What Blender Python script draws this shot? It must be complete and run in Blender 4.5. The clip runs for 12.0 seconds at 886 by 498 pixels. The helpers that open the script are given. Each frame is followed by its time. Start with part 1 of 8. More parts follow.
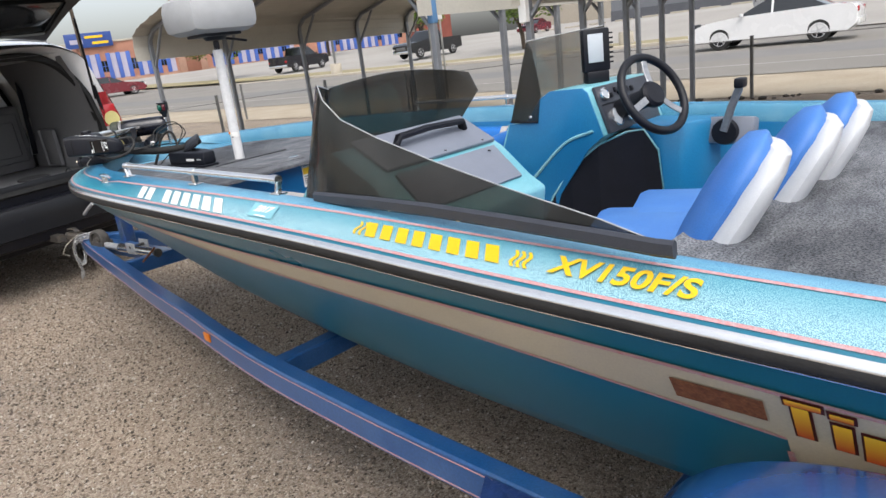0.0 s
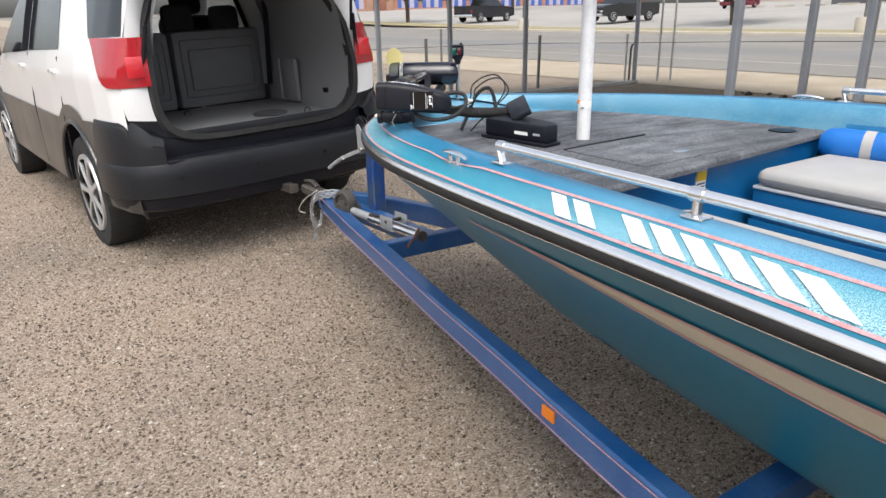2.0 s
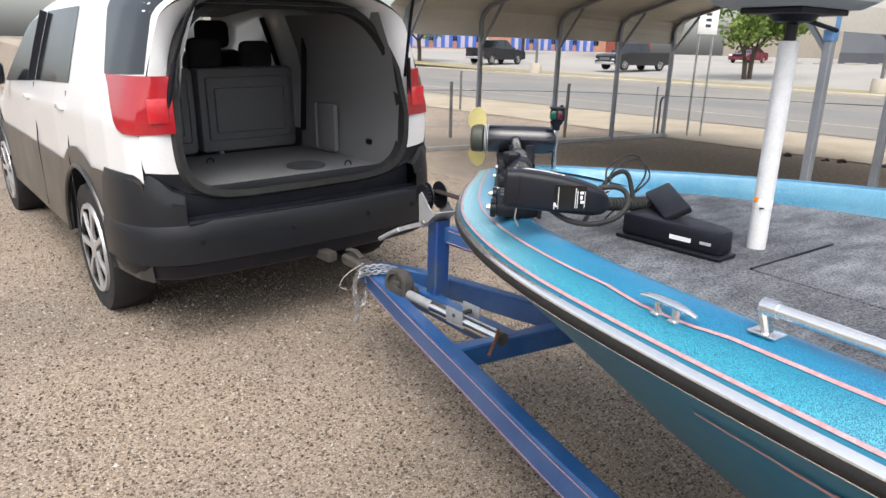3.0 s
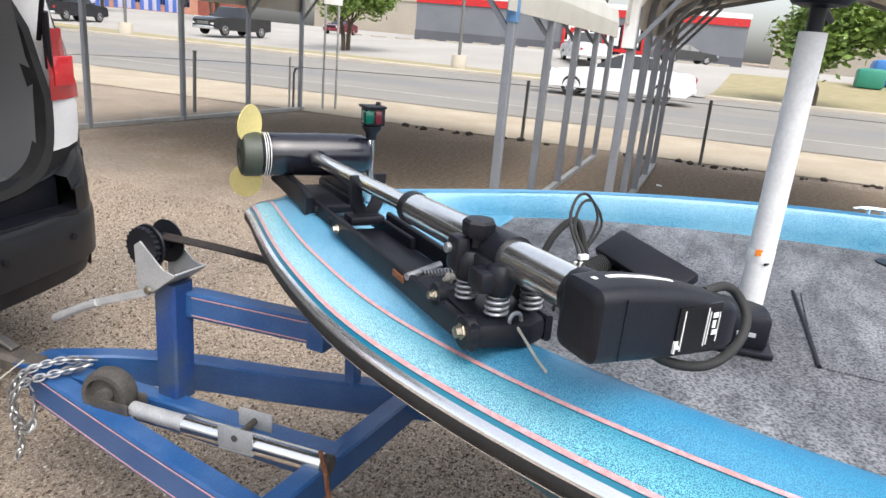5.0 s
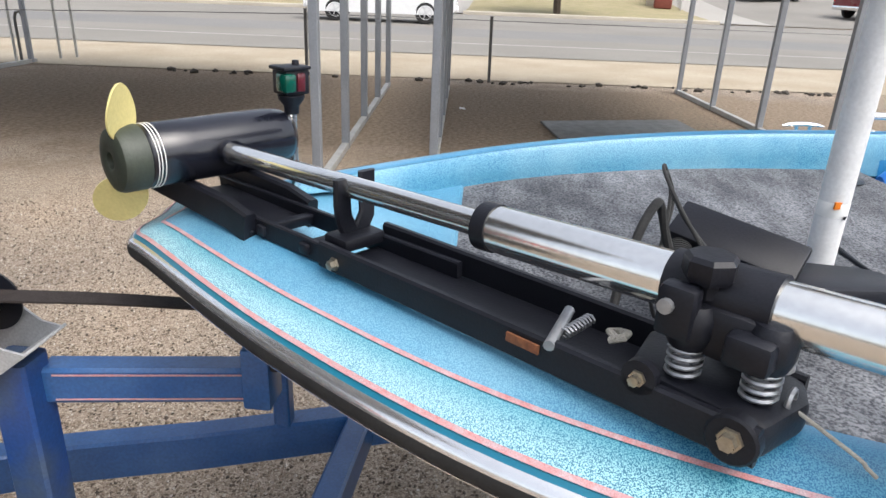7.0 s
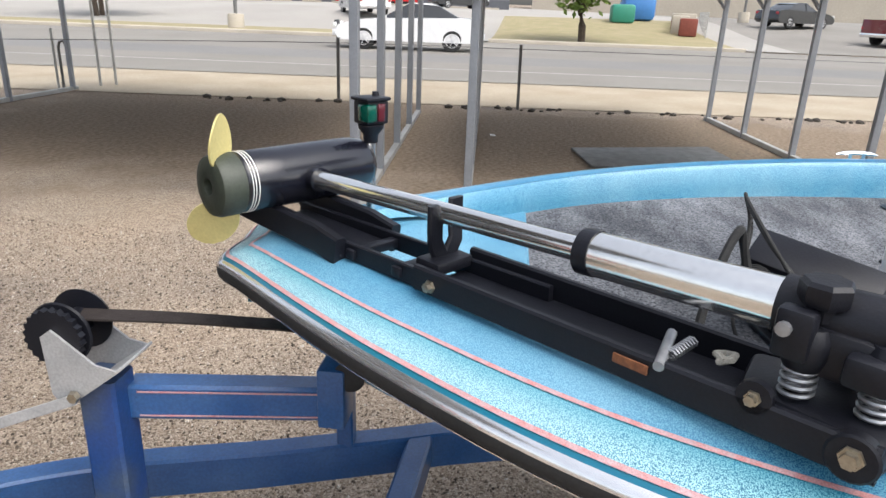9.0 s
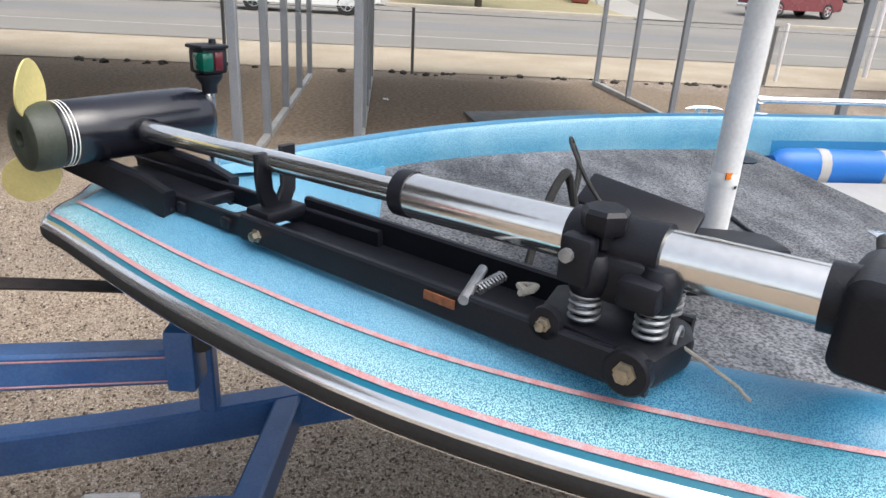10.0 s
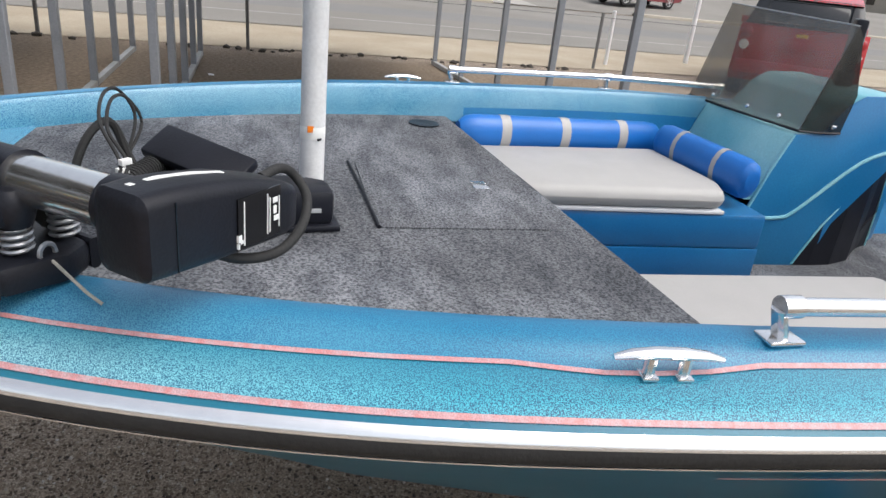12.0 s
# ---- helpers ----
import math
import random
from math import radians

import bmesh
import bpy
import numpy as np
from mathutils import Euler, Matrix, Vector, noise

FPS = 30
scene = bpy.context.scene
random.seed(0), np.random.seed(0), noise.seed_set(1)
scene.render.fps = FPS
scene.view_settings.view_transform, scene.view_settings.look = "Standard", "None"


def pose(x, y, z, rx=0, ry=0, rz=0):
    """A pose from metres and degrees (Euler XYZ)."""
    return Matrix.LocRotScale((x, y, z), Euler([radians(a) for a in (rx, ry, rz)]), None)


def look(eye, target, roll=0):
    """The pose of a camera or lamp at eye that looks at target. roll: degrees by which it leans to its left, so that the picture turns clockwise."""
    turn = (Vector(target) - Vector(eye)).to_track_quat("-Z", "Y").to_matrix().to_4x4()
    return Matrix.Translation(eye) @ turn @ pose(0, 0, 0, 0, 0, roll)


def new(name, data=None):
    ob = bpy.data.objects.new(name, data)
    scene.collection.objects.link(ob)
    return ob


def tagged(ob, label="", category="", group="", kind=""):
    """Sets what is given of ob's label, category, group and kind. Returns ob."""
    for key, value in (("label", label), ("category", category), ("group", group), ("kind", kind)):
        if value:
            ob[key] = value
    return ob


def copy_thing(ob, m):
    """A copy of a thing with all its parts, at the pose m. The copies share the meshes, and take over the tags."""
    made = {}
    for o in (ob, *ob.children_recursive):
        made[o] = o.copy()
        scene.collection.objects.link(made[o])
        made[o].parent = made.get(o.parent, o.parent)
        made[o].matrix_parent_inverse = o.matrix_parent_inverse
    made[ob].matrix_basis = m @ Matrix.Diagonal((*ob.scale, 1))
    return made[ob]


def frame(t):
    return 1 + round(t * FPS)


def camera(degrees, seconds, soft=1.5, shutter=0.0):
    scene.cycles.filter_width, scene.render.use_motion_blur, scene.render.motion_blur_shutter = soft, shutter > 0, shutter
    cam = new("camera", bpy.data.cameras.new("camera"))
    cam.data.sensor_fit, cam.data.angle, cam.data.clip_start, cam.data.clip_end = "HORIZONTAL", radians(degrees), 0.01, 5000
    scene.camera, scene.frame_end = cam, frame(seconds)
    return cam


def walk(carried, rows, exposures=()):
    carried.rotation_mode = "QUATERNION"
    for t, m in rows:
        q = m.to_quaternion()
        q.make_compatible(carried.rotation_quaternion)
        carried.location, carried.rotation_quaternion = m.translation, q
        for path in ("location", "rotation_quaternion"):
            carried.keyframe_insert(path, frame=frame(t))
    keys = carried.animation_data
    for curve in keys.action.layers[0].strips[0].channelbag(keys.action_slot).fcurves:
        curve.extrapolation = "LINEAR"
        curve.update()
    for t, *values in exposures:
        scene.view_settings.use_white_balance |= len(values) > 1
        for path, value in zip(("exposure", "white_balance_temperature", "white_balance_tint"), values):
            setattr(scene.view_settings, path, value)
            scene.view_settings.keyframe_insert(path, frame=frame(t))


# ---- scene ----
cam = camera(66.16, 12.0)
PATH = [
    (0, (-1.744, -4.089, 1.435), (-0.3873, -2.7416, 0.8498), -7.08),
    (0.3, (-1.837, -3.881, 1.444), (-0.5686, -2.4416, 0.8795), -1.27),
    (0.5, (-1.701, -3.719, 1.417), (-0.5252, -2.1949, 0.8739), -0.59),
    (1, (-1.619, -3.401, 1.439), (-0.5698, -1.7858, 0.9020), 0.92),
    (1.5, (-1.666, -3.041, 1.446), (-0.6106, -1.4461, 0.8616), 0.84),
    (2, (-1.700, -2.729, 1.432), (-0.6814, -1.1418, 0.7659), -1.19),
    (2.5, (-1.606, -2.327, 1.469), (-0.5942, -0.7068, 0.8775), -0.51),
    (2.7, (-1.643, -2.189, 1.478), (-0.6329, -0.5599, 0.9094), 0.84),
    (4.3, (-1.429, -1.210, 1.440), (-0.0118, 0.0703, 0.8470), 3.62),
    (4.5, (-1.402, -1.106, 1.440), (0.1309, 0.0417, 0.8640), 4.32),
    (5, (-1.364, -0.926, 1.449), (0.3840, -0.1522, 0.8596), 5.23),
    (5.5, (-1.229, -0.794, 1.424), (0.5338, -0.0901, 0.7937), 3.32),
    (6, (-1.104, -0.667, 1.424), (0.6245, 0.0763, 0.7478), -3.03),
    (6.5, (-1.100, -0.488, 1.437), (0.7112, 0.0225, 0.7593), -0.79),
    (7, (-1.087, -0.420, 1.431), (0.7652, -0.2783, 0.6903), 2.50),
    (7.5, (-1.038, -0.324, 1.441), (0.8144, -0.1514, 0.7070), 1.37),
    (7.7, (-1.041, -0.292, 1.449), (0.8048, -0.0169, 0.7298), 0.01),
    (9.3, (-1.141, -0.355, 1.432), (0.7361, -0.1767, 0.7653), 2.98),
    (9.5, (-1.141, -0.378, 1.426), (0.7338, -0.2638, 0.7390), 2.86),
    (10, (-1.134, -0.434, 1.415), (0.7189, -0.5043, 0.6662), 3.60),
    (10.5, (-1.129, -0.510, 1.411), (0.6860, -0.8446, 0.6397), 5.58),
    (11, (-1.173, -0.642, 1.423), (0.6380, -1.0429, 0.6757), 3.23),
    (11.5, (-1.252, -0.773, 1.423), (0.5858, -1.0912, 0.7015), 5.86),
    (12, (-1.296, -0.945, 1.431), (0.5016, -1.3667, 0.6626), 6.28),
]
walk(cam, [(t, look(eye, target, roll)) for t, eye, target, roll in PATH], exposures=[(0, 0.46), (0.5, 0.63), (1.0, 0.75), (1.5, 0.6), (2.0, 0.6), (2.5, 0.64), (5.0, 0.9), (6.5, 0.74), (7.5, 0.78), (9.5, 0.75), (10.5, 0.58), (12.0, 0.38)])

# ---- light ----
SUN_AZ, SUN_EL = 215.0, 58.0
world = bpy.data.worlds.new("sky")
scene.world = world
world.use_nodes = True
wn = world.node_tree.nodes
sky = wn.new("ShaderNodeTexSky")
sky.sky_type = "NISHITA"
sky.sun_disc = False
sky.sun_elevation = radians(SUN_EL)
sky.sun_rotation = radians(SUN_AZ)
sky.air_density, sky.dust_density, sky.ozone_density = 1.0, 4.0, 1.0
wn["Background"].inputs["Strength"].default_value = 0.19
veil = wn.new("ShaderNodeHueSaturation")
veil.inputs["Saturation"].default_value = 0.45
world.node_tree.links.new(sky.outputs["Color"], veil.inputs["Color"])
world.node_tree.links.new(veil.outputs["Color"], wn["Background"].inputs["Color"])
sun_data = bpy.data.lights.new("sun", "SUN")
sun_data.energy, sun_data.angle, sun_data.color = 1.2, radians(55.0), (1.0, 0.975, 0.94)
sun = new("sun", sun_data)
az = radians(SUN_AZ)
sun.matrix_world = look((0, 0, 0), (-math.sin(az) * math.cos(radians(SUN_EL)), -math.cos(az) * math.cos(radians(SUN_EL)), -math.sin(radians(SUN_EL))))


# ---- materials ----
def material(name, colour, rough=0.5, metal=0.0, var=0.15, scale=8.0, fine=120.0, bump=0.1, spec=0.5, coat=0.0, second=None, spots=0.5, space="Object"):
    """A surface with broad stains and fine grain; second is the colour of the stains."""
    m = bpy.data.materials.new(name)
    m.use_nodes = True
    nt = m.node_tree
    n, l = nt.nodes, nt.links
    b = n["Principled BSDF"]
    b.inputs["Metallic"].default_value = metal
    b.inputs["Specular IOR Level"].default_value = spec
    b.inputs["Coat Weight"].default_value = coat
    b.inputs["Coat Roughness"].default_value = 0.12
    tc = n.new("ShaderNodeTexCoord")
    big, small = n.new("ShaderNodeTexNoise"), n.new("ShaderNodeTexNoise")
    big.inputs["Scale"].default_value, big.inputs["Detail"].default_value = scale, 5
    small.inputs["Scale"].default_value, small.inputs["Detail"].default_value = fine, 3
    for t in (big, small):
        l.new(tc.outputs[space], t.inputs["Vector"])
    c2 = second or tuple(c * (1 - var) for c in colour)
    ramp = n.new("ShaderNodeValToRGB")
    ramp.color_ramp.elements[0].position, ramp.color_ramp.elements[1].position = spots - 0.2, spots + 0.2
    ramp.color_ramp.elements[0].color, ramp.color_ramp.elements[1].color = (*colour, 1), (*c2, 1)
    l.new(big.outputs["Fac"], ramp.inputs["Fac"])
    mix = n.new("ShaderNodeMix")
    mix.data_type, mix.blend_type = "RGBA", "MULTIPLY"
    g = n.new("ShaderNodeValToRGB")
    lo = 1 - var
    g.color_ramp.elements[0].position, g.color_ramp.elements[1].position = 0.3, 0.7
    g.color_ramp.elements[0].color, g.color_ramp.elements[1].color = (lo, lo, lo, 1), (1, 1, 1, 1)
    l.new(small.outputs["Fac"], g.inputs["Fac"])
    mix.inputs["Factor"].default_value = 1.0
    l.new(ramp.outputs["Color"], mix.inputs["A"])
    l.new(g.outputs["Color"], mix.inputs["B"])
    l.new(mix.outputs["Result"], b.inputs["Base Color"])
    mr = n.new("ShaderNodeMapRange")
    mr.inputs["To Min"].default_value, mr.inputs["To Max"].default_value = max(0.02, rough - 0.1), min(1.0, rough + 0.12)
    l.new(big.outputs["Fac"], mr.inputs["Value"])
    l.new(mr.outputs["Result"], b.inputs["Roughness"])
    if bump:
        bp = n.new("ShaderNodeBump")
        bp.inputs["Strength"].default_value, bp.inputs["Distance"].default_value = bump, 0.004
        l.new(small.outputs["Fac"], bp.inputs["Height"])
        l.new(bp.outputs["Normal"], b.inputs["Normal"])
    return m


def flake(name, dark, light, scale=260.0, ramp=(0.38, 0.62), grime=(0.9, 0.9, 0.9), fade=None, deep=1.0):
    """Metal-flake gelcoat: specks of two blues under a clear coat, chalked in places.
    fade: colours sprayed over the specks at one edge of the band, and how far across they reach. deep: strength of the
    shade painted along the forward shoulder."""
    m = bpy.data.materials.new(name)
    m.use_nodes = True
    n, l = m.node_tree.nodes, m.node_tree.links
    b = n["Principled BSDF"]
    tc = n.new("ShaderNodeTexCoord")
    v, big = n.new("ShaderNodeTexNoise"), n.new("ShaderNodeTexNoise")
    v.inputs["Scale"].default_value, v.inputs["Detail"].default_value = scale, 3
    big.inputs["Scale"].default_value, big.inputs["Detail"].default_value = 3.6, 7
    l.new(tc.outputs["Object"], v.inputs["Vector"])
    l.new(tc.outputs["Object"], big.inputs["Vector"])
    r = n.new("ShaderNodeValToRGB")
    r.color_ramp.elements[0].position, r.color_ramp.elements[1].position = ramp
    r.color_ramp.elements[0].color, r.color_ramp.elements[1].color = (*dark, 1), (*light, 1)
    l.new(v.outputs["Fac"], r.inputs["Fac"])
    mix = n.new("ShaderNodeMix")
    mix.data_type, mix.blend_type = "RGBA", "MIX"
    mr = n.new("ShaderNodeMapRange")
    mr.inputs["From Min"].default_value, mr.inputs["From Max"].default_value = 0.42, 0.7
    mr.inputs["To Min"].default_value, mr.inputs["To Max"].default_value = 0.0, 0.4
    l.new(big.outputs["Fac"], mr.inputs["Value"])
    l.new(mr.outputs["Result"], mix.inputs["Factor"])
    l.new(r.outputs["Color"], mix.inputs["A"])
    mix.inputs["B"].default_value = (*grime, 1)
    top = mix.outputs["Result"]
    if fade:
        over, start, stop, most = fade
        uvn, sep, fr, jit, fm = n.new("ShaderNodeUVMap"), n.new("ShaderNodeSeparateXYZ"), n.new("ShaderNodeMapRange"), n.new("ShaderNodeMath"), n.new("ShaderNodeMix")
        uvn.uv_map = "fade"
        l.new(uvn.outputs["UV"], sep.inputs["Vector"])
        jit.operation = "MULTIPLY_ADD"
        jit.inputs[1].default_value = 0.9
        sh = n.new("ShaderNodeMath")
        sh.operation = "SUBTRACT"
        sh.inputs[1].default_value = 0.45
        l.new(v.outputs["Fac"], jit.inputs[0])
        l.new(sep.outputs["Y"], jit.inputs[2])
        l.new(jit.outputs["Value"], sh.inputs[0])
        fr.inputs["From Min"].default_value, fr.inputs["From Max"].default_value = start, stop
        fr.inputs["To Min"].default_value, fr.inputs["To Max"].default_value = 0.0, most
        l.new(sh.outputs["Value"], fr.inputs["Value"])
        fm.data_type, fm.blend_type = "RGBA", "MIX"
        l.new(fr.outputs["Result"], fm.inputs["Factor"])
        l.new(top, fm.inputs["A"])
        fm.inputs["B"].default_value = (*over, 1)
        top = fm.outputs["Result"]
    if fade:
        # shade of an unseen bystander on the forward shoulder, multiplied into the colour
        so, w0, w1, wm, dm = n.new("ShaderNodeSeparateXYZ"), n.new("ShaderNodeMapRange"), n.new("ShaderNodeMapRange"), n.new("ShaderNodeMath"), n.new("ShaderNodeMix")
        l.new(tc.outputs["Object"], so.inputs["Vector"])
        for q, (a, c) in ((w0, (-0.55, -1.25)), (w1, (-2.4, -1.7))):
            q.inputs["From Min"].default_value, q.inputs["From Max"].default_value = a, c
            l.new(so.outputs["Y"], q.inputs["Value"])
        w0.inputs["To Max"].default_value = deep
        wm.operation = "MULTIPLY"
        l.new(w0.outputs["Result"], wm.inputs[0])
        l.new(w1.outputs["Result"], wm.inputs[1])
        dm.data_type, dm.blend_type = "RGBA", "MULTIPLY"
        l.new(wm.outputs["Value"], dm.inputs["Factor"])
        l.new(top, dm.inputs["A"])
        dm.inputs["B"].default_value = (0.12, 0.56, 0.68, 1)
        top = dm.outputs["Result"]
    l.new(top, b.inputs["Base Color"])
    rr = n.new("ShaderNodeMapRange")
    rr.inputs["To Min"].default_value, rr.inputs["To Max"].default_value = 0.3, 0.5
    l.new(big.outputs["Fac"], rr.inputs["Value"])
    l.new(rr.outputs["Result"], b.inputs["Roughness"])
    b.inputs["Coat Weight"].default_value, b.inputs["Coat Roughness"].default_value = 0.22, 0.2
    return m


def glass(name, colour, rough=0.05, film=0.0):
    """Tinted clear sheet; film is a pale haze in soft patches, for dust and reflected sky."""
    m = bpy.data.materials.new(name)
    m.use_nodes = True
    n, l = m.node_tree.nodes, m.node_tree.links
    out = n["Material Output"]
    n.remove(n["Principled BSDF"])
    tr, gl, mx, fr = n.new("ShaderNodeBsdfTransparent"), n.new("ShaderNodeBsdfGlossy"), n.new("ShaderNodeMixShader"), n.new("ShaderNodeLayerWeight")
    pw, mr = n.new("ShaderNodeMath"), n.new("ShaderNodeMapRange")
    tr.inputs["Color"].default_value = (*colour, 1)
    gl.inputs["Roughness"].default_value = rough
    pw.operation = "POWER"
    pw.inputs[1].default_value = 4.0
    mr.inputs["To Min"].default_value, mr.inputs["To Max"].default_value = 0.03, 0.6
    l.new(fr.outputs["Facing"], pw.inputs[0])
    l.new(pw.outputs["Value"], mr.inputs["Value"])
    l.new(mr.outputs["Result"], mx.inputs["Fac"])
    l.new(tr.outputs["BSDF"], mx.inputs[1])
    l.new(gl.outputs["BSDF"], mx.inputs[2])
    top = mx.outputs["Shader"]
    if film:
        tc, nz, fr2, df, m2 = n.new("ShaderNodeTexCoord"), n.new("ShaderNodeTexNoise"), n.new("ShaderNodeMapRange"), n.new("ShaderNodeBsdfDiffuse"), n.new("ShaderNodeMixShader")
        nz.inputs["Scale"].default_value, nz.inputs["Detail"].default_value = 5.0, 4
        l.new(tc.outputs["Object"], nz.inputs["Vector"])
        fr2.inputs["From Min"].default_value, fr2.inputs["From Max"].default_value = 0.4, 0.62
        fr2.inputs["To Min"].default_value, fr2.inputs["To Max"].default_value = film * 0.45, film
        l.new(nz.outputs["Fac"], fr2.inputs["Value"])
        df.inputs["Color"].default_value = (0.5, 0.49, 0.47, 1)
        l.new(fr2.outputs["Result"], m2.inputs["Fac"])
        l.new(top, m2.inputs[1])
        l.new(df.outputs["BSDF"], m2.inputs[2])
        top = m2.outputs["Shader"]
    l.new(top, out.inputs["Surface"])
    return m


def gravel_ground():
    """Loose tan stones of mixed size that give way to brown packed earth beside the street."""
    m = bpy.data.materials.new("gravel_and_earth")
    m.use_nodes = True
    n, l = m.node_tree.nodes, m.node_tree.links
    b = n["Principled BSDF"]
    b.inputs["Roughness"].default_value = 0.95
    b.inputs["Specular IOR Level"].default_value = 0.2
    tc = n.new("ShaderNodeTexCoord")

    def noise_at(scale, detail):
        t = n.new("ShaderNodeTexNoise")
        t.inputs["Scale"].default_value, t.inputs["Detail"].default_value = scale, detail
        l.new(tc.outputs["Object"], t.inputs["Vector"])
        return t

    def stones(scale, feature):
        t = n.new("ShaderNodeTexVoronoi")
        t.feature = feature
        t.inputs["Scale"].default_value = scale
        l.new(warp.outputs["Vector"], t.inputs["Vector"])
        return t

    def mixer(kind, fac, a, c):
        x = n.new("ShaderNodeMix")
        x.data_type, x.blend_type = "RGBA", kind
        for val, key in ((fac, "Factor"), (a, "A"), (c, "B")):
            if isinstance(val, (float, tuple)):
                x.inputs[key].default_value = val
            else:
                l.new(val, x.inputs[key])
        return x.outputs["Result"]

    def ramp(src, stops):
        r = n.new("ShaderNodeValToRGB")
        e = r.color_ramp.elements
        while len(e) < len(stops):
            e.new(0.5)
        for k, (p, c) in enumerate(stops):
            e[k].position, e[k].color = p, (*c, 1)
        l.new(src, r.inputs["Fac"])
        return r.outputs["Color"]

    wob = noise_at(30.0, 2)
    warp = n.new("ShaderNodeVectorMath")
    warp.operation = "MULTIPLY_ADD"
    l.new(wob.outputs["Color"], warp.inputs[0])
    warp.inputs[1].default_value = (0.016, 0.016, 0.016)
    l.new(tc.outputs["Object"], warp.inputs[2])
    big, small = stones(74.0, "F1"), stones(210.0, "F1")
    sep, sep2 = n.new("ShaderNodeSeparateColor"), n.new("ShaderNodeSeparateColor")
    l.new(big.outputs["Color"], sep.inputs["Color"])
    l.new(small.outputs["Color"], sep2.inputs["Color"])
    c1 = ramp(sep.outputs["Red"], ((0.0, (0.09, 0.068, 0.052)), (0.25, (0.2, 0.15, 0.115)), (0.4, (0.3, 0.23, 0.175)), (0.7, (0.36, 0.28, 0.215)), (0.92, (0.44, 0.37, 0.3)), (1.0, (0.62, 0.56, 0.5))))
    c2 = ramp(sep2.outputs["Red"], ((0.0, (0.17, 0.13, 0.1)), (0.3, (0.33, 0.26, 0.2)), (0.75, (0.41, 0.33, 0.26)), (1.0, (0.58, 0.49, 0.4))))
    clump = ramp(noise_at(4.5, 4).outputs["Fac"], ((0.36, (0, 0, 0)), (0.56, (1, 1, 1))))
    some = ramp(sep.outputs["Green"], ((0.3, (0, 0, 0)), (0.34, (1, 1, 1))))
    few = ramp(sep.outputs["Blue"], ((0.72, (0, 0, 0)), (0.76, (1, 1, 1))))
    shown = mixer("MIX", clump, few, some)
    body = ramp(big.outputs["Distance"], ((0.36, (1, 1, 1)), (0.44, (0, 0, 0))))
    # ring round each stone: contact shade painted into the sand's colour
    rim = ramp(big.outputs["Distance"], ((0.42, (0.4, 0.37, 0.34)), (0.52, (1, 1, 1))))
    stone = mixer("MULTIPLY", 1.0, shown, body)
    sand = mixer("MULTIPLY", shown, c2, rim)
    col = mixer("MIX", stone, sand, c1)
    broad = ramp(noise_at(0.7, 6).outputs["Fac"], ((0.34, (0.66, 0.69, 0.72)), (0.5, (0.84, 0.86, 0.86)), (0.64, (0.91, 0.91, 0.89))))
    col = mixer("MULTIPLY", 1.0, col, broad)
    # packed earth inside a stretch of the yard, with a ragged border
    earth = ramp(noise_at(22.0, 5).outputs["Fac"], ((0.3, (0.16, 0.12, 0.085)), (0.7, (0.29, 0.23, 0.17))))
    xyz = n.new("ShaderNodeSeparateXYZ")
    l.new(tc.outputs["Object"], xyz.inputs["Vector"])

    def span(out, a0, a1, b0, b1):
        r1, r2, mul = n.new("ShaderNodeMapRange"), n.new("ShaderNodeMapRange"), n.new("ShaderNodeMath")
        for r, f0, f1 in ((r1, a0, a1), (r2, b0, b1)):
            r.inputs["From Min"].default_value, r.inputs["From Max"].default_value = f0, f1
            l.new(out, r.inputs["Value"])
        mul.operation = "MULTIPLY"
        l.new(r1.outputs["Result"], mul.inputs[0])
        l.new(r2.outputs["Result"], mul.inputs[1])
        return mul.outputs["Value"]

    sx, sy = span(xyz.outputs["X"], 2.6, 5.4, 9.8, 8.6), span(xyz.outputs["Y"], -6.5, -4.5, 7.4, 5.6)
    both, edge, add = n.new("ShaderNodeMath"), noise_at(1.6, 6), n.new("ShaderNodeMath")
    both.operation, add.operation = "MULTIPLY", "MULTIPLY_ADD"
    l.new(sx, both.inputs[0])
    l.new(sy, both.inputs[1])
    l.new(edge.outputs["Fac"], add.inputs[0])
    add.inputs[1].default_value = 1.6
    sub = n.new("ShaderNodeMath")
    sub.operation = "SUBTRACT"
    l.new(both.outputs["Value"], sub.inputs[0])
    sub.inputs[1].default_value = 0.8
    l.new(sub.outputs["Value"], add.inputs[2])
    lim = n.new("ShaderNodeMapRange")
    lim.inputs["From Min"].default_value, lim.inputs["From Max"].default_value = 0.3, 0.75
    l.new(add.outputs["Value"], lim.inputs["Value"])
    col = mixer("MIX", lim.outputs["Result"], col, earth)
    l.new(col, b.inputs["Base Color"])
    inv = n.new("ShaderNodeMath")
    inv.operation = "SUBTRACT"
    inv.inputs[0].default_value = 1.0
    l.new(big.outputs["Distance"], inv.inputs[1])
    bp = n.new("ShaderNodeBump")
    bp.inputs["Strength"].default_value, bp.inputs["Distance"].default_value = 1.0, 0.012
    l.new(stone, bp.inputs["Height"])
    bp2 = n.new("ShaderNodeBump")
    bp2.inputs["Strength"].default_value, bp2.inputs["Distance"].default_value = 0.6, 0.004
    l.new(small.outputs["Distance"], bp2.inputs["Height"])
    l.new(bp.outputs["Normal"], bp2.inputs["Normal"])
    l.new(bp2.outputs["Normal"], b.inputs["Normal"])
    return m


M_GRAVEL = gravel_ground()


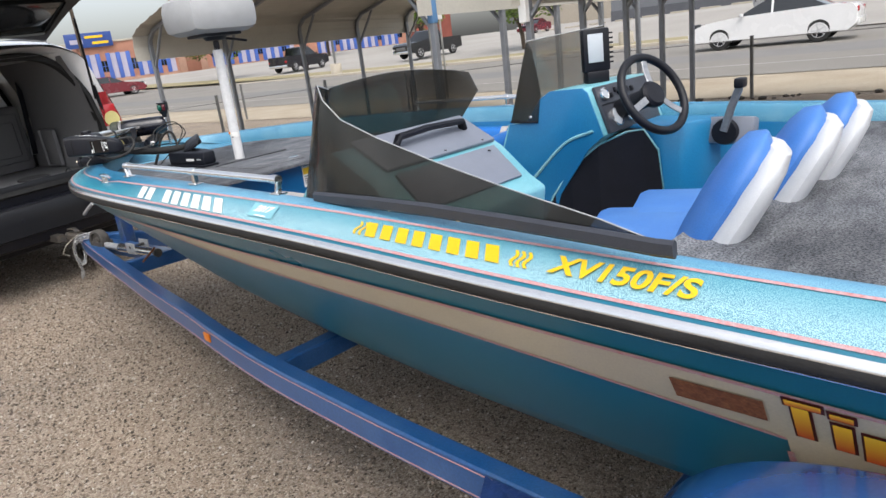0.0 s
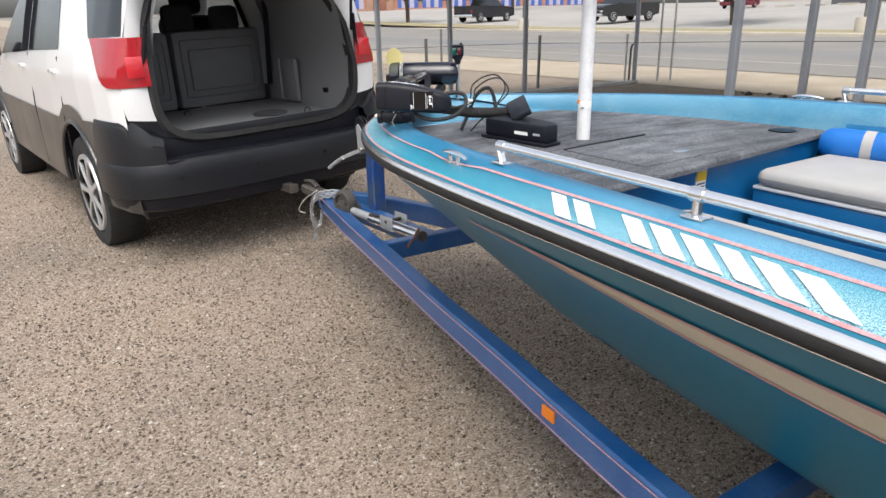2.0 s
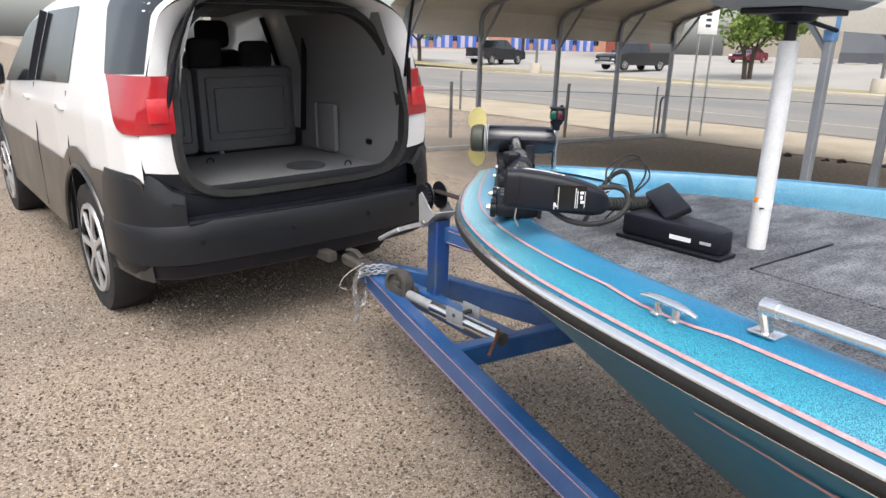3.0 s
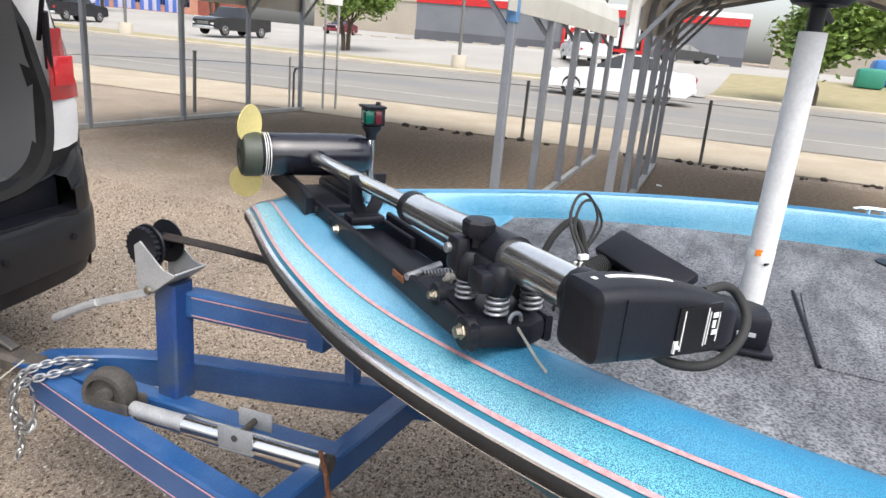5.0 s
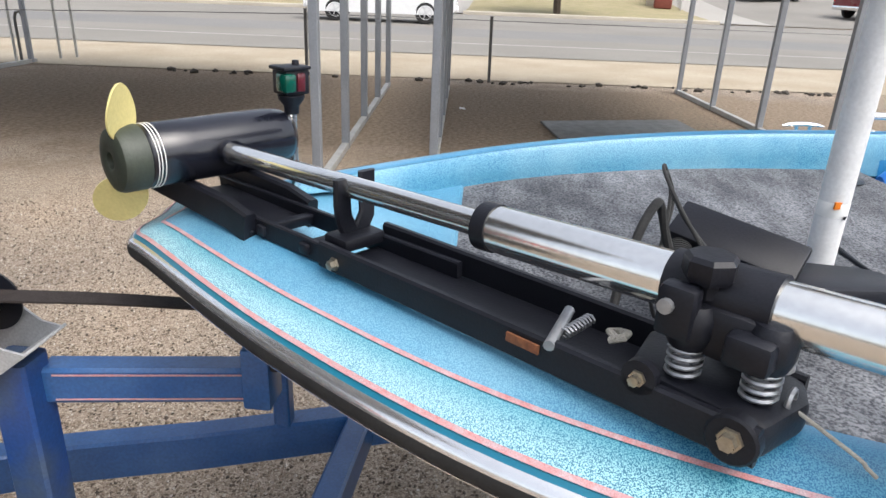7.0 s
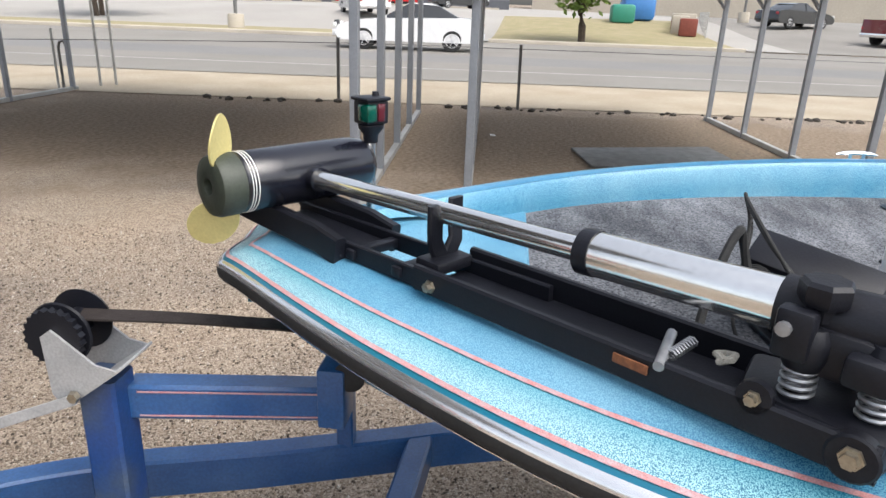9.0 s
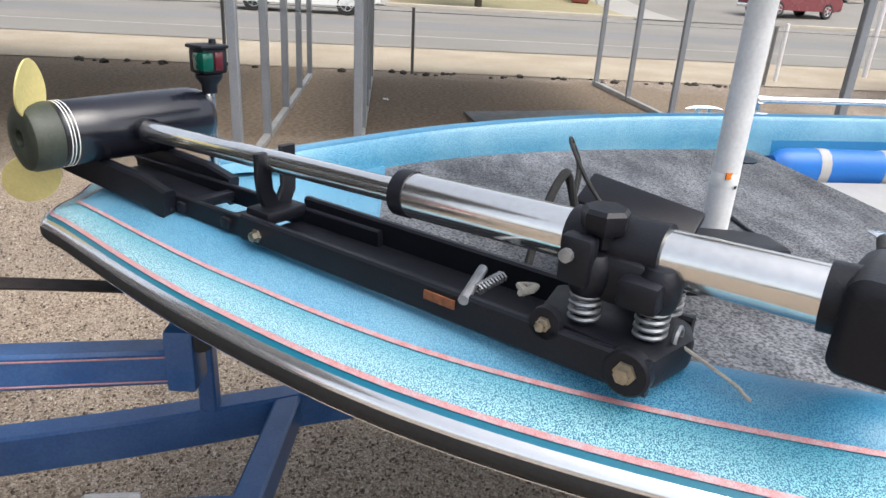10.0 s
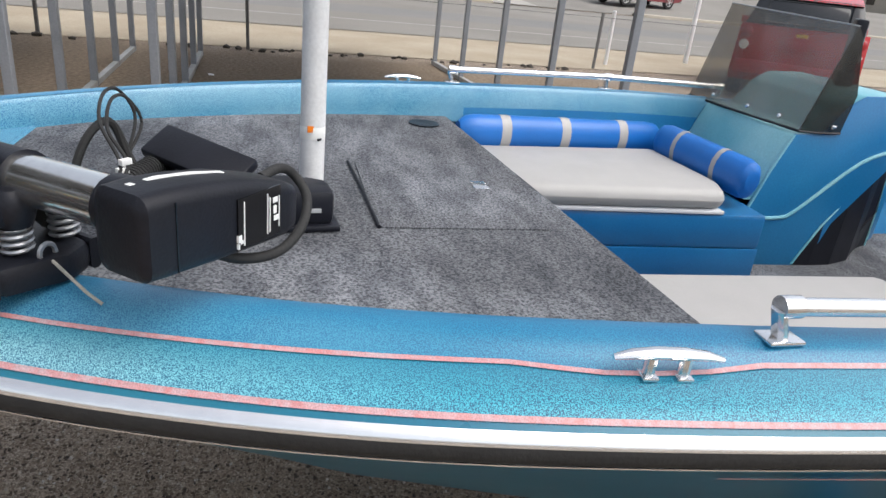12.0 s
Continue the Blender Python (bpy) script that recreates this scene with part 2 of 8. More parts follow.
def pebble_material():
    m = bpy.data.materials.new("loose_stone")
    m.use_nodes = True
    n, l = m.node_tree.nodes, m.node_tree.links
    b = n["Principled BSDF"]
    b.inputs["Roughness"].default_value = 0.9
    g, r, t, x = n.new("ShaderNodeNewGeometry"), n.new("ShaderNodeValToRGB"), n.new("ShaderNodeTexNoise"), n.new("ShaderNodeMix")
    e = r.color_ramp.elements
    for q in (0.3, 0.5, 0.88):
        e.new(q)
    for k, (p, c) in enumerate(((0.0, (0.07, 0.056, 0.045)), (0.3, (0.17, 0.13, 0.1)), (0.5, (0.34, 0.265, 0.2)), (0.88, (0.47, 0.38, 0.3)), (1.0, (0.68, 0.63, 0.56)))):
        e[k].position, e[k].color = p, (*c, 1)
    l.new(g.outputs["Random Per Island"], r.inputs["Fac"])
    t.inputs["Scale"].default_value = 300.0
    x.data_type, x.blend_type = "RGBA", "MULTIPLY"
    x.inputs["Factor"].default_value = 0.5
    l.new(r.outputs["Color"], x.inputs["A"])
    l.new(t.outputs["Fac"], x.inputs["B"])
    l.new(x.outputs["Result"], b.inputs["Base Color"])
    return m


M_PEBBLE = pebble_material()
M_ROAD = material("asphalt", (0.24, 0.225, 0.2), 0.9, var=0.2, scale=0.25, fine=60.0, bump=0.3, second=(0.2, 0.185, 0.165))
M_LOT = material("pale_asphalt", (0.36, 0.34, 0.31), 0.9, var=0.15, scale=0.15, fine=30.0, bump=0.2)
M_CONC = material("concrete", (0.5, 0.45, 0.37), 0.9, var=0.2, scale=0.6, fine=40.0, bump=0.3)
M_HULL = material("hull_teal_gelcoat", (0.008, 0.135, 0.225), 0.3, var=0.12, scale=2.0, fine=300.0, bump=0.02, coat=0.12, spec=0.4, second=(0.02, 0.16, 0.225))
M_DECK = flake("pale_blue_flake", (0.012, 0.135, 0.27), (0.15, 0.38, 0.51), 620.0, (0.42, 0.59), (0.26, 0.46, 0.57))
M_WALL = flake("inner_wall_flake", (0.006, 0.13, 0.27), (0.13, 0.37, 0.5), 560.0, (0.42, 0.58), (0.3, 0.5, 0.58))
# these two bands also carry the painted shade of the forward shoulder
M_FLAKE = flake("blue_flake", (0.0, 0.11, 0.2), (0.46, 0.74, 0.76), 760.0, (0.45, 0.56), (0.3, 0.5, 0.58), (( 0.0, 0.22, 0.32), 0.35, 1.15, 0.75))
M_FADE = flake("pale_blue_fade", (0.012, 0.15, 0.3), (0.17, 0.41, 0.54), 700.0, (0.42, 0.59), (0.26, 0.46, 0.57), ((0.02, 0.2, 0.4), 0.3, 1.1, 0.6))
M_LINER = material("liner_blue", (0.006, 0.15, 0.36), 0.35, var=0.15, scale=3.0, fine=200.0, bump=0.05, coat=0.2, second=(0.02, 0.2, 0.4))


def carpet(name, dark, mid, pale):
    """Short matted pile: fine speckle, brushed streaks and broad faded patches."""
    m = bpy.data.materials.new(name)
    m.use_nodes = True
    n, l = m.node_tree.nodes, m.node_tree.links
    b = n["Principled BSDF"]
    b.inputs["Roughness"].default_value = 0.97
    b.inputs["Specular IOR Level"].default_value = 0.15
    tc = n.new("ShaderNodeTexCoord")

    def layer(scale, detail, stretch, lo, hi, c0, c1):
        mp, t, r = n.new("ShaderNodeMapping"), n.new("ShaderNodeTexNoise"), n.new("ShaderNodeValToRGB")
        mp.inputs["Scale"].default_value = stretch
        t.inputs["Scale"].default_value, t.inputs["Detail"].default_value = scale, detail
        l.new(tc.outputs["Object"], mp.inputs["Vector"])
        l.new(mp.outputs["Vector"], t.inputs["Vector"])
        r.color_ramp.elements[0].position, r.color_ramp.elements[1].position = lo, hi
        r.color_ramp.elements[0].color, r.color_ramp.elements[1].color = (*c0, 1), (*c1, 1)
        l.new(t.outputs["Fac"], r.inputs["Fac"])
        return t, r.outputs["Color"]

    _, broad = layer(2.4, 5, (1, 1, 1), 0.4, 0.62, mid, pale)
    _, streak = layer(13.0, 5, (0.45, 1.5, 1), 0.36, 0.6, (0.62, 0.63, 0.65), (1, 1, 1))
    fine, speck = layer(230.0, 4, (1, 1, 1), 0.36, 0.6, dark, (1, 1, 1))
    out = broad
    for k in (streak, speck):
        x = n.new("ShaderNodeMix")
        x.data_type, x.blend_type = "RGBA", "MULTIPLY"
        x.inputs["Factor"].default_value = 1.0
        l.new(out, x.inputs["A"])
        l.new(k, x.inputs["B"])
        out = x.outputs["Result"]
    l.new(out, b.inputs["Base Color"])
    bp = n.new("ShaderNodeBump")
    bp.inputs["Strength"].default_value, bp.inputs["Distance"].default_value = 1.0, 0.004
    l.new(fine.outputs["Fac"], bp.inputs["Height"])
    l.new(bp.outputs["Normal"], b.inputs["Normal"])
    return m


M_CARPET = carpet("grey_marine_carpet", (0.3, 0.31, 0.33), (0.165, 0.17, 0.182), (0.285, 0.295, 0.315))
M_CHROME = material("polished_aluminium", (0.86, 0.86, 0.86), 0.2, 1.0, var=0.05, scale=6.0, fine=60.0, bump=0.0)
M_SHAFT = material("worn_bright_metal", (0.92, 0.91, 0.88), 0.16, 0.97, var=0.06, scale=14.0, fine=120.0, bump=0.02)
M_TRIM = material("bright_trim_metal", (0.92, 0.92, 0.92), 0.2, 0.9, var=0.05, scale=6.0, fine=60.0, bump=0.0)
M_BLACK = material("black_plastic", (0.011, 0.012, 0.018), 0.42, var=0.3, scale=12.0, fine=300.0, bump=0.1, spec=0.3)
M_RUBBER = material("black_rubber", (0.024, 0.024, 0.024), 0.75, var=0.3, scale=15.0, fine=200.0, bump=0.2)
M_TRAILER = material("trailer_navy_paint", (0.01, 0.077, 0.245), 0.35, var=0.25, scale=9.0, fine=150.0, bump=0.05, coat=0.35, second=(0.04, 0.12, 0.3))
M_ZINC = material("dull_zinc", (0.5, 0.51, 0.52), 0.45, 0.35, var=0.2, scale=20.0, fine=200.0, bump=0.05)
M_GALV = material("galvanised_steel", (0.45, 0.46, 0.48), 0.45, 0.8, var=0.2, scale=14.0, fine=90.0, bump=0.05)
M_POST = material("grey_carport_steel", (0.3, 0.32, 0.35), 0.5, 0.5, var=0.15, scale=5.0, fine=80.0, bump=0.05)
M_SHEET = material("cream_sheet_metal", (0.55, 0.53, 0.47), 0.5, 0.1, var=0.12, scale=2.0, fine=60.0, bump=0.03)
M_WHITE = material("white_car_paint", (0.78, 0.78, 0.78), 0.2, var=0.05, scale=2.0, fine=100.0, bump=0.0, coat=0.6)
M_CLAD = material("grey_cladding", (0.042, 0.04, 0.04), 0.32, 0.2, var=0.1, scale=3.0, fine=120.0, bump=0.02, coat=0.3)
M_BRICK = material("salmon_brick", (0.45, 0.22, 0.15), 0.9, var=0.2, scale=1.0, fine=12.0, bump=0.2)
M_BLUE = material("blue_panel", (0.06, 0.13, 0.45), 0.6, var=0.15, scale=1.0, fine=20.0, bump=0.1)
M_GREYWALL = material("grey_block_wall", (0.17, 0.18, 0.2), 0.9, var=0.12, scale=0.4, fine=8.0, bump=0.2)

M_PINK = material("coral_pinstripe", (0.6, 0.25, 0.25), 0.45, var=0.4, scale=90.0, fine=700.0, bump=0.0, second=(0.57, 0.42, 0.45))
M_BEIGE = material("beige_stripe", (0.58, 0.52, 0.38), 0.35, var=0.1, scale=4.0, fine=200.0, bump=0.0, coat=0.3)
M_RUST = material("rust_brown", (0.16, 0.045, 0.015), 0.7, var=0.4, scale=60.0, fine=200.0, bump=0.2, second=(0.3, 0.12, 0.05))
M_EDGE = material("dark_red_vinyl", (0.09, 0.015, 0.012), 0.4, var=0.15, scale=20.0, fine=150.0, bump=0.0)
M_ORANGE = material("orange", (0.75, 0.2, 0.01), 0.4, var=0.15, scale=10.0, fine=100.0, bump=0.0)


def faded_print(name, low, high):
    """Vinyl printed with a blend from one colour at its foot to another at its top."""
    m = bpy.data.materials.new(name)
    m.use_nodes = True
    n, l = m.node_tree.nodes, m.node_tree.links
    tc, sep, r = n.new("ShaderNodeTexCoord"), n.new("ShaderNodeSeparateXYZ"), n.new("ShaderNodeValToRGB")
    l.new(tc.outputs["Generated"], sep.inputs["Vector"])
    l.new(sep.outputs["Z"], r.inputs["Fac"])
    r.color_ramp.elements[0].color, r.color_ramp.elements[1].color = (*low, 1), (*high, 1)
    l.new(r.outputs["Color"], n["Principled BSDF"].inputs["Base Color"])
    n["Principled BSDF"].inputs["Roughness"].default_value = 0.4
    return m


M_EMBLEM = faded_print("emblem_vinyl", (0.5, 0.06, 0.015), (0.9, 0.55, 0.03))
M_YELLOW = material("yellow_vinyl", (0.8, 0.5, 0.01), 0.4, var=0.08, scale=20.0, fine=150.0, bump=0.0)
M_DECAL = material("white_vinyl", (0.82, 0.82, 0.8), 0.45, var=0.06, scale=15.0, fine=150.0, bump=0.0)
M_STICKER = material("cyan_sticker", (0.22, 0.5, 0.58), 0.4, var=0.1, scale=20.0, fine=150.0, bump=0.0)
# darker copy of the liner blue, with the low walls' shade put in
M_BULK = material("shaded_blue_gelcoat", (0.003, 0.1, 0.28), 0.35, var=0.15, scale=3.0, fine=200.0, bump=0.05, coat=0.2, second=(0.012, 0.14, 0.33))
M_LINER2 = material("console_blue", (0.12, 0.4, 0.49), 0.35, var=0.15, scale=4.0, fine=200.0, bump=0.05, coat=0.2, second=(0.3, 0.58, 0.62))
M_DASH = material("charcoal_panel", (0.045, 0.05, 0.065), 0.45, var=0.15, scale=10.0, fine=300.0, bump=0.05)
M_DASH2 = material("grey_panel", (0.2, 0.22, 0.27), 0.45, var=0.12, scale=8.0, fine=300.0, bump=0.05)
# driver's screen: sky reflection and dust painted as a stronger diffuse haze
M_SMOKE2 = glass("hazy_smoked_acrylic", (0.6, 0.585, 0.56), 0.1, 0.22)
M_SMOKE = glass("smoked_acrylic", (0.3, 0.29, 0.27), 0.1, 0.06)
M_VINYL = material("pale_grey_vinyl", (0.4, 0.39, 0.375), 0.55, var=0.06, scale=8.0, fine=350.0, bump=0.15)
M_VINYLW = material("white_vinyl_seat", (0.6, 0.61, 0.62), 0.5, var=0.08, scale=10.0, fine=350.0, bump=0.1, second=(0.5, 0.52, 0.56))
M_VINYLG = material("faded_grey_vinyl", (0.42, 0.43, 0.44), 0.6, var=0.12, scale=12.0, fine=300.0, bump=0.2)
M_ROYAL = material("royal_blue_vinyl", (0.008, 0.15, 0.52), 0.4, var=0.1, scale=8.0, fine=300.0, bump=0.08)
M_ROYAL2 = material("blue_seat_vinyl", (0.03, 0.15, 0.5), 0.5, var=0.15, scale=5.0, fine=300.0, bump=0.08, second=(0.09, 0.24, 0.58))
M_SCREEN = material("lcd_screen", (0.5, 0.54, 0.58), 0.15, var=0.03, scale=5.0, fine=100.0, bump=0.0)
M_POLE = material("scuffed_white_paint", (0.72, 0.72, 0.72), 0.45, var=0.12, scale=18.0, fine=150.0, bump=0.05, second=(0.6, 0.6, 0.6), spots=0.62)
M_BRASS = material("dulled_steel", (0.5, 0.45, 0.36), 0.3, 0.9, var=0.2, scale=60.0, fine=300.0, bump=0.05)
M_ROPE = material("white_rope", (0.55, 0.52, 0.45), 0.9, var=0.3, scale=60.0, fine=500.0, bump=0.5)
M_NAVYBLACK = material("gloss_black_paint", (0.008, 0.009, 0.016), 0.22, var=0.2, scale=10.0, fine=200.0, bump=0.02, coat=0.3)
M_BLACKG = material("gloss_black_label", (0.006, 0.006, 0.007), 0.15, var=0.1, scale=10.0, fine=200.0, bump=0.0)
M_OLIVE = material("olive_plastic", (0.045, 0.055, 0.04), 0.5, var=0.25, scale=30.0, fine=200.0, bump=0.1)
M_PROP = material("yellowed_plastic", (0.66, 0.57, 0.24), 0.5, var=0.12, scale=20.0, fine=200.0, bump=0.05)
M_GREEN = material("green_lens", (0.0, 0.075, 0.05), 0.15, var=0.1, scale=20.0, fine=200.0, bump=0.0, coat=0.5)
M_REDLENS = material("red_lens", (0.1, 0.012, 0.02), 0.15, var=0.1, scale=20.0, fine=200.0, bump=0.0, coat=0.5)

M_VERGE = material("dusty_verge", (0.42, 0.36, 0.27), 0.95, var=0.25, scale=0.9, fine=40.0, bump=0.5, second=(0.34, 0.28, 0.2))
M_LINE = material("faded_road_paint", (0.5, 0.48, 0.44), 0.8, var=0.3, scale=3.0, fine=30.0, bump=0.1)
M_ROAD2 = material("worn_asphalt", (0.17, 0.165, 0.16), 0.85, var=0.2, scale=0.3, fine=60.0, bump=0.3, second=(0.21, 0.2, 0.19))
M_DRYGRASS = material("dry_grass", (0.27, 0.24, 0.11), 0.95, var=0.35, scale=1.5, fine=25.0, bump=0.6, second=(0.36, 0.3, 0.18))
M_DARKSTEEL = material("dirty_steel", (0.1, 0.1, 0.1), 0.5, 0.6, var=0.35, scale=30.0, fine=200.0, bump=0.1, second=(0.2, 0.17, 0.14))
M_CHAIN = material("zinc_chain", (0.5, 0.5, 0.5), 0.35, 0.9, var=0.2, scale=60.0, fine=300.0, bump=0.0)
M_OLDRUBBER = material("weathered_rubber", (0.05, 0.048, 0.045), 0.85, var=0.4, scale=20.0, fine=200.0, bump=0.3, second=(0.1, 0.09, 0.08))
M_TRAILER2 = material("worn_navy_paint", (0.016, 0.06, 0.22), 0.4, var=0.25, scale=7.0, fine=150.0, bump=0.08, coat=0.2, second=(0.1, 0.12, 0.08), spots=0.58)
M_STRAP = material("dark_webbing", (0.03, 0.022, 0.02), 0.9, var=0.3, scale=40.0, fine=500.0, bump=0.3)
M_FENDER = material("fender_blue_paint", (0.02, 0.09, 0.3), 0.2, var=0.12, scale=5.0, fine=150.0, bump=0.0, coat=0.6)
M_TREAD = material("navy_tread_plate", (0.03, 0.07, 0.24), 0.4, 0.2, var=0.3, scale=30.0, fine=60.0, bump=0.9)
M_TYRE = material("tyre_rubber", (0.022, 0.022, 0.022), 0.8, var=0.3, scale=15.0, fine=120.0, bump=0.3)
M_ALLOY = material("silver_alloy", (0.62, 0.62, 0.63), 0.35, 0.7, var=0.1, scale=10.0, fine=100.0, bump=0.0)
M_CLEAR = glass("windscreen_glass", (0.86, 0.88, 0.88), 0.03)
M_CARGLASS = material("tinted_glass", (0.012, 0.014, 0.016), 0.06, var=0.1, scale=2.0, fine=50.0, bump=0.0, spec=0.8)
M_LOADBAY = material("grey_carpet_trim", (0.21, 0.21, 0.22), 0.9, var=0.2, scale=6.0, fine=300.0, bump=0.3, second=(0.22, 0.22, 0.225))
M_LOADBAY2 = material("dark_grey_plastic", (0.07, 0.07, 0.075), 0.7, var=0.2, scale=6.0, fine=300.0, bump=0.2)
M_SEATDARK = material("charcoal_seat_cloth", (0.03, 0.03, 0.032), 0.9, var=0.2, scale=10.0, fine=300.0, bump=0.3)
M_CLAD2 = material("dark_grey_bumper", (0.016, 0.017, 0.02), 0.35, 0.0, var=0.15, scale=3.0, fine=120.0, bump=0.02, coat=0.12, spec=0.22)
M_TAIL = material("red_tail_lamp", (0.42, 0.012, 0.02), 0.12, var=0.15, scale=12.0, fine=80.0, bump=0.0, coat=0.8)
M_TAIL2 = material("bright_red_lens", (0.65, 0.03, 0.04), 0.12, var=0.1, scale=12.0, fine=80.0, bump=0.0, coat=0.8)
M_GALV2 = material("pale_galvanised_steel", (0.5, 0.5, 0.48), 0.55, 0.5, var=0.2, scale=8.0, fine=90.0, bump=0.05)
M_BLUEPAINT = material("sky_blue_paint", (0.12, 0.27, 0.5), 0.5, var=0.12, scale=6.0, fine=100.0, bump=0.03)
M_DULLSTEEL = material("dull_steel", (0.2, 0.2, 0.195), 0.6, 0.4, var=0.25, scale=10.0, fine=90.0, bump=0.05)
M_CLOD = material("dark_clod", (0.07, 0.06, 0.05), 0.95, var=0.3, scale=20.0, fine=100.0, bump=0.5)
M_CARBLACK = material("black_car_paint", (0.012, 0.013, 0.016), 0.2, var=0.1, scale=2.0, fine=50.0, bump=0.0, coat=0.6)
M_CARWHITE = material("pearl_car_paint", (0.72, 0.72, 0.72), 0.25, var=0.05, scale=2.0, fine=50.0, bump=0.0, coat=0.6)
M_CARMAROON = material("maroon_car_paint", (0.16, 0.015, 0.025), 0.25, var=0.1, scale=2.0, fine=50.0, bump=0.0, coat=0.6)
M_CARRED = material("red_car_paint", (0.5, 0.012, 0.015), 0.22, var=0.08, scale=2.0, fine=50.0, bump=0.0, coat=0.6)
M_CARBLUE = material("dark_blue_car_paint", (0.015, 0.03, 0.11), 0.22, var=0.1, scale=2.0, fine=50.0, bump=0.0, coat=0.6)
M_CARBLUE2 = material("blue_tarpaulin", (0.05, 0.2, 0.5), 0.5, var=0.15, scale=2.0, fine=30.0, bump=0.2)
M_GREENTARP = material("green_tarpaulin", (0.03, 0.25, 0.17), 0.5, var=0.15, scale=2.0, fine=30.0, bump=0.2)
M_BRICK2 = material("tan_brick", (0.42, 0.25, 0.18), 0.9, var=0.2, scale=1.0, fine=12.0, bump=0.2)
M_BRICK3 = material("dark_red_brick", (0.25, 0.07, 0.05), 0.9, var=0.2, scale=1.0, fine=12.0, bump=0.2)
M_PALEBLUE = material("pale_infill", (0.42, 0.4, 0.5), 0.7, var=0.12, scale=1.0, fine=20.0, bump=0.05)
M_RUSTDOOR = material("brown_door", (0.25, 0.1, 0.06), 0.6, var=0.15, scale=2.0, fine=40.0, bump=0.05)
M_SIGNBLUE = material("sign_dark_blue", (0.02, 0.06, 0.25), 0.5, var=0.1, scale=2.0, fine=40.0, bump=0.0)
M_GREYWALL2 = material("dark_grey_wall", (0.1, 0.105, 0.12), 0.9, var=0.12, scale=0.4, fine=8.0, bump=0.2)
M_FARWALL = material("pale_render", (0.4, 0.36, 0.3), 0.9, var=0.12, scale=0.2, fine=4.0, bump=0.1)
M_BARK = material("grey_brown_bark", (0.1, 0.075, 0.055), 0.95, var=0.3, scale=6.0, fine=40.0, bump=0.6)
M_LEAF = material("spring_leaves", (0.22, 0.32, 0.05), 0.6, var=0.35, scale=1.2, fine=15.0, bump=0.0, second=(0.06, 0.12, 0.015))


# ---- builders ----
def thicken(bm, t):
    """Gives a sheet its thickness along its normals."""
    bm.normal_update()
    r = bmesh.ops.extrude_face_region(bm, geom=bm.faces[:], use_keep_orig=True)
    fresh = set(e for e in r["geom"] if isinstance(e, bmesh.types.BMFace))
    moves = []
    for v in [e for e in r["geom"] if isinstance(e, bmesh.types.BMVert)]:
        d = Vector((0, 0, 0))
        for f in v.link_faces:
            if f in fresh:
                d += f.normal
        moves.append((v, d.normalized() * t))
    for v, d in moves:
        v.co += d
    bmesh.ops.recalc_face_normals(bm, faces=bm.faces[:])


def part(name, bm, mat, parent=None, label="", smooth=True):
    """Links a bmesh as one mesh object under a thing or a part."""
    me = bpy.data.meshes.new(name)
    bm.normal_update()
    bm.to_mesh(me)
    bm.free()
    me.materials.append(mat)
    if smooth:
        me.polygons.foreach_set("use_smooth", [True] * len(me.polygons))
        me.set_sharp_from_angle(angle=radians(38))
    ob = new(name, me)
    if parent:
        ob.parent = parent
    return tagged(ob, label)


def thing(name, label, category, m=None, group="", kind=""):
    ob = new(name)
    ob.empty_display_size = 0.1
    ob.matrix_world = m or Matrix()
    return tagged(ob, label, category, group, kind)


def box(size, at=(0, 0, 0), bevel=0.0, m=None, bm=None):
    bm = bm or bmesh.new()
    r = bmesh.ops.create_cube(bm, size=1.0)
    vs = r["verts"]
    bmesh.ops.scale(bm, vec=size, verts=vs)
    if bevel:
        es = list({e for v in vs for e in v.link_edges})
        r2 = bmesh.ops.bevel(bm, geom=es, offset=bevel, segments=2, affect="EDGES", profile=0.5)
        vs = list({v for f in r2["faces"] for v in f.verts} | {v for v in vs if v.is_valid})
    bmesh.ops.translate(bm, vec=at, verts=vs)
    if m:
        bmesh.ops.transform(bm, matrix=m, verts=vs)
    return bm


def spline(pts, n):
    """Centripetal curve through points, n steps a span."""
    P = [Vector(p) for p in pts]
    P = [2 * P[0] - P[1]] + P + [2 * P[-1] - P[-2]]
    out = []
    for a, b, c, d in zip(P, P[1:], P[2:], P[3:]):
        for k in range(n):
            t = k / n
            out.append(0.5 * ((2 * b) + (c - a) * t + (2 * a - 5 * b + 4 * c - d) * t * t + (3 * b - 3 * c + d - a) * t ** 3))
    out.append(P[-2].copy())
    return out


def grid(rows, close=False, bm=None, flip=False):
    """A sheet through rows of points."""
    bm = bm or bmesh.new()
    vs = [[bm.verts.new(p) for p in r] for r in rows]
    for a, b in zip(vs, vs[1:]):
        n = len(a)
        for k in range(n if close else n - 1):
            q = (a[k], a[(k + 1) % n], b[(k + 1) % n], b[k])
            q = tuple(reversed(q)) if flip else q
            if len(set(q)) == 4:
                bm.faces.new(q)
    return bm


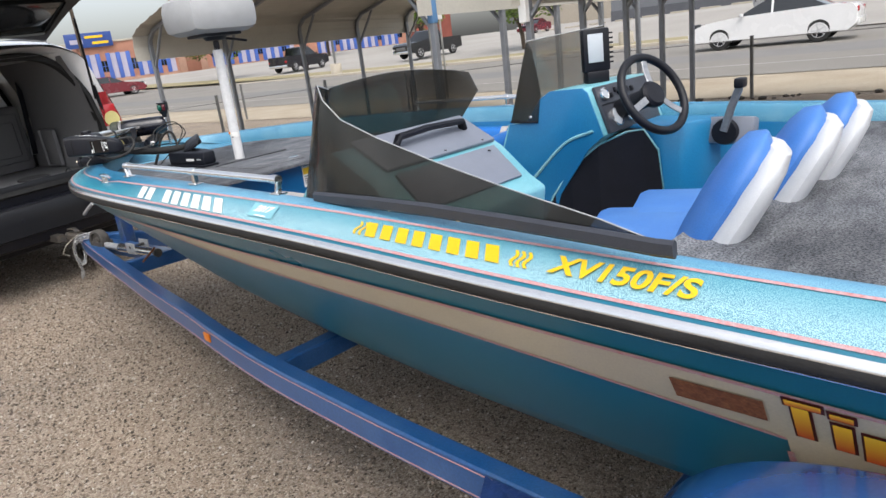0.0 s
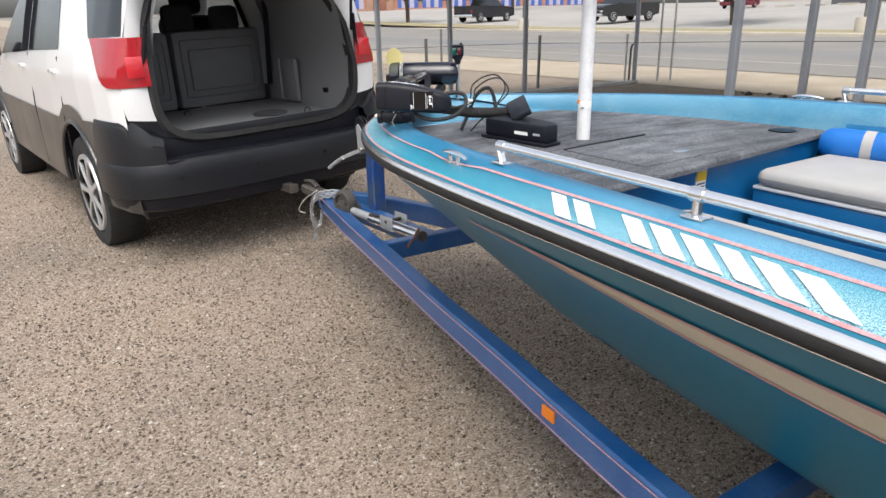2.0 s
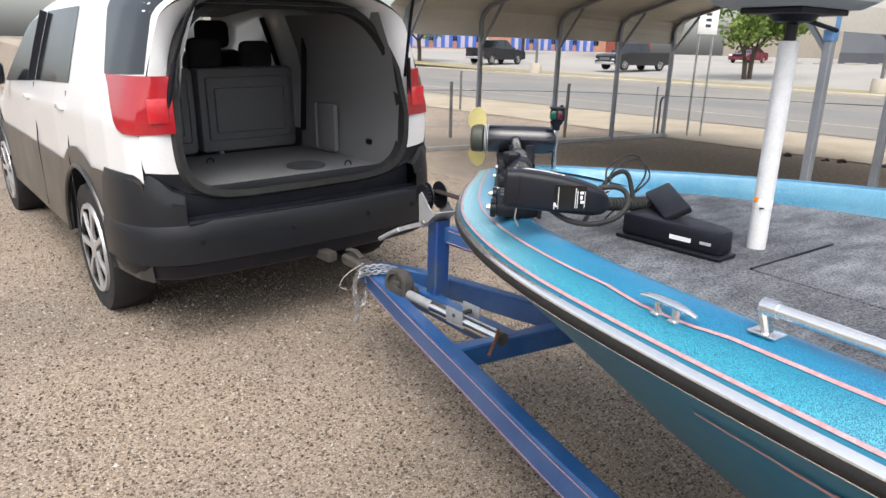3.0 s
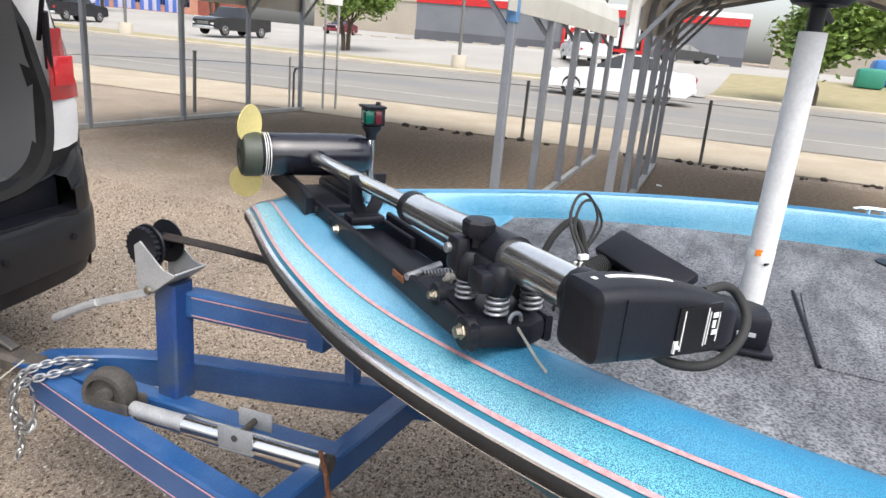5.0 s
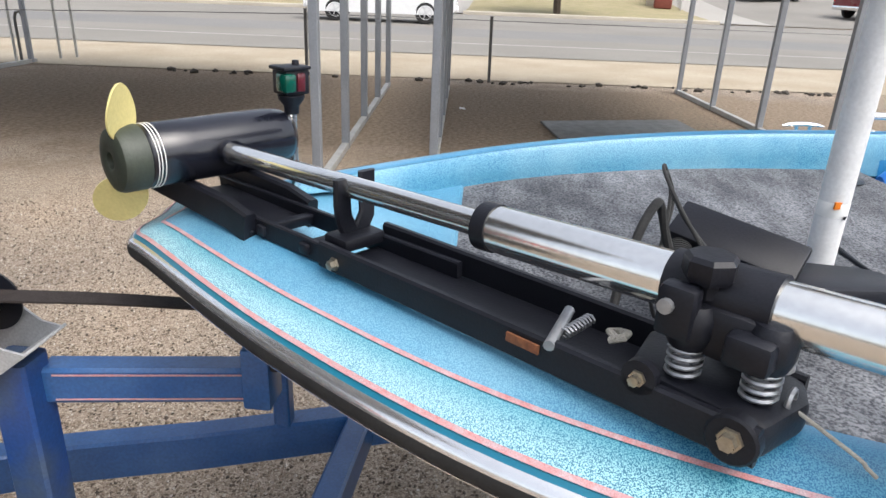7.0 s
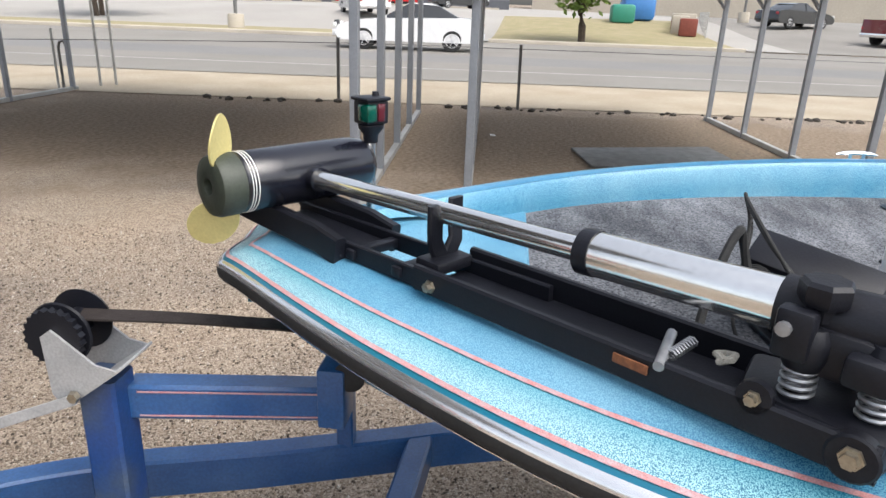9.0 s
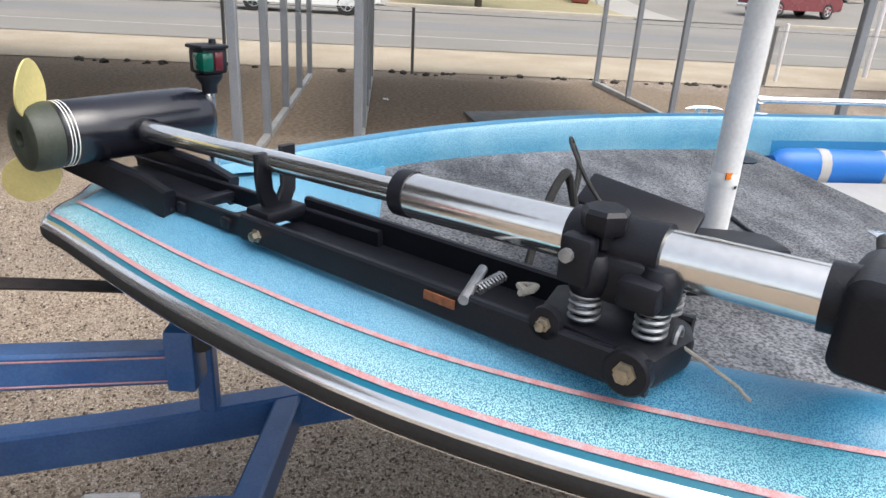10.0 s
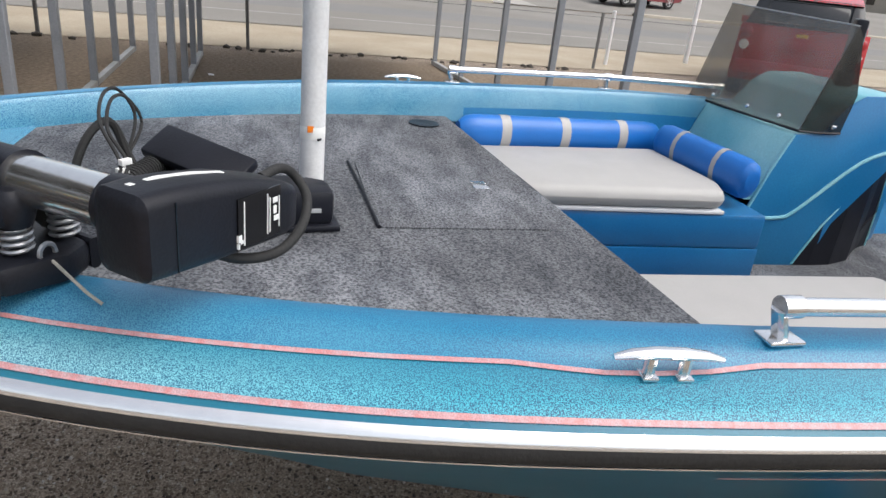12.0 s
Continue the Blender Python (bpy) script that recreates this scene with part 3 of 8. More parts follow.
def sweep(path, ring, bm=None, caps=True, up=(0, 0, 1), scales=None):
    """A ring of (side, up) offsets swept along a path."""
    bm = bm or bmesh.new()
    path = [Vector(p) for p in path]
    rows = []
    for k, p in enumerate(path):
        d = (path[min(k + 1, len(path) - 1)] - path[max(k - 1, 0)]).normalized()
        u = Vector(up)
        if abs(d.dot(u)) > 0.98:
            u = Vector((0, 1, 0)) if abs(d.y) < 0.9 else Vector((1, 0, 0))
        side = d.cross(u).normalized()
        u2 = side.cross(d)
        f = scales[k] if scales else 1.0
        rows.append([p + side * (a * f) + u2 * (b * f) for a, b in ring])
    vs = [[bm.verts.new(p) for p in r] for r in rows]
    n = len(ring)
    for a, b in zip(vs, vs[1:]):
        for k in range(n):
            bm.faces.new((a[k], b[k], b[(k + 1) % n], a[(k + 1) % n]))
    if caps:
        bm.faces.new(vs[0])
        bm.faces.new(list(reversed(vs[-1])))
    return bm


def circle(r, n=12, ry=None):
    return [(r * math.cos(2 * math.pi * k / n), (ry or r) * math.sin(2 * math.pi * k / n)) for k in range(n)]


def rect(w, h, b=0.0):
    w, h = w / 2, h / 2
    if not b:
        return [(-w, -h), (w, -h), (w, h), (-w, h)]
    return [(-w + b, -h), (w - b, -h), (w, -h + b), (w, h - b), (w - b, h), (-w + b, h), (-w, h - b), (-w, -h + b)]


def tube(path, r, n=10, bm=None):
    return sweep(path, circle(r, n), bm)


def lathe(profile, n=24, axis="Z", bm=None, m=None):
    """Turns (radius, height) pairs about an axis."""
    bm = bm or bmesh.new()
    rows = []
    for r, h in profile:
        ring = []
        for k in range(n):
            a = 2 * math.pi * k / n
            p = Vector((r * math.cos(a), r * math.sin(a), h))
            if axis == "Y":
                p = Vector((p.x, p.z, p.y))
            if axis == "X":
                p = Vector((p.z, p.x, p.y))
            ring.append(m @ p if m else p)
        rows.append(ring)
    vs = [[bm.verts.new(p) for p in r] for r in rows]
    for a, b in zip(vs, vs[1:]):
        for k in range(n):
            bm.faces.new((a[k], a[(k + 1) % n], b[(k + 1) % n], b[k]))
    if profile[0][0] < 0.03:
        bm.faces.new(list(reversed(vs[0])))
    if profile[-1][0] < 0.03:
        bm.faces.new(vs[-1])
    bmesh.ops.recalc_face_normals(bm, faces=bm.faces[:])
    return bm


def lerp_table(table, y):
    """Smooth value from a table of (y, value) pairs in falling y."""
    if y >= table[0][0]:
        return table[0][1]
    for (a, va), (b, vb) in zip(table, table[1:]):
        if b <= y <= a:
            t = (a - y) / (a - b)
            return va + (vb - va) * t
    return table[-1][1]


def smooth(a, b, x):
    t = min(1.0, max(0.0, (x - a) / (b - a)))
    return t * t * (3 - 2 * t)


# ---- ground ----
def height(x, y):
    return 0.9 * smooth(31, 52, x) * smooth(45, 15, y) + 0.3 * smooth(31, 60, x) + 1.2 * smooth(40, 110, 0.5 * x + y)


LEAN = -0.12


def lean(x, y):
    """The street runs a little off the boat's axis."""
    return x + LEAN * y


def ground_sheet():
    xs = [-600, -150, -60, -25, -12, -6, -3, 0, 3, 6, 9, 12, 20, 28, 31, 34, 38, 42, 46, 50, 56, 65, 80, 100, 130, 200, 500, 1500]
    yl = [-1500, -300, -120, -60, -30, -15, -8, -4, 0, 4, 8, 15, 20, 25, 30, 36, 45, 60, 80, 120, 300, 1500]
    return grid([[(x, y, height(x, y)) for x in xs] for y in yl])


tagged(part("ground", ground_sheet(), M_GRAVEL, label="tan gravel yard of small loose stones"), kind="structure", category="ground")


def strip(x0, x1, y0, y1, z, step=4.0):
    nx, ny = max(1, int((x1 - x0) / step)), max(1, int((y1 - y0) / step))
    rows = []
    for j in range(ny + 1):
        y = y0 + (y1 - y0) * j / ny
        xs = [lean(x0 + (x1 - x0) * i / nx, y) for i in range(nx + 1)]
        rows.append([(x, y, z + height(x, y)) for x in xs])
    return grid(rows)


tagged(part("verge", strip(9.45, 13.1, -200, 200, 0.012, 8), M_VERGE, label="dusty pale dirt verge beside the street"), kind="structure", category="verge")
tagged(part("road", strip(12.9, 29.5, -400, 400, 0.024, 8), M_ROAD, label="wide worn grey asphalt street"), kind="structure", category="road")
tagged(part("edge_line", strip(15.4, 15.52, -400, 400, 0.03, 8), M_LINE, label="faded white edge line on the street"), kind="structure", category="road marking")
tagged(part("wheel_track", strip(17.5, 20.5, -400, 400, 0.028, 8), M_ROAD2, label="darker worn lane of the street"), kind="structure", category="road")
tagged(part("parking_lot", strip(30.0, 115, -12, 170, 0.05, 5), M_LOT, label="pale asphalt parking lot across the street"), kind="structure", category="parking lot")
tagged(part("side_lot", strip(30.0, 115, -120, -12, 0.04, 5), M_ROAD, label="grey asphalt lot across the street"), kind="structure", category="parking lot")
tagged(part("grass_verge", strip(30.0, 46.0, -9.5, 1.5, 0.09, 4), M_DRYGRASS, label="dry grass strip between two lots"), kind="structure", category="grass")

def pebbles(n, seed):
    """Loose stones scattered over the yard beside the boat."""
    rnd = random.Random(seed)
    verts, faces = [], []
    while len(verts) < n * 6:
        x, y = rnd.uniform(-5.5, 2.8), rnd.uniform(-4.5, 5.5)
        near = math.hypot(x + 1.0, y + 0.6)
        if rnd.random() > math.exp(-0.28 * near) + 0.12:
            continue
        r = rnd.uniform(0.003, 0.0088) * (1.5 if rnd.random() < 0.03 else 1.0)
        a0, sq = rnd.uniform(0, 6.28), rnd.uniform(0.5, 0.95)
        k = len(verts)
        for i in range(4):
            a = a0 + 1.571 * i + rnd.uniform(-0.35, 0.35)
            q = r * rnd.uniform(0.75, 1.2)
            verts.append((x + q * math.cos(a), y + q * sq * math.sin(a), r * rnd.uniform(0.05, 0.4)))
        verts.append((x + rnd.uniform(-0.3, 0.3) * r, y + rnd.uniform(-0.3, 0.3) * r, r * rnd.uniform(0.8, 1.3)))
        verts.append((x, y, -0.003))
        for i in range(4):
            faces.append((k + i, k + (i + 1) % 4, k + 4))
            faces.append((k + (i + 1) % 4, k + i, k + 5))
    me = bpy.data.meshes.new("loose_gravel")
    me.from_pydata(verts, [], faces)
    me.materials.append(M_PEBBLE)
    return new("loose_gravel", me)


tagged(pebbles(130000, 5), label="loose tan and grey gravel stones", category="gravel", kind="stuff")


def kerb(y0, y1, x0=29.5, w=0.35, h=0.15):
    bm = bmesh.new()
    n = max(1, int((y1 - y0) / 6))
    ring = [(0, -0.1), (0, h - 0.03), (0.03, h), (w, h), (w, -0.1)]
    rows = []
    for j in range(n + 1):
        y = y0 + (y1 - y0) * j / n
        rows.append([(lean(x0 + a, y), y, b + 0.02) for a, b in ring])
    grid(rows, bm=bm)
    return bm


tagged(part("kerb", kerb(7, 170), M_CONC, label="pale concrete kerb of the parking lot"), kind="structure", category="kerb")
tagged(part("kerb", kerb(-9.5, 1.5), M_CONC, label="pale concrete kerb round the dry grass"), kind="structure", category="kerb")
tagged(part("kerb", kerb(-90, -17), M_CONC, label="pale concrete kerb of the side lot"), kind="structure", category="kerb")
bm = strip(29.9, 33.5, 8, 60, 0.16, 3)
tagged(part("grass_island", bm, M_DRYGRASS, label="thin dry grass island behind the kerb"), kind="structure", category="grass")

# ---- boat ----
BOAT = pose(0.031, 0.167, 0, 0, 0, 1.8)
boat = thing("bass_boat", "blue metal-flake fibreglass bass boat strapped on its trailer", "boat", BOAT)
RAIL_Z = [(0, 1.009), (-0.3, 1.013), (-0.6, 1.018), (-1.0, 1.027), (-1.6, 1.04), (-2.2, 1.045), (-2.8, 1.034), (-3.4, 1.018), (-4.0, 0.999), (-4.75, 0.98)]
OUT = [(0, 0.008), (0.088, 0.012), (0.148, -0.045), (0.412, -0.323), (0.634, -0.63), (0.8, -1.03), (0.896, -1.505), (0.962, -2.25), (0.983, -2.92), (1.008, -3.634), (1.02, -4.75)]
half = spline([(x, y, lerp_table(RAIL_Z, y)) for x, y in OUT], 10)
outline = [Vector((-p.x, p.y, p.z)) for p in reversed(half)] + half[1:]
MID = len(half) - 1


def inward(path, k):
    d = path[min(k + 1, len(path) - 1)] - path[max(k - 1, 0)]
    return Vector((d.y, -d.x, 0)).normalized()


def bow_flat(k):
    """How much of the gunwale's crown is left: the foredeck is flat at the bow."""
    return smooth(0.1, 1.15, -outline[k].y - 0.05)


GUN = [(-0.012, -0.0065), (-0.008, -0.0035), (0.0, 0.004), (0.006, 0.012), (0.03, 0.024), (0.068, 0.045), (0.085, 0.061), (0.1, 0.07), (0.122, 0.074), (0.138, 0.068), (0.147, 0.05), (0.153, -0.02), (0.158, -0.07)]


def gun_height(d, k):
    h = 0.0
    for (d0, h0), (d1, h1) in zip(GUN, GUN[1:]):
        if d0 <= d <= d1:
            h = h0 + (h1 - h0) * (d - d0) / (d1 - d0)
    f = bow_flat(k)
    if d < 0:
        return h
    if h > 0:
        return h * (0.52 + 0.1 * f)
    f = smooth(0.0, 0.55, -outline[k].y - 0.05)
    return h * f + 0.026 * (1 - f)


def gun_point(k, d, lift=0.0):
    """The point of the gunwale that lies d inward of the outline."""
    i = int(math.floor(k))
    i2 = min(i + 1, len(outline) - 1)
    p = outline[i].lerp(outline[i2], k - i)
    n = inward(outline, i).lerp(inward(outline, i2), k - i)
    return p + n * d + Vector((0, 0, gun_height(d, i) + lift))


def at_y(y):
    """Fractional index on the port outline at the boat's y."""
    for k in range(MID):
        if outline[k].y <= y <= outline[k + 1].y:
            return k + (y - outline[k].y) / (outline[k + 1].y - outline[k].y)
    return 0.0


def ribbon(profile, k0=0, k1=None):
    rows = []
    for k in range(k0, k1 or len(outline)):
        p, n = outline[k], inward(outline, k)
        rows.append([p + n * d + Vector((0, 0, h)) for d, h in profile])
    return grid(rows)


def band(d0, d1, lift, k0=0, k1=None, steps=4):
    """A painted band on the gunwale between two inward distances."""
    rows = []
    for k in range(k0, k1 or len(outline)):
        rows.append([gun_point(k, d0 + (d1 - d0) * i / steps, lift) for i in range(steps + 1)])
    return grid(rows)


def cleat_dip(k):
    return -0.011 * math.exp(-((outline[k].y + 1.43) / 0.1) ** 4)


part("gunwale", grid([[gun_point(k, d) for d, h in GUN if d < 0.14] for k in range(len(outline))]), M_DECK, boat, "pale blue metal-flake gunwale")
part("inner_wall", grid([[gun_point(k, d) for d, h in GUN if d > 0.13] for k in range(len(outline))]), M_WALL, boat, "deeper blue flake inner wall of the gunwale")
UP_D = [(0, 0.0411), (-0.35, 0.0513), (-0.8, 0.0558), (-1.6, 0.07), (-3.5, 0.088), (-4.75, 0.09)]


def upper_line(k):
    """How far inward the upper pinstripe runs."""
    return lerp_table(UP_D, outline[k].y) + cleat_dip(k)


def fade_band(d0, d1, lift, steps):
    """A band of the gunwale between two lines, with its own across-coordinate for the sprayed fade."""
    rows = []
    for k in range(len(outline)):
        a, b = d0(k), d1(k)
        rows.append([gun_point(k, a + (b - a) * i / steps, lift) for i in range(steps + 1)])
    bm = grid(rows)
    uv = bm.loops.layers.uv.new("fade")
    bm.verts.ensure_lookup_table()
    bm.verts.index_update()
    for f in bm.faces:
        for lp in f.loops:
            lp[uv].uv = (lp.vert.index // (steps + 1) / len(outline), (lp.vert.index % (steps + 1)) / steps)
    return bm


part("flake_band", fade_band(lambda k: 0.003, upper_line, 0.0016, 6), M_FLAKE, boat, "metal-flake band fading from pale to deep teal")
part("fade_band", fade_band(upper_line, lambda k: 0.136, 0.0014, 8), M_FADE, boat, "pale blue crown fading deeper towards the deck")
part("edge_line", band(-0.0085, -0.0025, 0.0015, steps=2), M_HULL, boat, "dark teal edge line")
part("pinstripe", band(-0.0028, 0.0032, 0.0032, steps=2), M_PINK, boat, "coral pinstripe")
part("pinstripe", grid([[gun_point(k, upper_line(k) + s, 0.0034) for s in (-0.003, 0.0, 0.003)] for k in range(len(outline))]), M_PINK, boat, "coral pinstripe")
rail = part("rub_rail", ribbon([(0.006, -0.038), (-0.006, -0.038), (-0.0125, -0.0365), (-0.0175, -0.032), (-0.0195, -0.025), (-0.0195, -0.017), (-0.0175, -0.0108), (-0.01, -0.008)]), M_RUBBER, boat, "black rubber rub rail")
part("chrome_insert", ribbon([(-0.0186, -0.0132), (-0.018, -0.0095), (-0.0158, -0.006), (-0.0125, -0.003), (-0.0085, -0.0008), (-0.0068, -0.0018)]), M_TRIM, rail, "bright metal insert of the rub rail")
part("trim_line", ribbon([(-0.008, -0.0375), (-0.0125, -0.0385), (-0.012, -0.0405), (0.004, -0.041)]), M_TRIM, rail)

CH_X = [(0, 0.0), (-0.3, 0.02), (-0.6, 0.17), (-0.9, 0.325), (-1.2, 0.44), (-1.6, 0.55), (-2.0, 0.592), (-2.5, 0.625), (-3.0, 0.657), (-3.6, 0.69), (-4.75, 0.7)]
CH_Z = [(0, 0.9), (-0.15, 0.83), (-0.3, 0.75), (-0.6, 0.665), (-0.9, 0.627), (-1.2, 0.612), (-1.6, 0.602), (-2.0, 0.575), (-2.5, 0.53), (-3.0, 0.502), (-3.5, 0.489), (-4.75, 0.476)]
KEEL = [(0, 0.88), (-0.1, 0.8), (-0.25, 0.7), (-0.5, 0.61), (-0.9, 0.52), (-1.4, 0.47), (-2.1, 0.44), (-4.75, 0.42)]


def side_point(k, t, out=0.0):
    """A point of the hull's side: t is 0 under the rub rail and 1 at the chine."""
    i = min(int(k), len(half) - 2)
    p = half[i].lerp(half[i + 1], k - i)
    y = p.y
    cx, cz = min(lerp_table(CH_X, y), p.x * 0.95), lerp_table(CH_Z, y)
    q = Vector((max(0, p.x - 0.002), y, p.z - 0.042)).lerp(Vector((cx, y, cz)), t)
    bulge = 0.008 * math.sin(math.pi * t) * min(1, p.x * 2)
    return q + Vector((bulge + out, 0, -0.3 * out))


def hull_ring(k):
    y = half[k].y
    kz = lerp_table(KEEL, y)
    rows = [side_point(k, i / 10) for i in range(11)]
    ch = rows[-1]
    rows += [ch + Vector((-0.025, 0, -0.012)) if ch.x > 0.1 else ch, Vector((ch.x * 0.5, y, (ch.z + kz) / 2 - 0.01)), Vector((0, y, kz))]
    return rows


hull_rows = [hull_ring(k) for k in range(len(half))]
bm = grid(hull_rows)
grid([[Vector((-p.x, p.y, p.z)) for p in r] for r in hull_rows], bm=bm, flip=True)
tr = [Vector((-p.x, p.y, p.z)) for p in reversed(hull_rows[-1])] + hull_rows[-1]
bm.faces.new([bm.verts.new(p) for p in tr])
part("hull", bm, M_HULL, boat, "teal gelcoat hull")

U_T = [(0, 0.2), (-1.0, 0.16), (-1.6, 0.142), (-2.05, 0.152), (-2.45, 0.15), (-2.95, 0.137), (-3.3, 0.118), (-3.6, 0.116), (-3.9, 0.122), (-4.1, 0.13), (-4.75, 0.135)]
L_T = [(0, 0.21), (-1.0, 0.175), (-1.75, 0.165), (-1.9, 0.2), (-2.05, 0.235), (-2.2, 0.27), (-2.45, 0.295), (-2.65, 0.3), (-3.0, 0.3), (-3.25, 0.308), (-3.55, 0.322), (-3.75, 0.35), (-3.94, 0.385)]


def hull_band(f0, f1, y0, y1, out, side, n=6):
    rows = []
    m = max(4, int((y0 - y1) / 0.06))
    for y in [y0 + (y1 - y0) * i / m for i in range(m + 1)]:
        k = MID - at_y(y)
        a, b = f0(y), f1(y)
        r = [side_point(k, a + (b - a) * i / n, out) for i in range(n + 1)]
        rows.append([Vector((p.x * side, p.y, p.z)) for p in r])
    return grid(rows, flip=side > 0)


fu, fl = (lambda y: lerp_table(U_T, y)), (lambda y: lerp_table(L_T, y))
for side in (-1, 1):
    part("stripe", hull_band(fu, fl, -1.78, -3.94, 0.003, side), M_BEIGE, boat, "beige hull stripe")
    part("stripe", hull_band(fu, lambda y: 0.98, -3.94, -4.7, 0.0032, side), M_BEIGE, boat, "beige hull stripe")
    part("pinstripe", hull_band(fu, lambda y: fu(y) + 0.016, -1.55, -4.7, 0.005, side, 1), M_PINK, boat, "coral pinstripe")
    part("pinstripe", hull_band(lambda y: fl(y) - 0.014, fl, -1.7, -3.94, 0.005, side, 1), M_PINK, boat, "coral pinstripe")


def decal(quads):
    bm = bmesh.new()
    for q in quads:
        bm.faces.new([bm.verts.new(p) for p in q])
    bmesh.ops.recalc_face_normals(bm, faces=bm.faces[:])
    return bm


k0 = MID - at_y(-3.94)
part("pinstripe", decal([[Vector((-side_point(k0 + a, t, 0.005).x, side_point(k0 + a, t, 0.005).y, side_point(k0 + a, t, 0.005).z)) for a, t in ((-0.05, 0.456), (0.05, 0.456), (0.05, 0.98), (-0.05, 0.98))]]), M_PINK, boat)


def side_quad(y0, y1, t0, t1, out=0.006, slant=0.0):
    """A flat mark on the port side of the hull."""
    pts = []
    for y, t in ((y0, t0), (y1, t0), (y1 + slant, t1), (y0 + slant, t1)):
        p = side_point(MID - at_y(y), t, out)
        pts.append(Vector((-p.x, p.y, p.z)))
    return pts


part("label", decal([side_quad(-3.775, -3.92, 0.19, 0.295)]), M_RUST, boat, "rust-brown builder's label, its print worn away")
for y0, y1, t0, t1 in ((-3.952, -4.0, 0.142, 0.17), (-3.96, -3.983, 0.172, 0.33), (-4.012, -4.036, 0.21, 0.345), (-4.01, -4.04, 0.158, 0.184), (-4.05, -4.09, 0.225, 0.365)):
    bar = part("emblem_bar", decal([side_quad(y0, y1, t0, t1, 0.0075)]), M_EMBLEM, boat, "yellow to red bar of the hull emblem")
    part("outline", decal([side_quad(y0 + 0.004, y1 - 0.004, t0 - 0.009, t1 + 0.009, 0.0052)]), M_EDGE, bar, "dark red outline")


def gun_quad(y0, y1, d0, d1, slant=0.0, lift=0.0045):
    return [gun_point(at_y(y0), d0, lift), gun_point(at_y(y1), d0, lift), gun_point(at_y(y1 + slant), d1, lift), gun_point(at_y(y0 + slant), d1, lift)]


def glyphs(y0, y1, n, d0, d1, gaps=(), fill=0.78, slant=0.02):
    """Slanted plain bars where letters stand on the gunwale."""
    step = (y1 - y0) / n
    for i in range(n):
        if i in gaps:
            continue
        a, b = y0 + step * i, y0 + step * (i + fill)
        yield [gun_quad(a, b, d0, d1, slant)]


for q in glyphs(-1.93, -2.53, 9, 0.006, 0.064, gaps=(2,), fill=0.7, slant=0.085):
    part("registration_bar", decal(q), M_DECAL, boat, "white registration bar")
for q in glyphs(-3.085, -3.48, 8, 0.026, 0.07, fill=0.66, slant=0.03):
    part("lettering_bar", decal(q), M_YELLOW, boat, "yellow name bar")
for ys in ((-3.045, -3.063), (-3.488, -3.503, -3.518)):
    for y in ys:
        qs = []
        for i in range(6):
            d0, d1 = 0.026 + 0.007 * i, 0.033 + 0.007 * i
            w0, w1 = 0.006 * math.sin(i * 1.05), 0.006 * math.sin((i + 1) * 1.05)
            qs.append([gun_point(at_y(y + w0 + 0.003 * i), d0, 0.0045), gun_point(at_y(y - 0.008 + w0 + 0.003 * i), d0, 0.0045), gun_point(at_y(y - 0.008 + w1 + 0.003 * i), d1, 0.0045), gun_point(at_y(y + w1 + 0.003 * i), d1, 0.0045)])
        part("flourish", decal(qs), M_YELLOW, boat, "yellow wavy flourish")
# year sticker
stick = part("year_sticker", decal([gun_quad(-2.62, -2.73, 0.018, 0.07, 0.03, 0.005)]), M_STICKER, boat, "pale cyan year sticker")


def lettering(name, body, size, y, d, mat, parent, label=""):
    """Raised vinyl letters that lie on the gunwale."""
    txt = bpy.data.curves.new(name, "FONT")
    txt.body, txt.size, txt.align_x, txt.align_y, txt.extrude = body, size, "CENTER", "CENTER", 0.0003
    txt.offset, txt.shear = 0.0018, 0.0
    txt.materials.append(mat)
    ob = new(name, txt)
    c = [gun_point(at_y(a), b, 0.0068) for a, b in ((y, d), (y - 0.03, d), (y, d + 0.018))]
    ex = (c[1] - c[0]).normalized()
    ez = ex.cross(c[2] - c[0]).normalized()
    ey = ez.cross(ex)
    ob.parent = parent
    ob.matrix_local = Matrix(((ex.x, ey.x, ez.x, c[0].x), (ex.y, ey.y, ez.y, c[0].y), (ex.z, ey.z, ez.z, c[0].z), (0, 0, 0, 1)))


lettering("year", "2017", 0.034, -2.66, 0.047, M_DECAL, stick)
lettering("lettering", "XV150F/S", 0.064, -3.7, 0.046, M_YELLOW, boat)
part("sticker_bar", decal([gun_quad(-2.65, -2.7, 0.02, 0.025, 0, 0.0062)]), M_DECAL, stick)

# decks
def inner(k, d):
    n = inward(half, k)
    return half[k] + Vector((-abs(n.x), -abs(n.y), 0)) * d


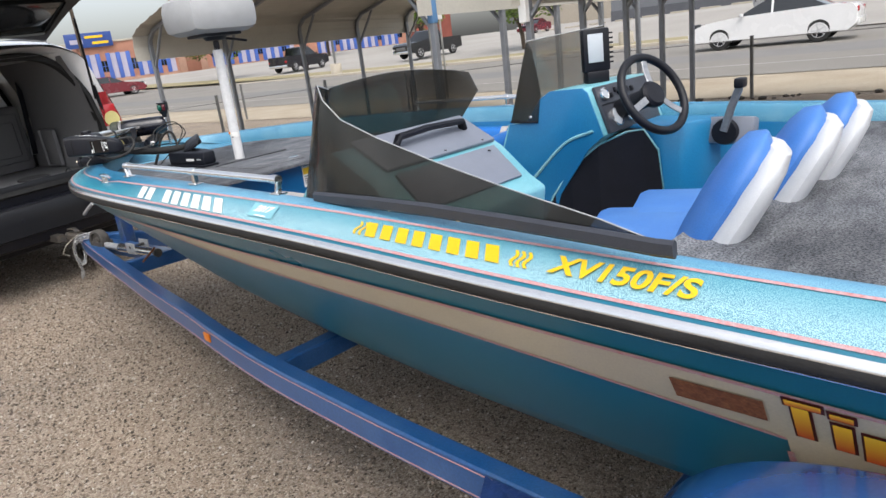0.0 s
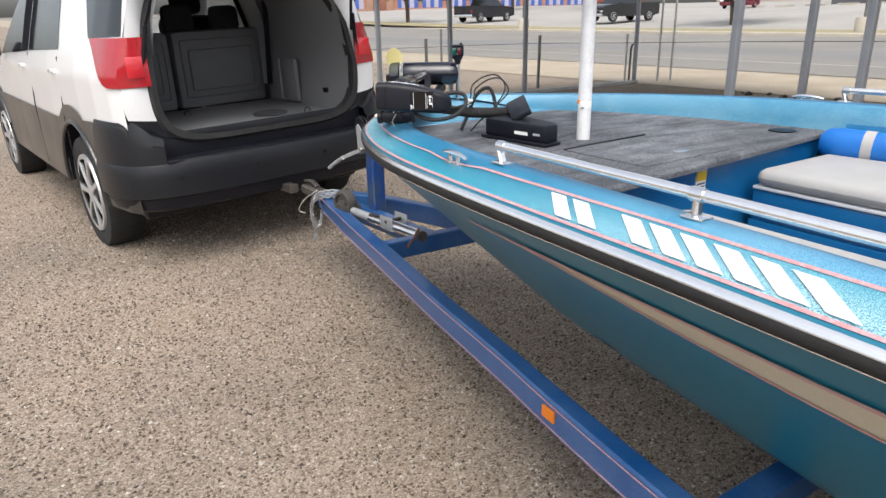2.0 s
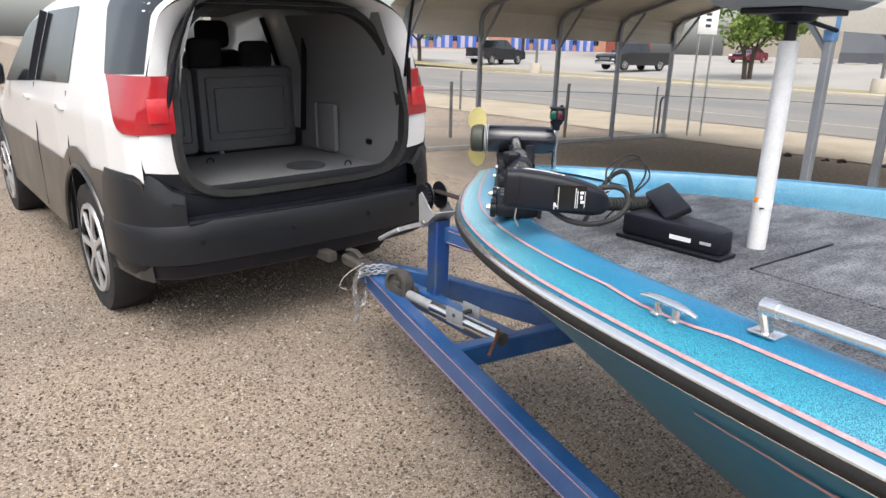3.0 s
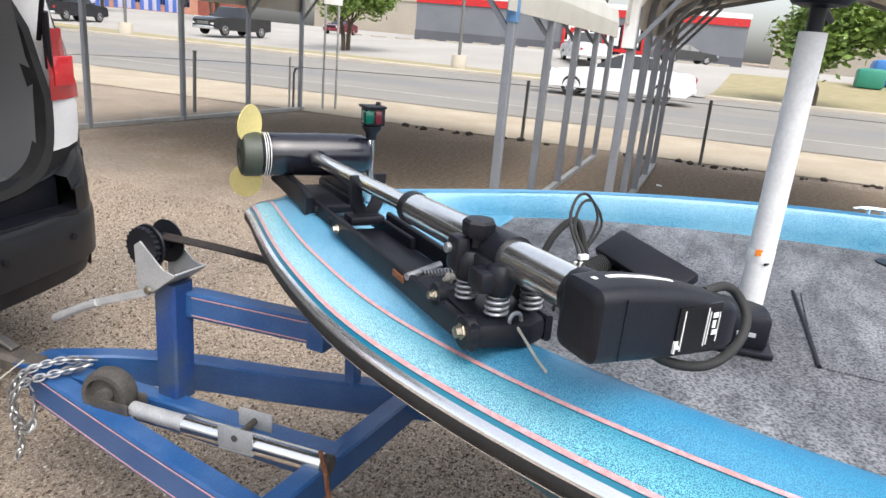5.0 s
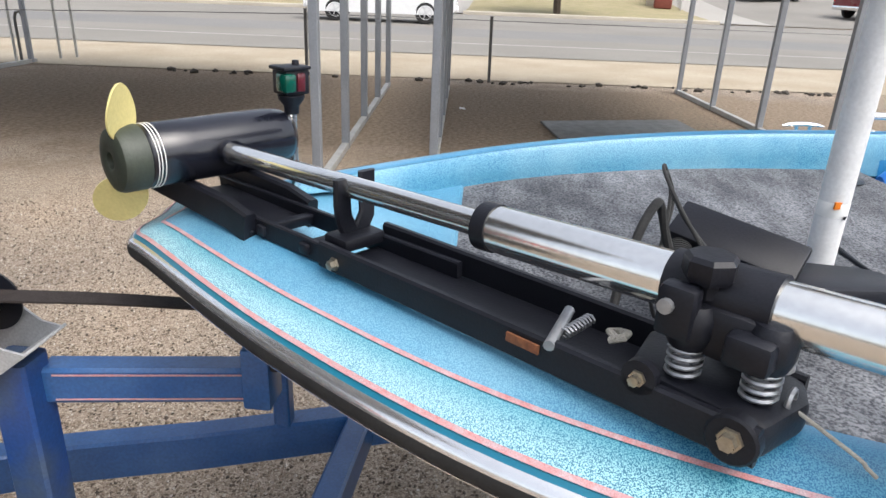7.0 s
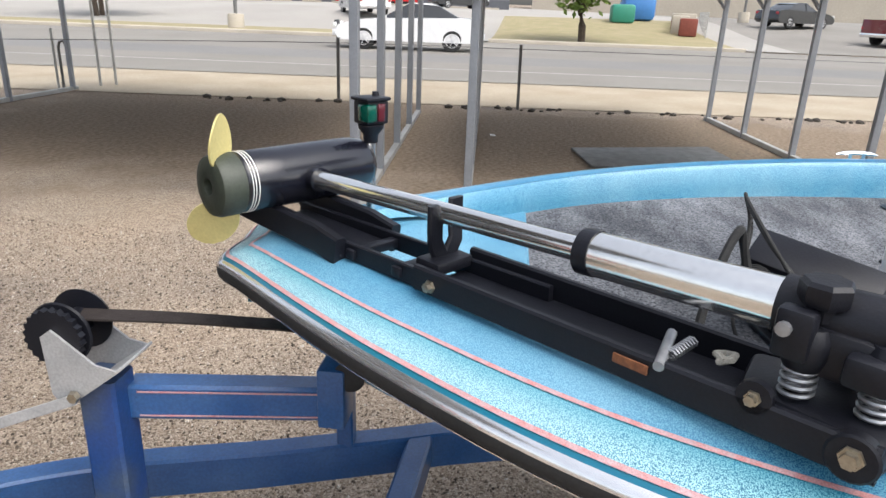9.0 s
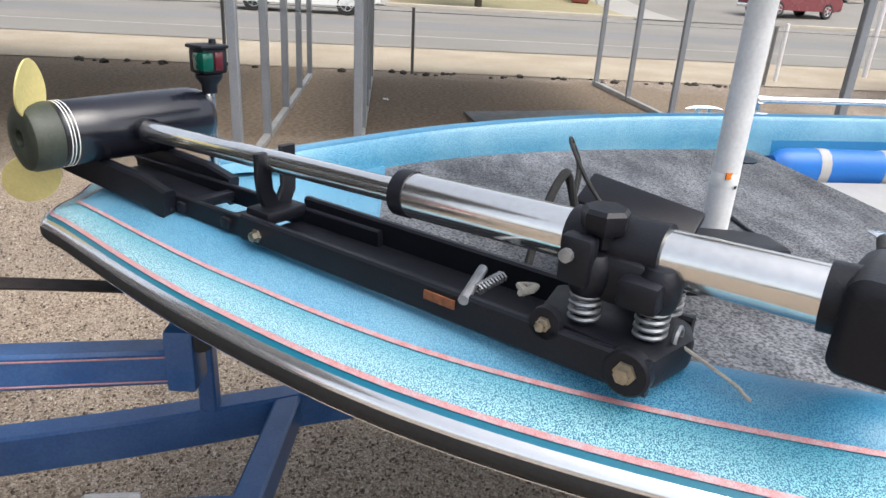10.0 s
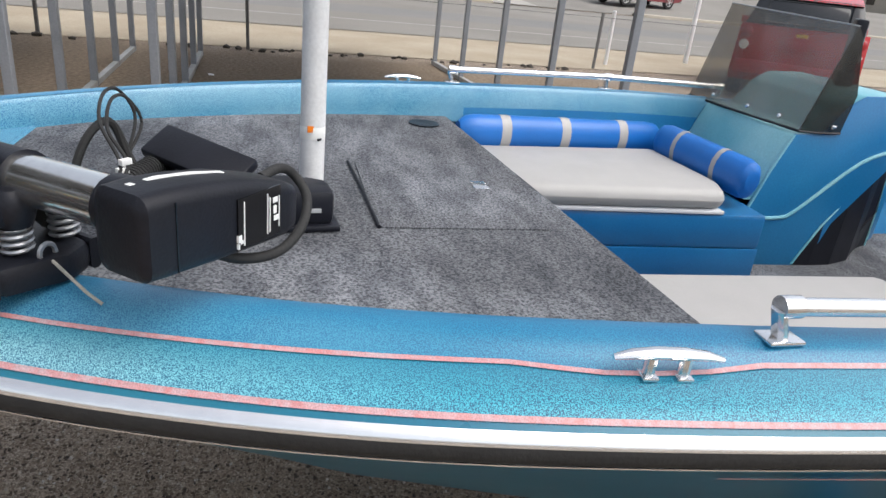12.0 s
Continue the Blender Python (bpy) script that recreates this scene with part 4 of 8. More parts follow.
def deck_sheet(y0, y1, z, d=0.15, thick=0.02, zf=None, skew=0.0):
    """A carpeted or plain deck between the gunwales; skew sets its after edge at an angle."""
    top = []
    for k in range(len(half)):
        q = inner(k, d)
        if y1 + 0.06 * (skew > 0) < q.y <= y0 and q.x > 0.02:
            top.append(Vector((q.x, q.y, z)))
    b = top[-1]
    top.append(Vector((b.x, y1, z)))
    n = 14
    bm = grid([[Vector((-p.x + 2 * p.x * i / n, p.y, zf(p.y) if zf else z)) for i in range(n + 1)] for p in top[:-1]])
    edge = [Vector((-b.x + 2 * b.x * i / n, y1 + skew * (-b.x + 2 * b.x * i / n), z)) for i in range(n + 1)]
    c = top[-2]
    grid([[Vector((-c.x + 2 * c.x * i / n, c.y, zf(c.y) if zf else z)) for i in range(n + 1)], edge], bm=bm)
    soft = [p + Vector((0, -0.006, -0.006)) for p in edge]
    grid([edge, soft, [p + Vector((0, -0.006, -thick)) for p in edge]], bm=bm)
    return bm


part("foredeck", deck_sheet(-0.06, -0.52, 0.99, 0.12, zf=lambda y: 1.028 - 0.039 * smooth(-0.15, -0.48, y)), M_DECK, boat, "pale blue flat foredeck")
front_deck = part("front_deck", deck_sheet(-0.46, -1.64, 0.985, 0.15, skew=0.06), M_CARPET, boat, "grey carpeted casting deck")
part("cockpit_floor", deck_sheet(-1.6, -3.64, 0.655, 0.38), M_CARPET, boat, "grey carpeted cockpit floor")
part("rear_deck", deck_sheet(-3.63, -4.75, 0.988, 0.15), M_CARPET, boat, "grey carpeted rear deck")
kA, kB = [k for k in range(MID) if outline[k].y < -1.6], [k for k in range(MID, len(outline)) if outline[k].y < -1.6]
for ks in (kA, kB):
    part("cockpit_side", ribbon([(0.15, 0.0), (0.157, -0.05), (0.165, -0.12), (0.2, -0.17), (0.36, -0.385)], ks[0], ks[-1] + 1), M_LINER, boat, "blue gelcoat cockpit side")
def cross_wall(y, top, z1, low, z0):
    """An upright wall across the boat, narrower at its foot."""
    bm = bmesh.new()
    f = bm.faces.new([bm.verts.new((x, y, z)) for x, z in ((-low, z0), (low, z0), (top, z1), (-top, z1))])
    r = bmesh.ops.extrude_face_region(bm, geom=[f])
    bmesh.ops.translate(bm, vec=(0, 0.02, 0), verts=[v for v in r["geom"] if isinstance(v, bmesh.types.BMVert)])
    bmesh.ops.recalc_face_normals(bm, faces=bm.faces[:])
    return bm


part("bulkhead", cross_wall(-1.59, 0.76, 0.966, 0.52, 0.655), M_BULK, boat, "blue step under the casting deck")
part("bulkhead", cross_wall(-3.655, 0.86, 0.984, 0.64, 0.655), M_LINER, boat)
# hatch and latch in the casting deck
hatch = part("hatch_lid", box((0.415, 0.33, 0.0035), (-0.027, -1.412, 0.9865), 0.001), M_CARPET, boat, "carpeted hatch lid")
part("hatch_hinge", tube([Vector((0.18, -1.232, 0.988)), Vector((-0.03, -1.242, 0.989)), Vector((-0.236, -1.25, 0.9885))], 0.0036, 8), M_BLACK, hatch, "black hinge strip")
part("latch", box((0.05, 0.034, 0.004), (0.022, -1.507, 0.9895), 0.001), M_CHROME, boat, "flush metal hatch latch")
part("cup_ring", lathe([(0.012, 0.0), (0.045, 0.0), (0.047, 0.003), (0.03, 0.004), (0.012, 0.003)], 20, m=Matrix.Translation((0.62, -1.5, 0.986))), M_BLACK, boat, "black drain ring in the deck")
lab = part("warning_label", box((0.05, 0.003, 0.11), (0.02, -1.5915, 0.905), 0.0), M_DECAL, boat, "white and yellow warning label")
part("label_panel", box((0.046, 0.002, 0.03), (0.02, -1.594, 0.925), 0.0), M_YELLOW, lab)
for z in (0.9, 0.89, 0.88, 0.87, 0.95):
    part("label_line", box((0.036, 0.002, 0.004), (0.02, -1.594, z), 0.0), M_BLACK, lab)


def cleat(x, y, z, turn, name="cleat"):
    """A two-post deck cleat."""
    m = pose(x, y, z, 0, 0, turn) @ Matrix.Scale(0.8, 4)
    bm = sweep([m @ Vector(p) for p in ((-0.075, 0, 0.028), (-0.05, 0, 0.033), (-0.02, 0, 0.035), (0.02, 0, 0.035), (0.05, 0, 0.033), (0.075, 0, 0.028))], circle(0.008, 10, 0.006), scales=[0.5, 0.9, 1.1, 1.1, 0.9, 0.5])
    for s in (-0.024, 0.024):
        sweep([m @ Vector((s, 0, 0.0)), m @ Vector((s, 0, 0.033))], circle(0.007, 8), bm)
        box((0.022, 0.026, 0.005), (s, 0, 0.002), 0.001, m=m, bm=bm)
    return part(name, bm, M_CHROME, boat, "chromed deck cleat")


kc = at_y(-1.455)
pc = gun_point(kc, 0.056)
cleat(pc.x, pc.y, pc.z, 84)
cleat(-pc.x, pc.y, pc.z, 96)


def grab_rail(side):
    ends = []
    for y, d in ((-1.605, 0.104), (-2.17, 0.112), (-2.62, 0.126)):
        p = gun_point(at_y(y), d, 0.0)
        ends.append(Vector((p.x * side, p.y, p.z)))
    up = Vector((0, 0, 0.042))
    bm = tube([ends[0] + up, ends[1] + up, ends[2] + up], 0.0105, 12)
    r = part("grab_rail", bm, M_TRIM, boat, "polished tube grab rail")
    for i, e in enumerate(ends):
        f = sweep([e + Vector((0, 0, 0.004)), e + Vector((0, 0.012 if i == 0 else -0.012 if i == 2 else 0, 0.04))], rect(0.02, 0.013, 0.004))
        box((0.032, 0.046, 0.005), e + Vector((0, 0, 0.003)), 0.002, bm=f)
        lathe([(0.004, -0.014), (0.013, -0.013), (0.0135, 0.0), (0.013, 0.013), (0.004, 0.014)], 14, "Y", bm=f, m=Matrix.Translation(e + up))
        part("foot", f, M_CHROME, r)


grab_rail(1)
grab_rail(-1)

# consoles, in the world's frame
INV = BOAT.inverted()


def wpart(name, bm, mat, parent=boat, label="", smooth=True):
    bmesh.ops.transform(bm, matrix=INV, verts=bm.verts[:])
    return part(name, bm, mat, parent, label, smooth)


def extrude_x(profile, x0, x1, bevel=0.012):
    """A side profile of (y, z) pushed from x0 to x1."""
    bm = bmesh.new()
    f = bm.faces.new([bm.verts.new((x0, y, z)) for y, z in profile])
    r = bmesh.ops.extrude_face_region(bm, geom=[f])
    bmesh.ops.translate(bm, vec=(x1 - x0, 0, 0), verts=[v for v in r["geom"] if isinstance(v, bmesh.types.BMVert)])
    bmesh.ops.recalc_face_normals(bm, faces=bm.faces[:])
    if bevel:
        bmesh.ops.bevel(bm, geom=bm.edges[:], offset=bevel, segments=2, affect="EDGES", profile=0.5)
    return bm


def plan_prism(pts, z0, z1, bevel=0.012):
    bm = bmesh.new()
    f = bm.faces.new([bm.verts.new((x, y, z0)) for x, y in pts])
    r = bmesh.ops.extrude_face_region(bm, geom=[f])
    bmesh.ops.translate(bm, vec=(0, 0, z1 - z0), verts=[v for v in r["geom"] if isinstance(v, bmesh.types.BMVert)])
    bmesh.ops.recalc_face_normals(bm, faces=bm.faces[:])
    if bevel:
        bmesh.ops.bevel(bm, geom=bm.edges[:], offset=bevel, segments=2, affect="EDGES", profile=0.5)
    return bm


def sheet_between(a, b, thick=0.004):
    """A thin curved sheet between two rows of points."""
    bm = grid([a, b])
    bmesh.ops.recalc_face_normals(bm, faces=bm.faces[:])
    thicken(bm, thick)
    return bm


# driver's console
PROFILE = [(-2.27, 0.64), (-2.27, 0.8), (-2.325, 0.96), (-2.375, 1.076), (-2.46, 1.082), (-2.53, 1.17), (-2.58, 1.2), (-2.72, 1.206), (-2.742, 1.19), (-2.8, 1.03), (-2.74, 0.985), (-2.6, 0.8), (-2.55, 0.64)]
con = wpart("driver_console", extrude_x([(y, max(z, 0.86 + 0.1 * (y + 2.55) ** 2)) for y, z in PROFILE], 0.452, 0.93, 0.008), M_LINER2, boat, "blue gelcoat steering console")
# thin sheet over the pale body; its deeper blue stands for the side's shade
wpart("console_cheek", extrude_x([(y, z) for y, z in PROFILE], 0.445, 0.453, 0.002), M_LINER, con, "console side, its shade put into a deeper blue")
wpart("cheek_ridge", tube(spline([Vector((0.444, -2.275, 0.815)), Vector((0.444, -2.4, 0.815)), Vector((0.444, -2.46, 0.845)), Vector((0.444, -2.63, 1.0)), Vector((0.444, -2.76, 1.05))], 4), 0.006, 8), M_LINER2, con, "raised pale edge of the console's side")
wpart("front_edge", tube([Vector((0.448, -2.275, 0.8)), Vector((0.448, -2.328, 0.96)), Vector((0.449, -2.376, 1.074))], 0.005, 8), M_LINER2, con)
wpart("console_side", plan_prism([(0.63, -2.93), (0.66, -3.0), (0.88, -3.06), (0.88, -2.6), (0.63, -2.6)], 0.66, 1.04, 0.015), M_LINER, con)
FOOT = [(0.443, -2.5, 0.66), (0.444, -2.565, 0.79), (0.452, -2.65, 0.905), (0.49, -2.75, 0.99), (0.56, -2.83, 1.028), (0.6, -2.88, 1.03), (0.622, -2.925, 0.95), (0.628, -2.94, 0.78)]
# no hollow is built: a black body stands for the shade in the opening
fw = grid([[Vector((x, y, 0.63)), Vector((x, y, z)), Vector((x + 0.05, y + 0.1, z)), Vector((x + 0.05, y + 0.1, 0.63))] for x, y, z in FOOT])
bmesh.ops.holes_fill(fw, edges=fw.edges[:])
wpart("footwell", fw, M_BLACK, con, "black body in place of the footwell's shaded opening", smooth=False)
wpart("footwell_edge", tube([Vector(p) for p in FOOT] + [Vector((0.63, -2.945, 0.63))], 0.004, 6), M_LINER2, con)
DASH = Matrix.Translation((0.68, -2.776, 1.118)) @ pose(0, 0, 0, -20)
dash = wpart("dash_panel", box((0.4, 0.016, 0.18), (0, 0, 0), 0.005, m=DASH), M_DASH, con, "dark grey instrument panel")
wpart("dash_groove", box((0.39, 0.004, 0.004), (0, -0.0085, 0.018), 0.0, m=DASH), M_BLACK, dash)
for x, z, r in ((-0.165, 0.055, 0.024), (-0.135, -0.038, 0.036), (-0.04, -0.036, 0.032)):
    gm = DASH @ pose(x, -0.007, z, 0, 0, 180)
    g = wpart("gauge", lathe([(0.0005, 0.012), (r - 0.006, 0.012), (r - 0.004, 0.016), (r, 0.014), (r, 0.0), (0.0005, 0.0)], 24, "Y", m=gm), M_CHROME, dash, "round gauge with a chrome bezel")
    wpart("dial", lathe([(0.0005, 0.0), (r - 0.006, 0.0), (r - 0.006, 0.0135), (0.0005, 0.0135)], 20, "Y", m=gm), M_SCREEN, g, "pale dial")
for i in range(6):
    wpart("switch", box((0.016, 0.014, 0.02), (-0.11 + 0.03 * i, -0.011, 0.055), 0.003, m=DASH @ pose(0, 0, 0, 0, 10 * (i % 2) - 5, 0)), M_BLACK, dash)
wheel = wpart("steering_wheel", bmesh.new(), M_BLACK, con, "black steering wheel with three spokes")
wm = Matrix.Translation((0.545, -2.95, 1.165)) @ pose(0, 0, 0, 62, 0, -14)
bm = bmesh.new()
ring = [wm @ Vector((0.142 * math.cos(a), 0.142 * math.sin(a), 0)) for a in [2 * math.pi * i / 40 for i in range(41)]]
sweep(ring, circle(0.015, 10), bm, caps=False, up=wm.to_3x3() @ Vector((0, 0, 1)))
lathe([(0.0005, -0.02), (0.045, -0.02), (0.05, 0.0), (0.04, 0.012), (0.0005, 0.014)], 20, "Z", bm=bm, m=wm)
wpart("rim", bm, M_BLACK, wheel)
for a in (80, 200, 320):
    d = Vector((math.cos(radians(a)), math.sin(radians(a)), 0))
    bm = sweep([wm @ (d * 0.04), wm @ (d * 0.09 + Vector((0, 0, -0.004))), wm @ (d * 0.134)], rect(0.026, 0.006, 0.002), up=wm.to_3x3() @ Vector((0, 0, 1)))
    wpart("spoke", bm, M_GALV, wheel, "brushed metal spoke")
wpart("column", tube([(0.58, -2.8, 1.11), wm @ Vector((0, 0, -0.01))], 0.035, 14), M_BLACK, con)
STEPS = [i / 12 for i in range(13)]
FB = [Vector((0.447 + 0.625 * t, -2.385 + 0.01 * math.sin(math.pi * t), 1.086 - 0.012 * t)) for t in STEPS]
FT = [Vector((0.455 + 0.61 * t, -2.485 + 0.02 * t + 0.015 * math.sin(math.pi * t), 1.39 + 0.02 * t)) for t in STEPS]
sc = wpart("windscreen", sheet_between(FB, FT), M_SMOKE2, con, "smoked acrylic windscreen")
wpart("wing", sheet_between([Vector((0.447, -2.385, 1.086)), Vector((0.441, -2.44, 1.086)), Vector((0.441, -2.52, 1.088))], [Vector((0.455, -2.485, 1.39)), Vector((0.452, -2.505, 1.36)), Vector((0.443, -2.54, 1.2))]), M_SMOKE, sc)
wpart("screen_edge", tube(FT, 0.0022, 6), M_VINYLG, sc, "pale cut edge of the acrylic")
wpart("screen_foot", tube(list(reversed(FB)) + [Vector((0.441, -2.44, 1.085)), Vector((0.441, -2.52, 1.087))], 0.004, 6), M_BLACK, sc, "black foot of the screen")
for p in (FB[2].lerp(FT[2], 0.08), FB[5].lerp(FT[5], 0.08), FB[9].lerp(FT[9], 0.08), Vector((0.44, -2.49, 1.105))):
    wpart("bolt", lathe([(0.0005, -0.006), (0.0075, -0.006), (0.0075, 0.004), (0.005, 0.007), (0.0005, 0.0075)], 10, "Y", m=Matrix.Translation(p) @ pose(0, 0, 0, 0, 0, 20)), M_CHROME, sc)

# passenger's console
con2 = wpart("passenger_console", extrude_x([(-2.47, 0.87), (-2.47, 1.03), (-2.62, 1.18), (-2.67, 1.192), (-2.79, 1.128), (-2.81, 1.118), (-2.91, 1.03), (-2.96, 1.0), (-2.94, 0.87)], -0.68, -0.15, 0.012), M_LINER2, boat, "blue gelcoat passenger console")
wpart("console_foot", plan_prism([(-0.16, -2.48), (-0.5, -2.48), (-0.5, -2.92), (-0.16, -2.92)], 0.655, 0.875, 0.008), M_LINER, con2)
lid = wpart("locker_lid", box((0.44, 0.15, 0.012), (0, 0, 0), 0.004, m=Matrix.Translation((-0.39, -2.732, 1.168)) @ pose(0, 0, 0, 28.5)), M_DASH2, con2, "grey locker lid with a black handle")
wpart("handle", sweep([(-0.51, -2.735, 1.176), (-0.5, -2.74, 1.2), (-0.38, -2.738, 1.206), (-0.24, -2.735, 1.2), (-0.23, -2.73, 1.176)], rect(0.028, 0.016, 0.005)), M_BLACK, lid, "black moulded handle")
wpart("locker_lid", box((0.4, 0.13, 0.012), (0, 0, 0), 0.004, m=Matrix.Translation((-0.4, -2.862, 1.078)) @ pose(0, 0, 0, 42)), M_DASH2, con2, "grey lower locker lid")
for x, y, z in ((-0.56, -2.69, 1.194), (-0.22, -2.69, 1.194), (-0.56, -2.79, 1.14), (-0.38, -2.79, 1.14), (-0.22, -2.79, 1.14), (-0.53, -2.83, 1.114), (-0.24, -2.83, 1.114)):
    wpart("screw", lathe([(0.0005, 0.0), (0.006, 0.0), (0.005, 0.003), (0.0005, 0.004)], 8, m=Matrix.Translation((x, y, z))), M_BLACK, con2)
side_low = [(-0.62, -2.45, 1.05), (-0.7, -2.56, 1.064), (-0.725, -2.655, 1.074), (-0.735, -2.755, 1.078), (-0.745, -2.905, 1.082), (-0.757, -3.105, 1.084), (-0.77, -3.305, 1.082), (-0.782, -3.505, 1.078), (-0.79, -3.62, 1.075), (-0.792, -3.65, 1.076)]
side_top = [(-0.6, -2.6, 1.345), (-0.66, -2.635, 1.36), (-0.685, -2.68, 1.325), (-0.7, -2.76, 1.278), (-0.715, -2.9, 1.238), (-0.735, -3.1, 1.192), (-0.755, -3.3, 1.152), (-0.772, -3.5, 1.116), (-0.784, -3.615, 1.09), (-0.788, -3.645, 1.08)]
front_low = [Vector((-0.14 - 0.48 * t, -2.44 - 0.01 * t, 1.045 + 0.005 * t)) for t in [i / 8 for i in range(9)]]
front_top = [Vector((-0.05 - 0.55 * t, -2.56 - 0.04 * t, 1.335 + 0.01 * t + 0.02 * math.sin(math.pi * t))) for t in [i / 8 for i in range(9)]]
sc2 = wpart("windscreen", sheet_between(front_low + [Vector(p) for p in side_low[1:]], front_top + [Vector(p) for p in side_top[1:]]), M_SMOKE, con2, "smoked acrylic windscreen that wraps down the gunwale")
wpart("wing", sheet_between([Vector((-0.14, -2.44, 1.045)), Vector((-0.13, -2.56, 1.13)), Vector((-0.12, -2.62, 1.18))], [Vector((-0.05, -2.56, 1.335)), Vector((-0.05, -2.62, 1.325)), Vector((-0.06, -2.66, 1.27))]), M_SMOKE, sc2)
wpart("screen_edge", tube([Vector(p) for p in side_top], 0.0016, 6), M_VINYLG, sc2, "pale cut edge of the acrylic")
wpart("clamp_strip", sweep([Vector((x - 0.006, y, z + 0.004)) for x, y, z in [(a - 0.008, b, c + 0.01) for a, b, c in side_low[2:]]], rect(0.014, 0.03, 0.006)), M_DASH, sc2, "dark clamp strip along the screen's foot")
for y in (-2.72, -2.91, -3.13, -3.36, -3.55):
    t = (y + 2.7) / -0.9
    wpart("bolt", lathe([(0.0005, 0.0), (0.0085, 0.0), (0.007, 0.004), (0.0005, 0.005)], 10, "X", m=Matrix.Translation((-0.751 - 0.054 * t, y - 0.055, 1.09 + 0.0 * t)) @ pose(0, 0, 0, 0, 0, 180)), M_CHROME, sc2)

# throttle on the starboard side
thr = wpart("throttle_box", box((0.06, 0.2, 0.1), (0, 0, 0), 0.012, m=Matrix.Translation((0.84, -3.1, 0.985)) @ pose(0, 0, 0, 0, 12, 0)), M_DASH2, boat, "grey throttle control")
wpart("disc", lathe([(0.0005, 0), (0.05, 0), (0.046, 0.02), (0.0005, 0.022)], 20, "X", m=Matrix.Translation((0.81, -3.1, 0.985)) @ pose(0, 0, 0, 0, 0, 180)), M_BLACK, thr)
wpart("lever", sweep([(0.79, -3.1, 0.99), (0.785, -3.13, 1.08), (0.78, -3.16, 1.15)], rect(0.028, 0.014, 0.004), up=(1, 0, 0)), M_GALV, thr, "metal throttle lever")
wpart("grip", box((0.05, 0.035, 0.035), (0.775, -3.165, 1.165), 0.008), M_BLACK, thr)

# benches of the front cockpit
wpart("bench_box", plan_prism([(0.338, -1.45), (0.338, -2.28), (0.86, -2.28), (0.76, -1.45)], 0.75, 0.856, 0.012), M_BULK, boat, "blue gelcoat bench")
wpart("bench_box", plan_prism([(-0.16, -1.5), (-0.16, -2.2), (-0.5, -2.2), (-0.46, -1.5)], 0.68, 0.85, 0.012), M_BULK, boat, "blue gelcoat bench")


def cushion(pts, z0, z1, soft=0.03):
    bm = plan_prism(pts, z0, z1, 0.0)
    bmesh.ops.bevel(bm, geom=bm.edges[:], offset=soft, segments=4, affect="EDGES", profile=0.5)
    return bm


tagged(part("bench_cushion", cushion([(0.325, -1.46), (0.335, -2.13), (0.44, -2.17), (0.82, -2.14), (0.74, -1.46)], 0.866, 0.925), M_VINYL), "pale grey vinyl bench cushion", "cushion", "bench cushions")
wpart("bench_front", plan_prism([(0.3382, -1.45), (0.3382, -2.28), (0.36, -2.28), (0.36, -1.45)], 0.655, 0.75, 0.003), M_BULK, boat)
wpart("cushion_board", plan_prism([(0.332, -1.455), (0.336, -2.135), (0.82, -2.14), (0.74, -1.455)], 0.856, 0.866, 0.002), M_VINYLW, boat, "pale board under the bench cushion")
tagged(part("bench_cushion", cushion([(-0.15, -1.57), (-0.15, -2.2), (-0.64, -2.2), (-0.62, -1.57)], 0.853, 0.905), M_VINYL), "pale grey vinyl bench cushion", "cushion", "bench cushions")


def bolster(a, b, r, rings, label):
    a, b = Vector(a), Vector(b)
    t = thing("bolster", label, "bolster", group="bolsters")
    d = b - a
    path = [a + d * f for f in (0, 0.03, 0.08, 0.92, 0.97, 1)]
    part("pad", sweep(path, circle(r * 0.72, 14, r), scales=[0.6, 0.92, 1, 1, 0.92, 0.6]), M_ROYAL, t)
    for f in rings:
        part("band", sweep([a + d * (f - 0.022), a + d * (f + 0.022)], circle(r * 0.735, 14, r * 1.02), caps=False), M_VINYL, t, "grey vinyl band")


bolster((0.755, -1.43, 0.955), (0.898, -2.19, 0.938), 0.058, (0.2, 0.485, 0.78), "royal blue vinyl bolster with grey bands along the gunwale")
bolster((0.81, -2.16, 0.955), (0.375, -2.225, 0.945), 0.06, (0.27, 0.71), "royal blue vinyl bolster with grey bands against the console")
bolster((-0.66, -1.6, 0.94), (-0.66, -2.15, 0.94), 0.05, (0.3, 0.7), "royal blue vinyl bolster with grey bands along the gunwale")


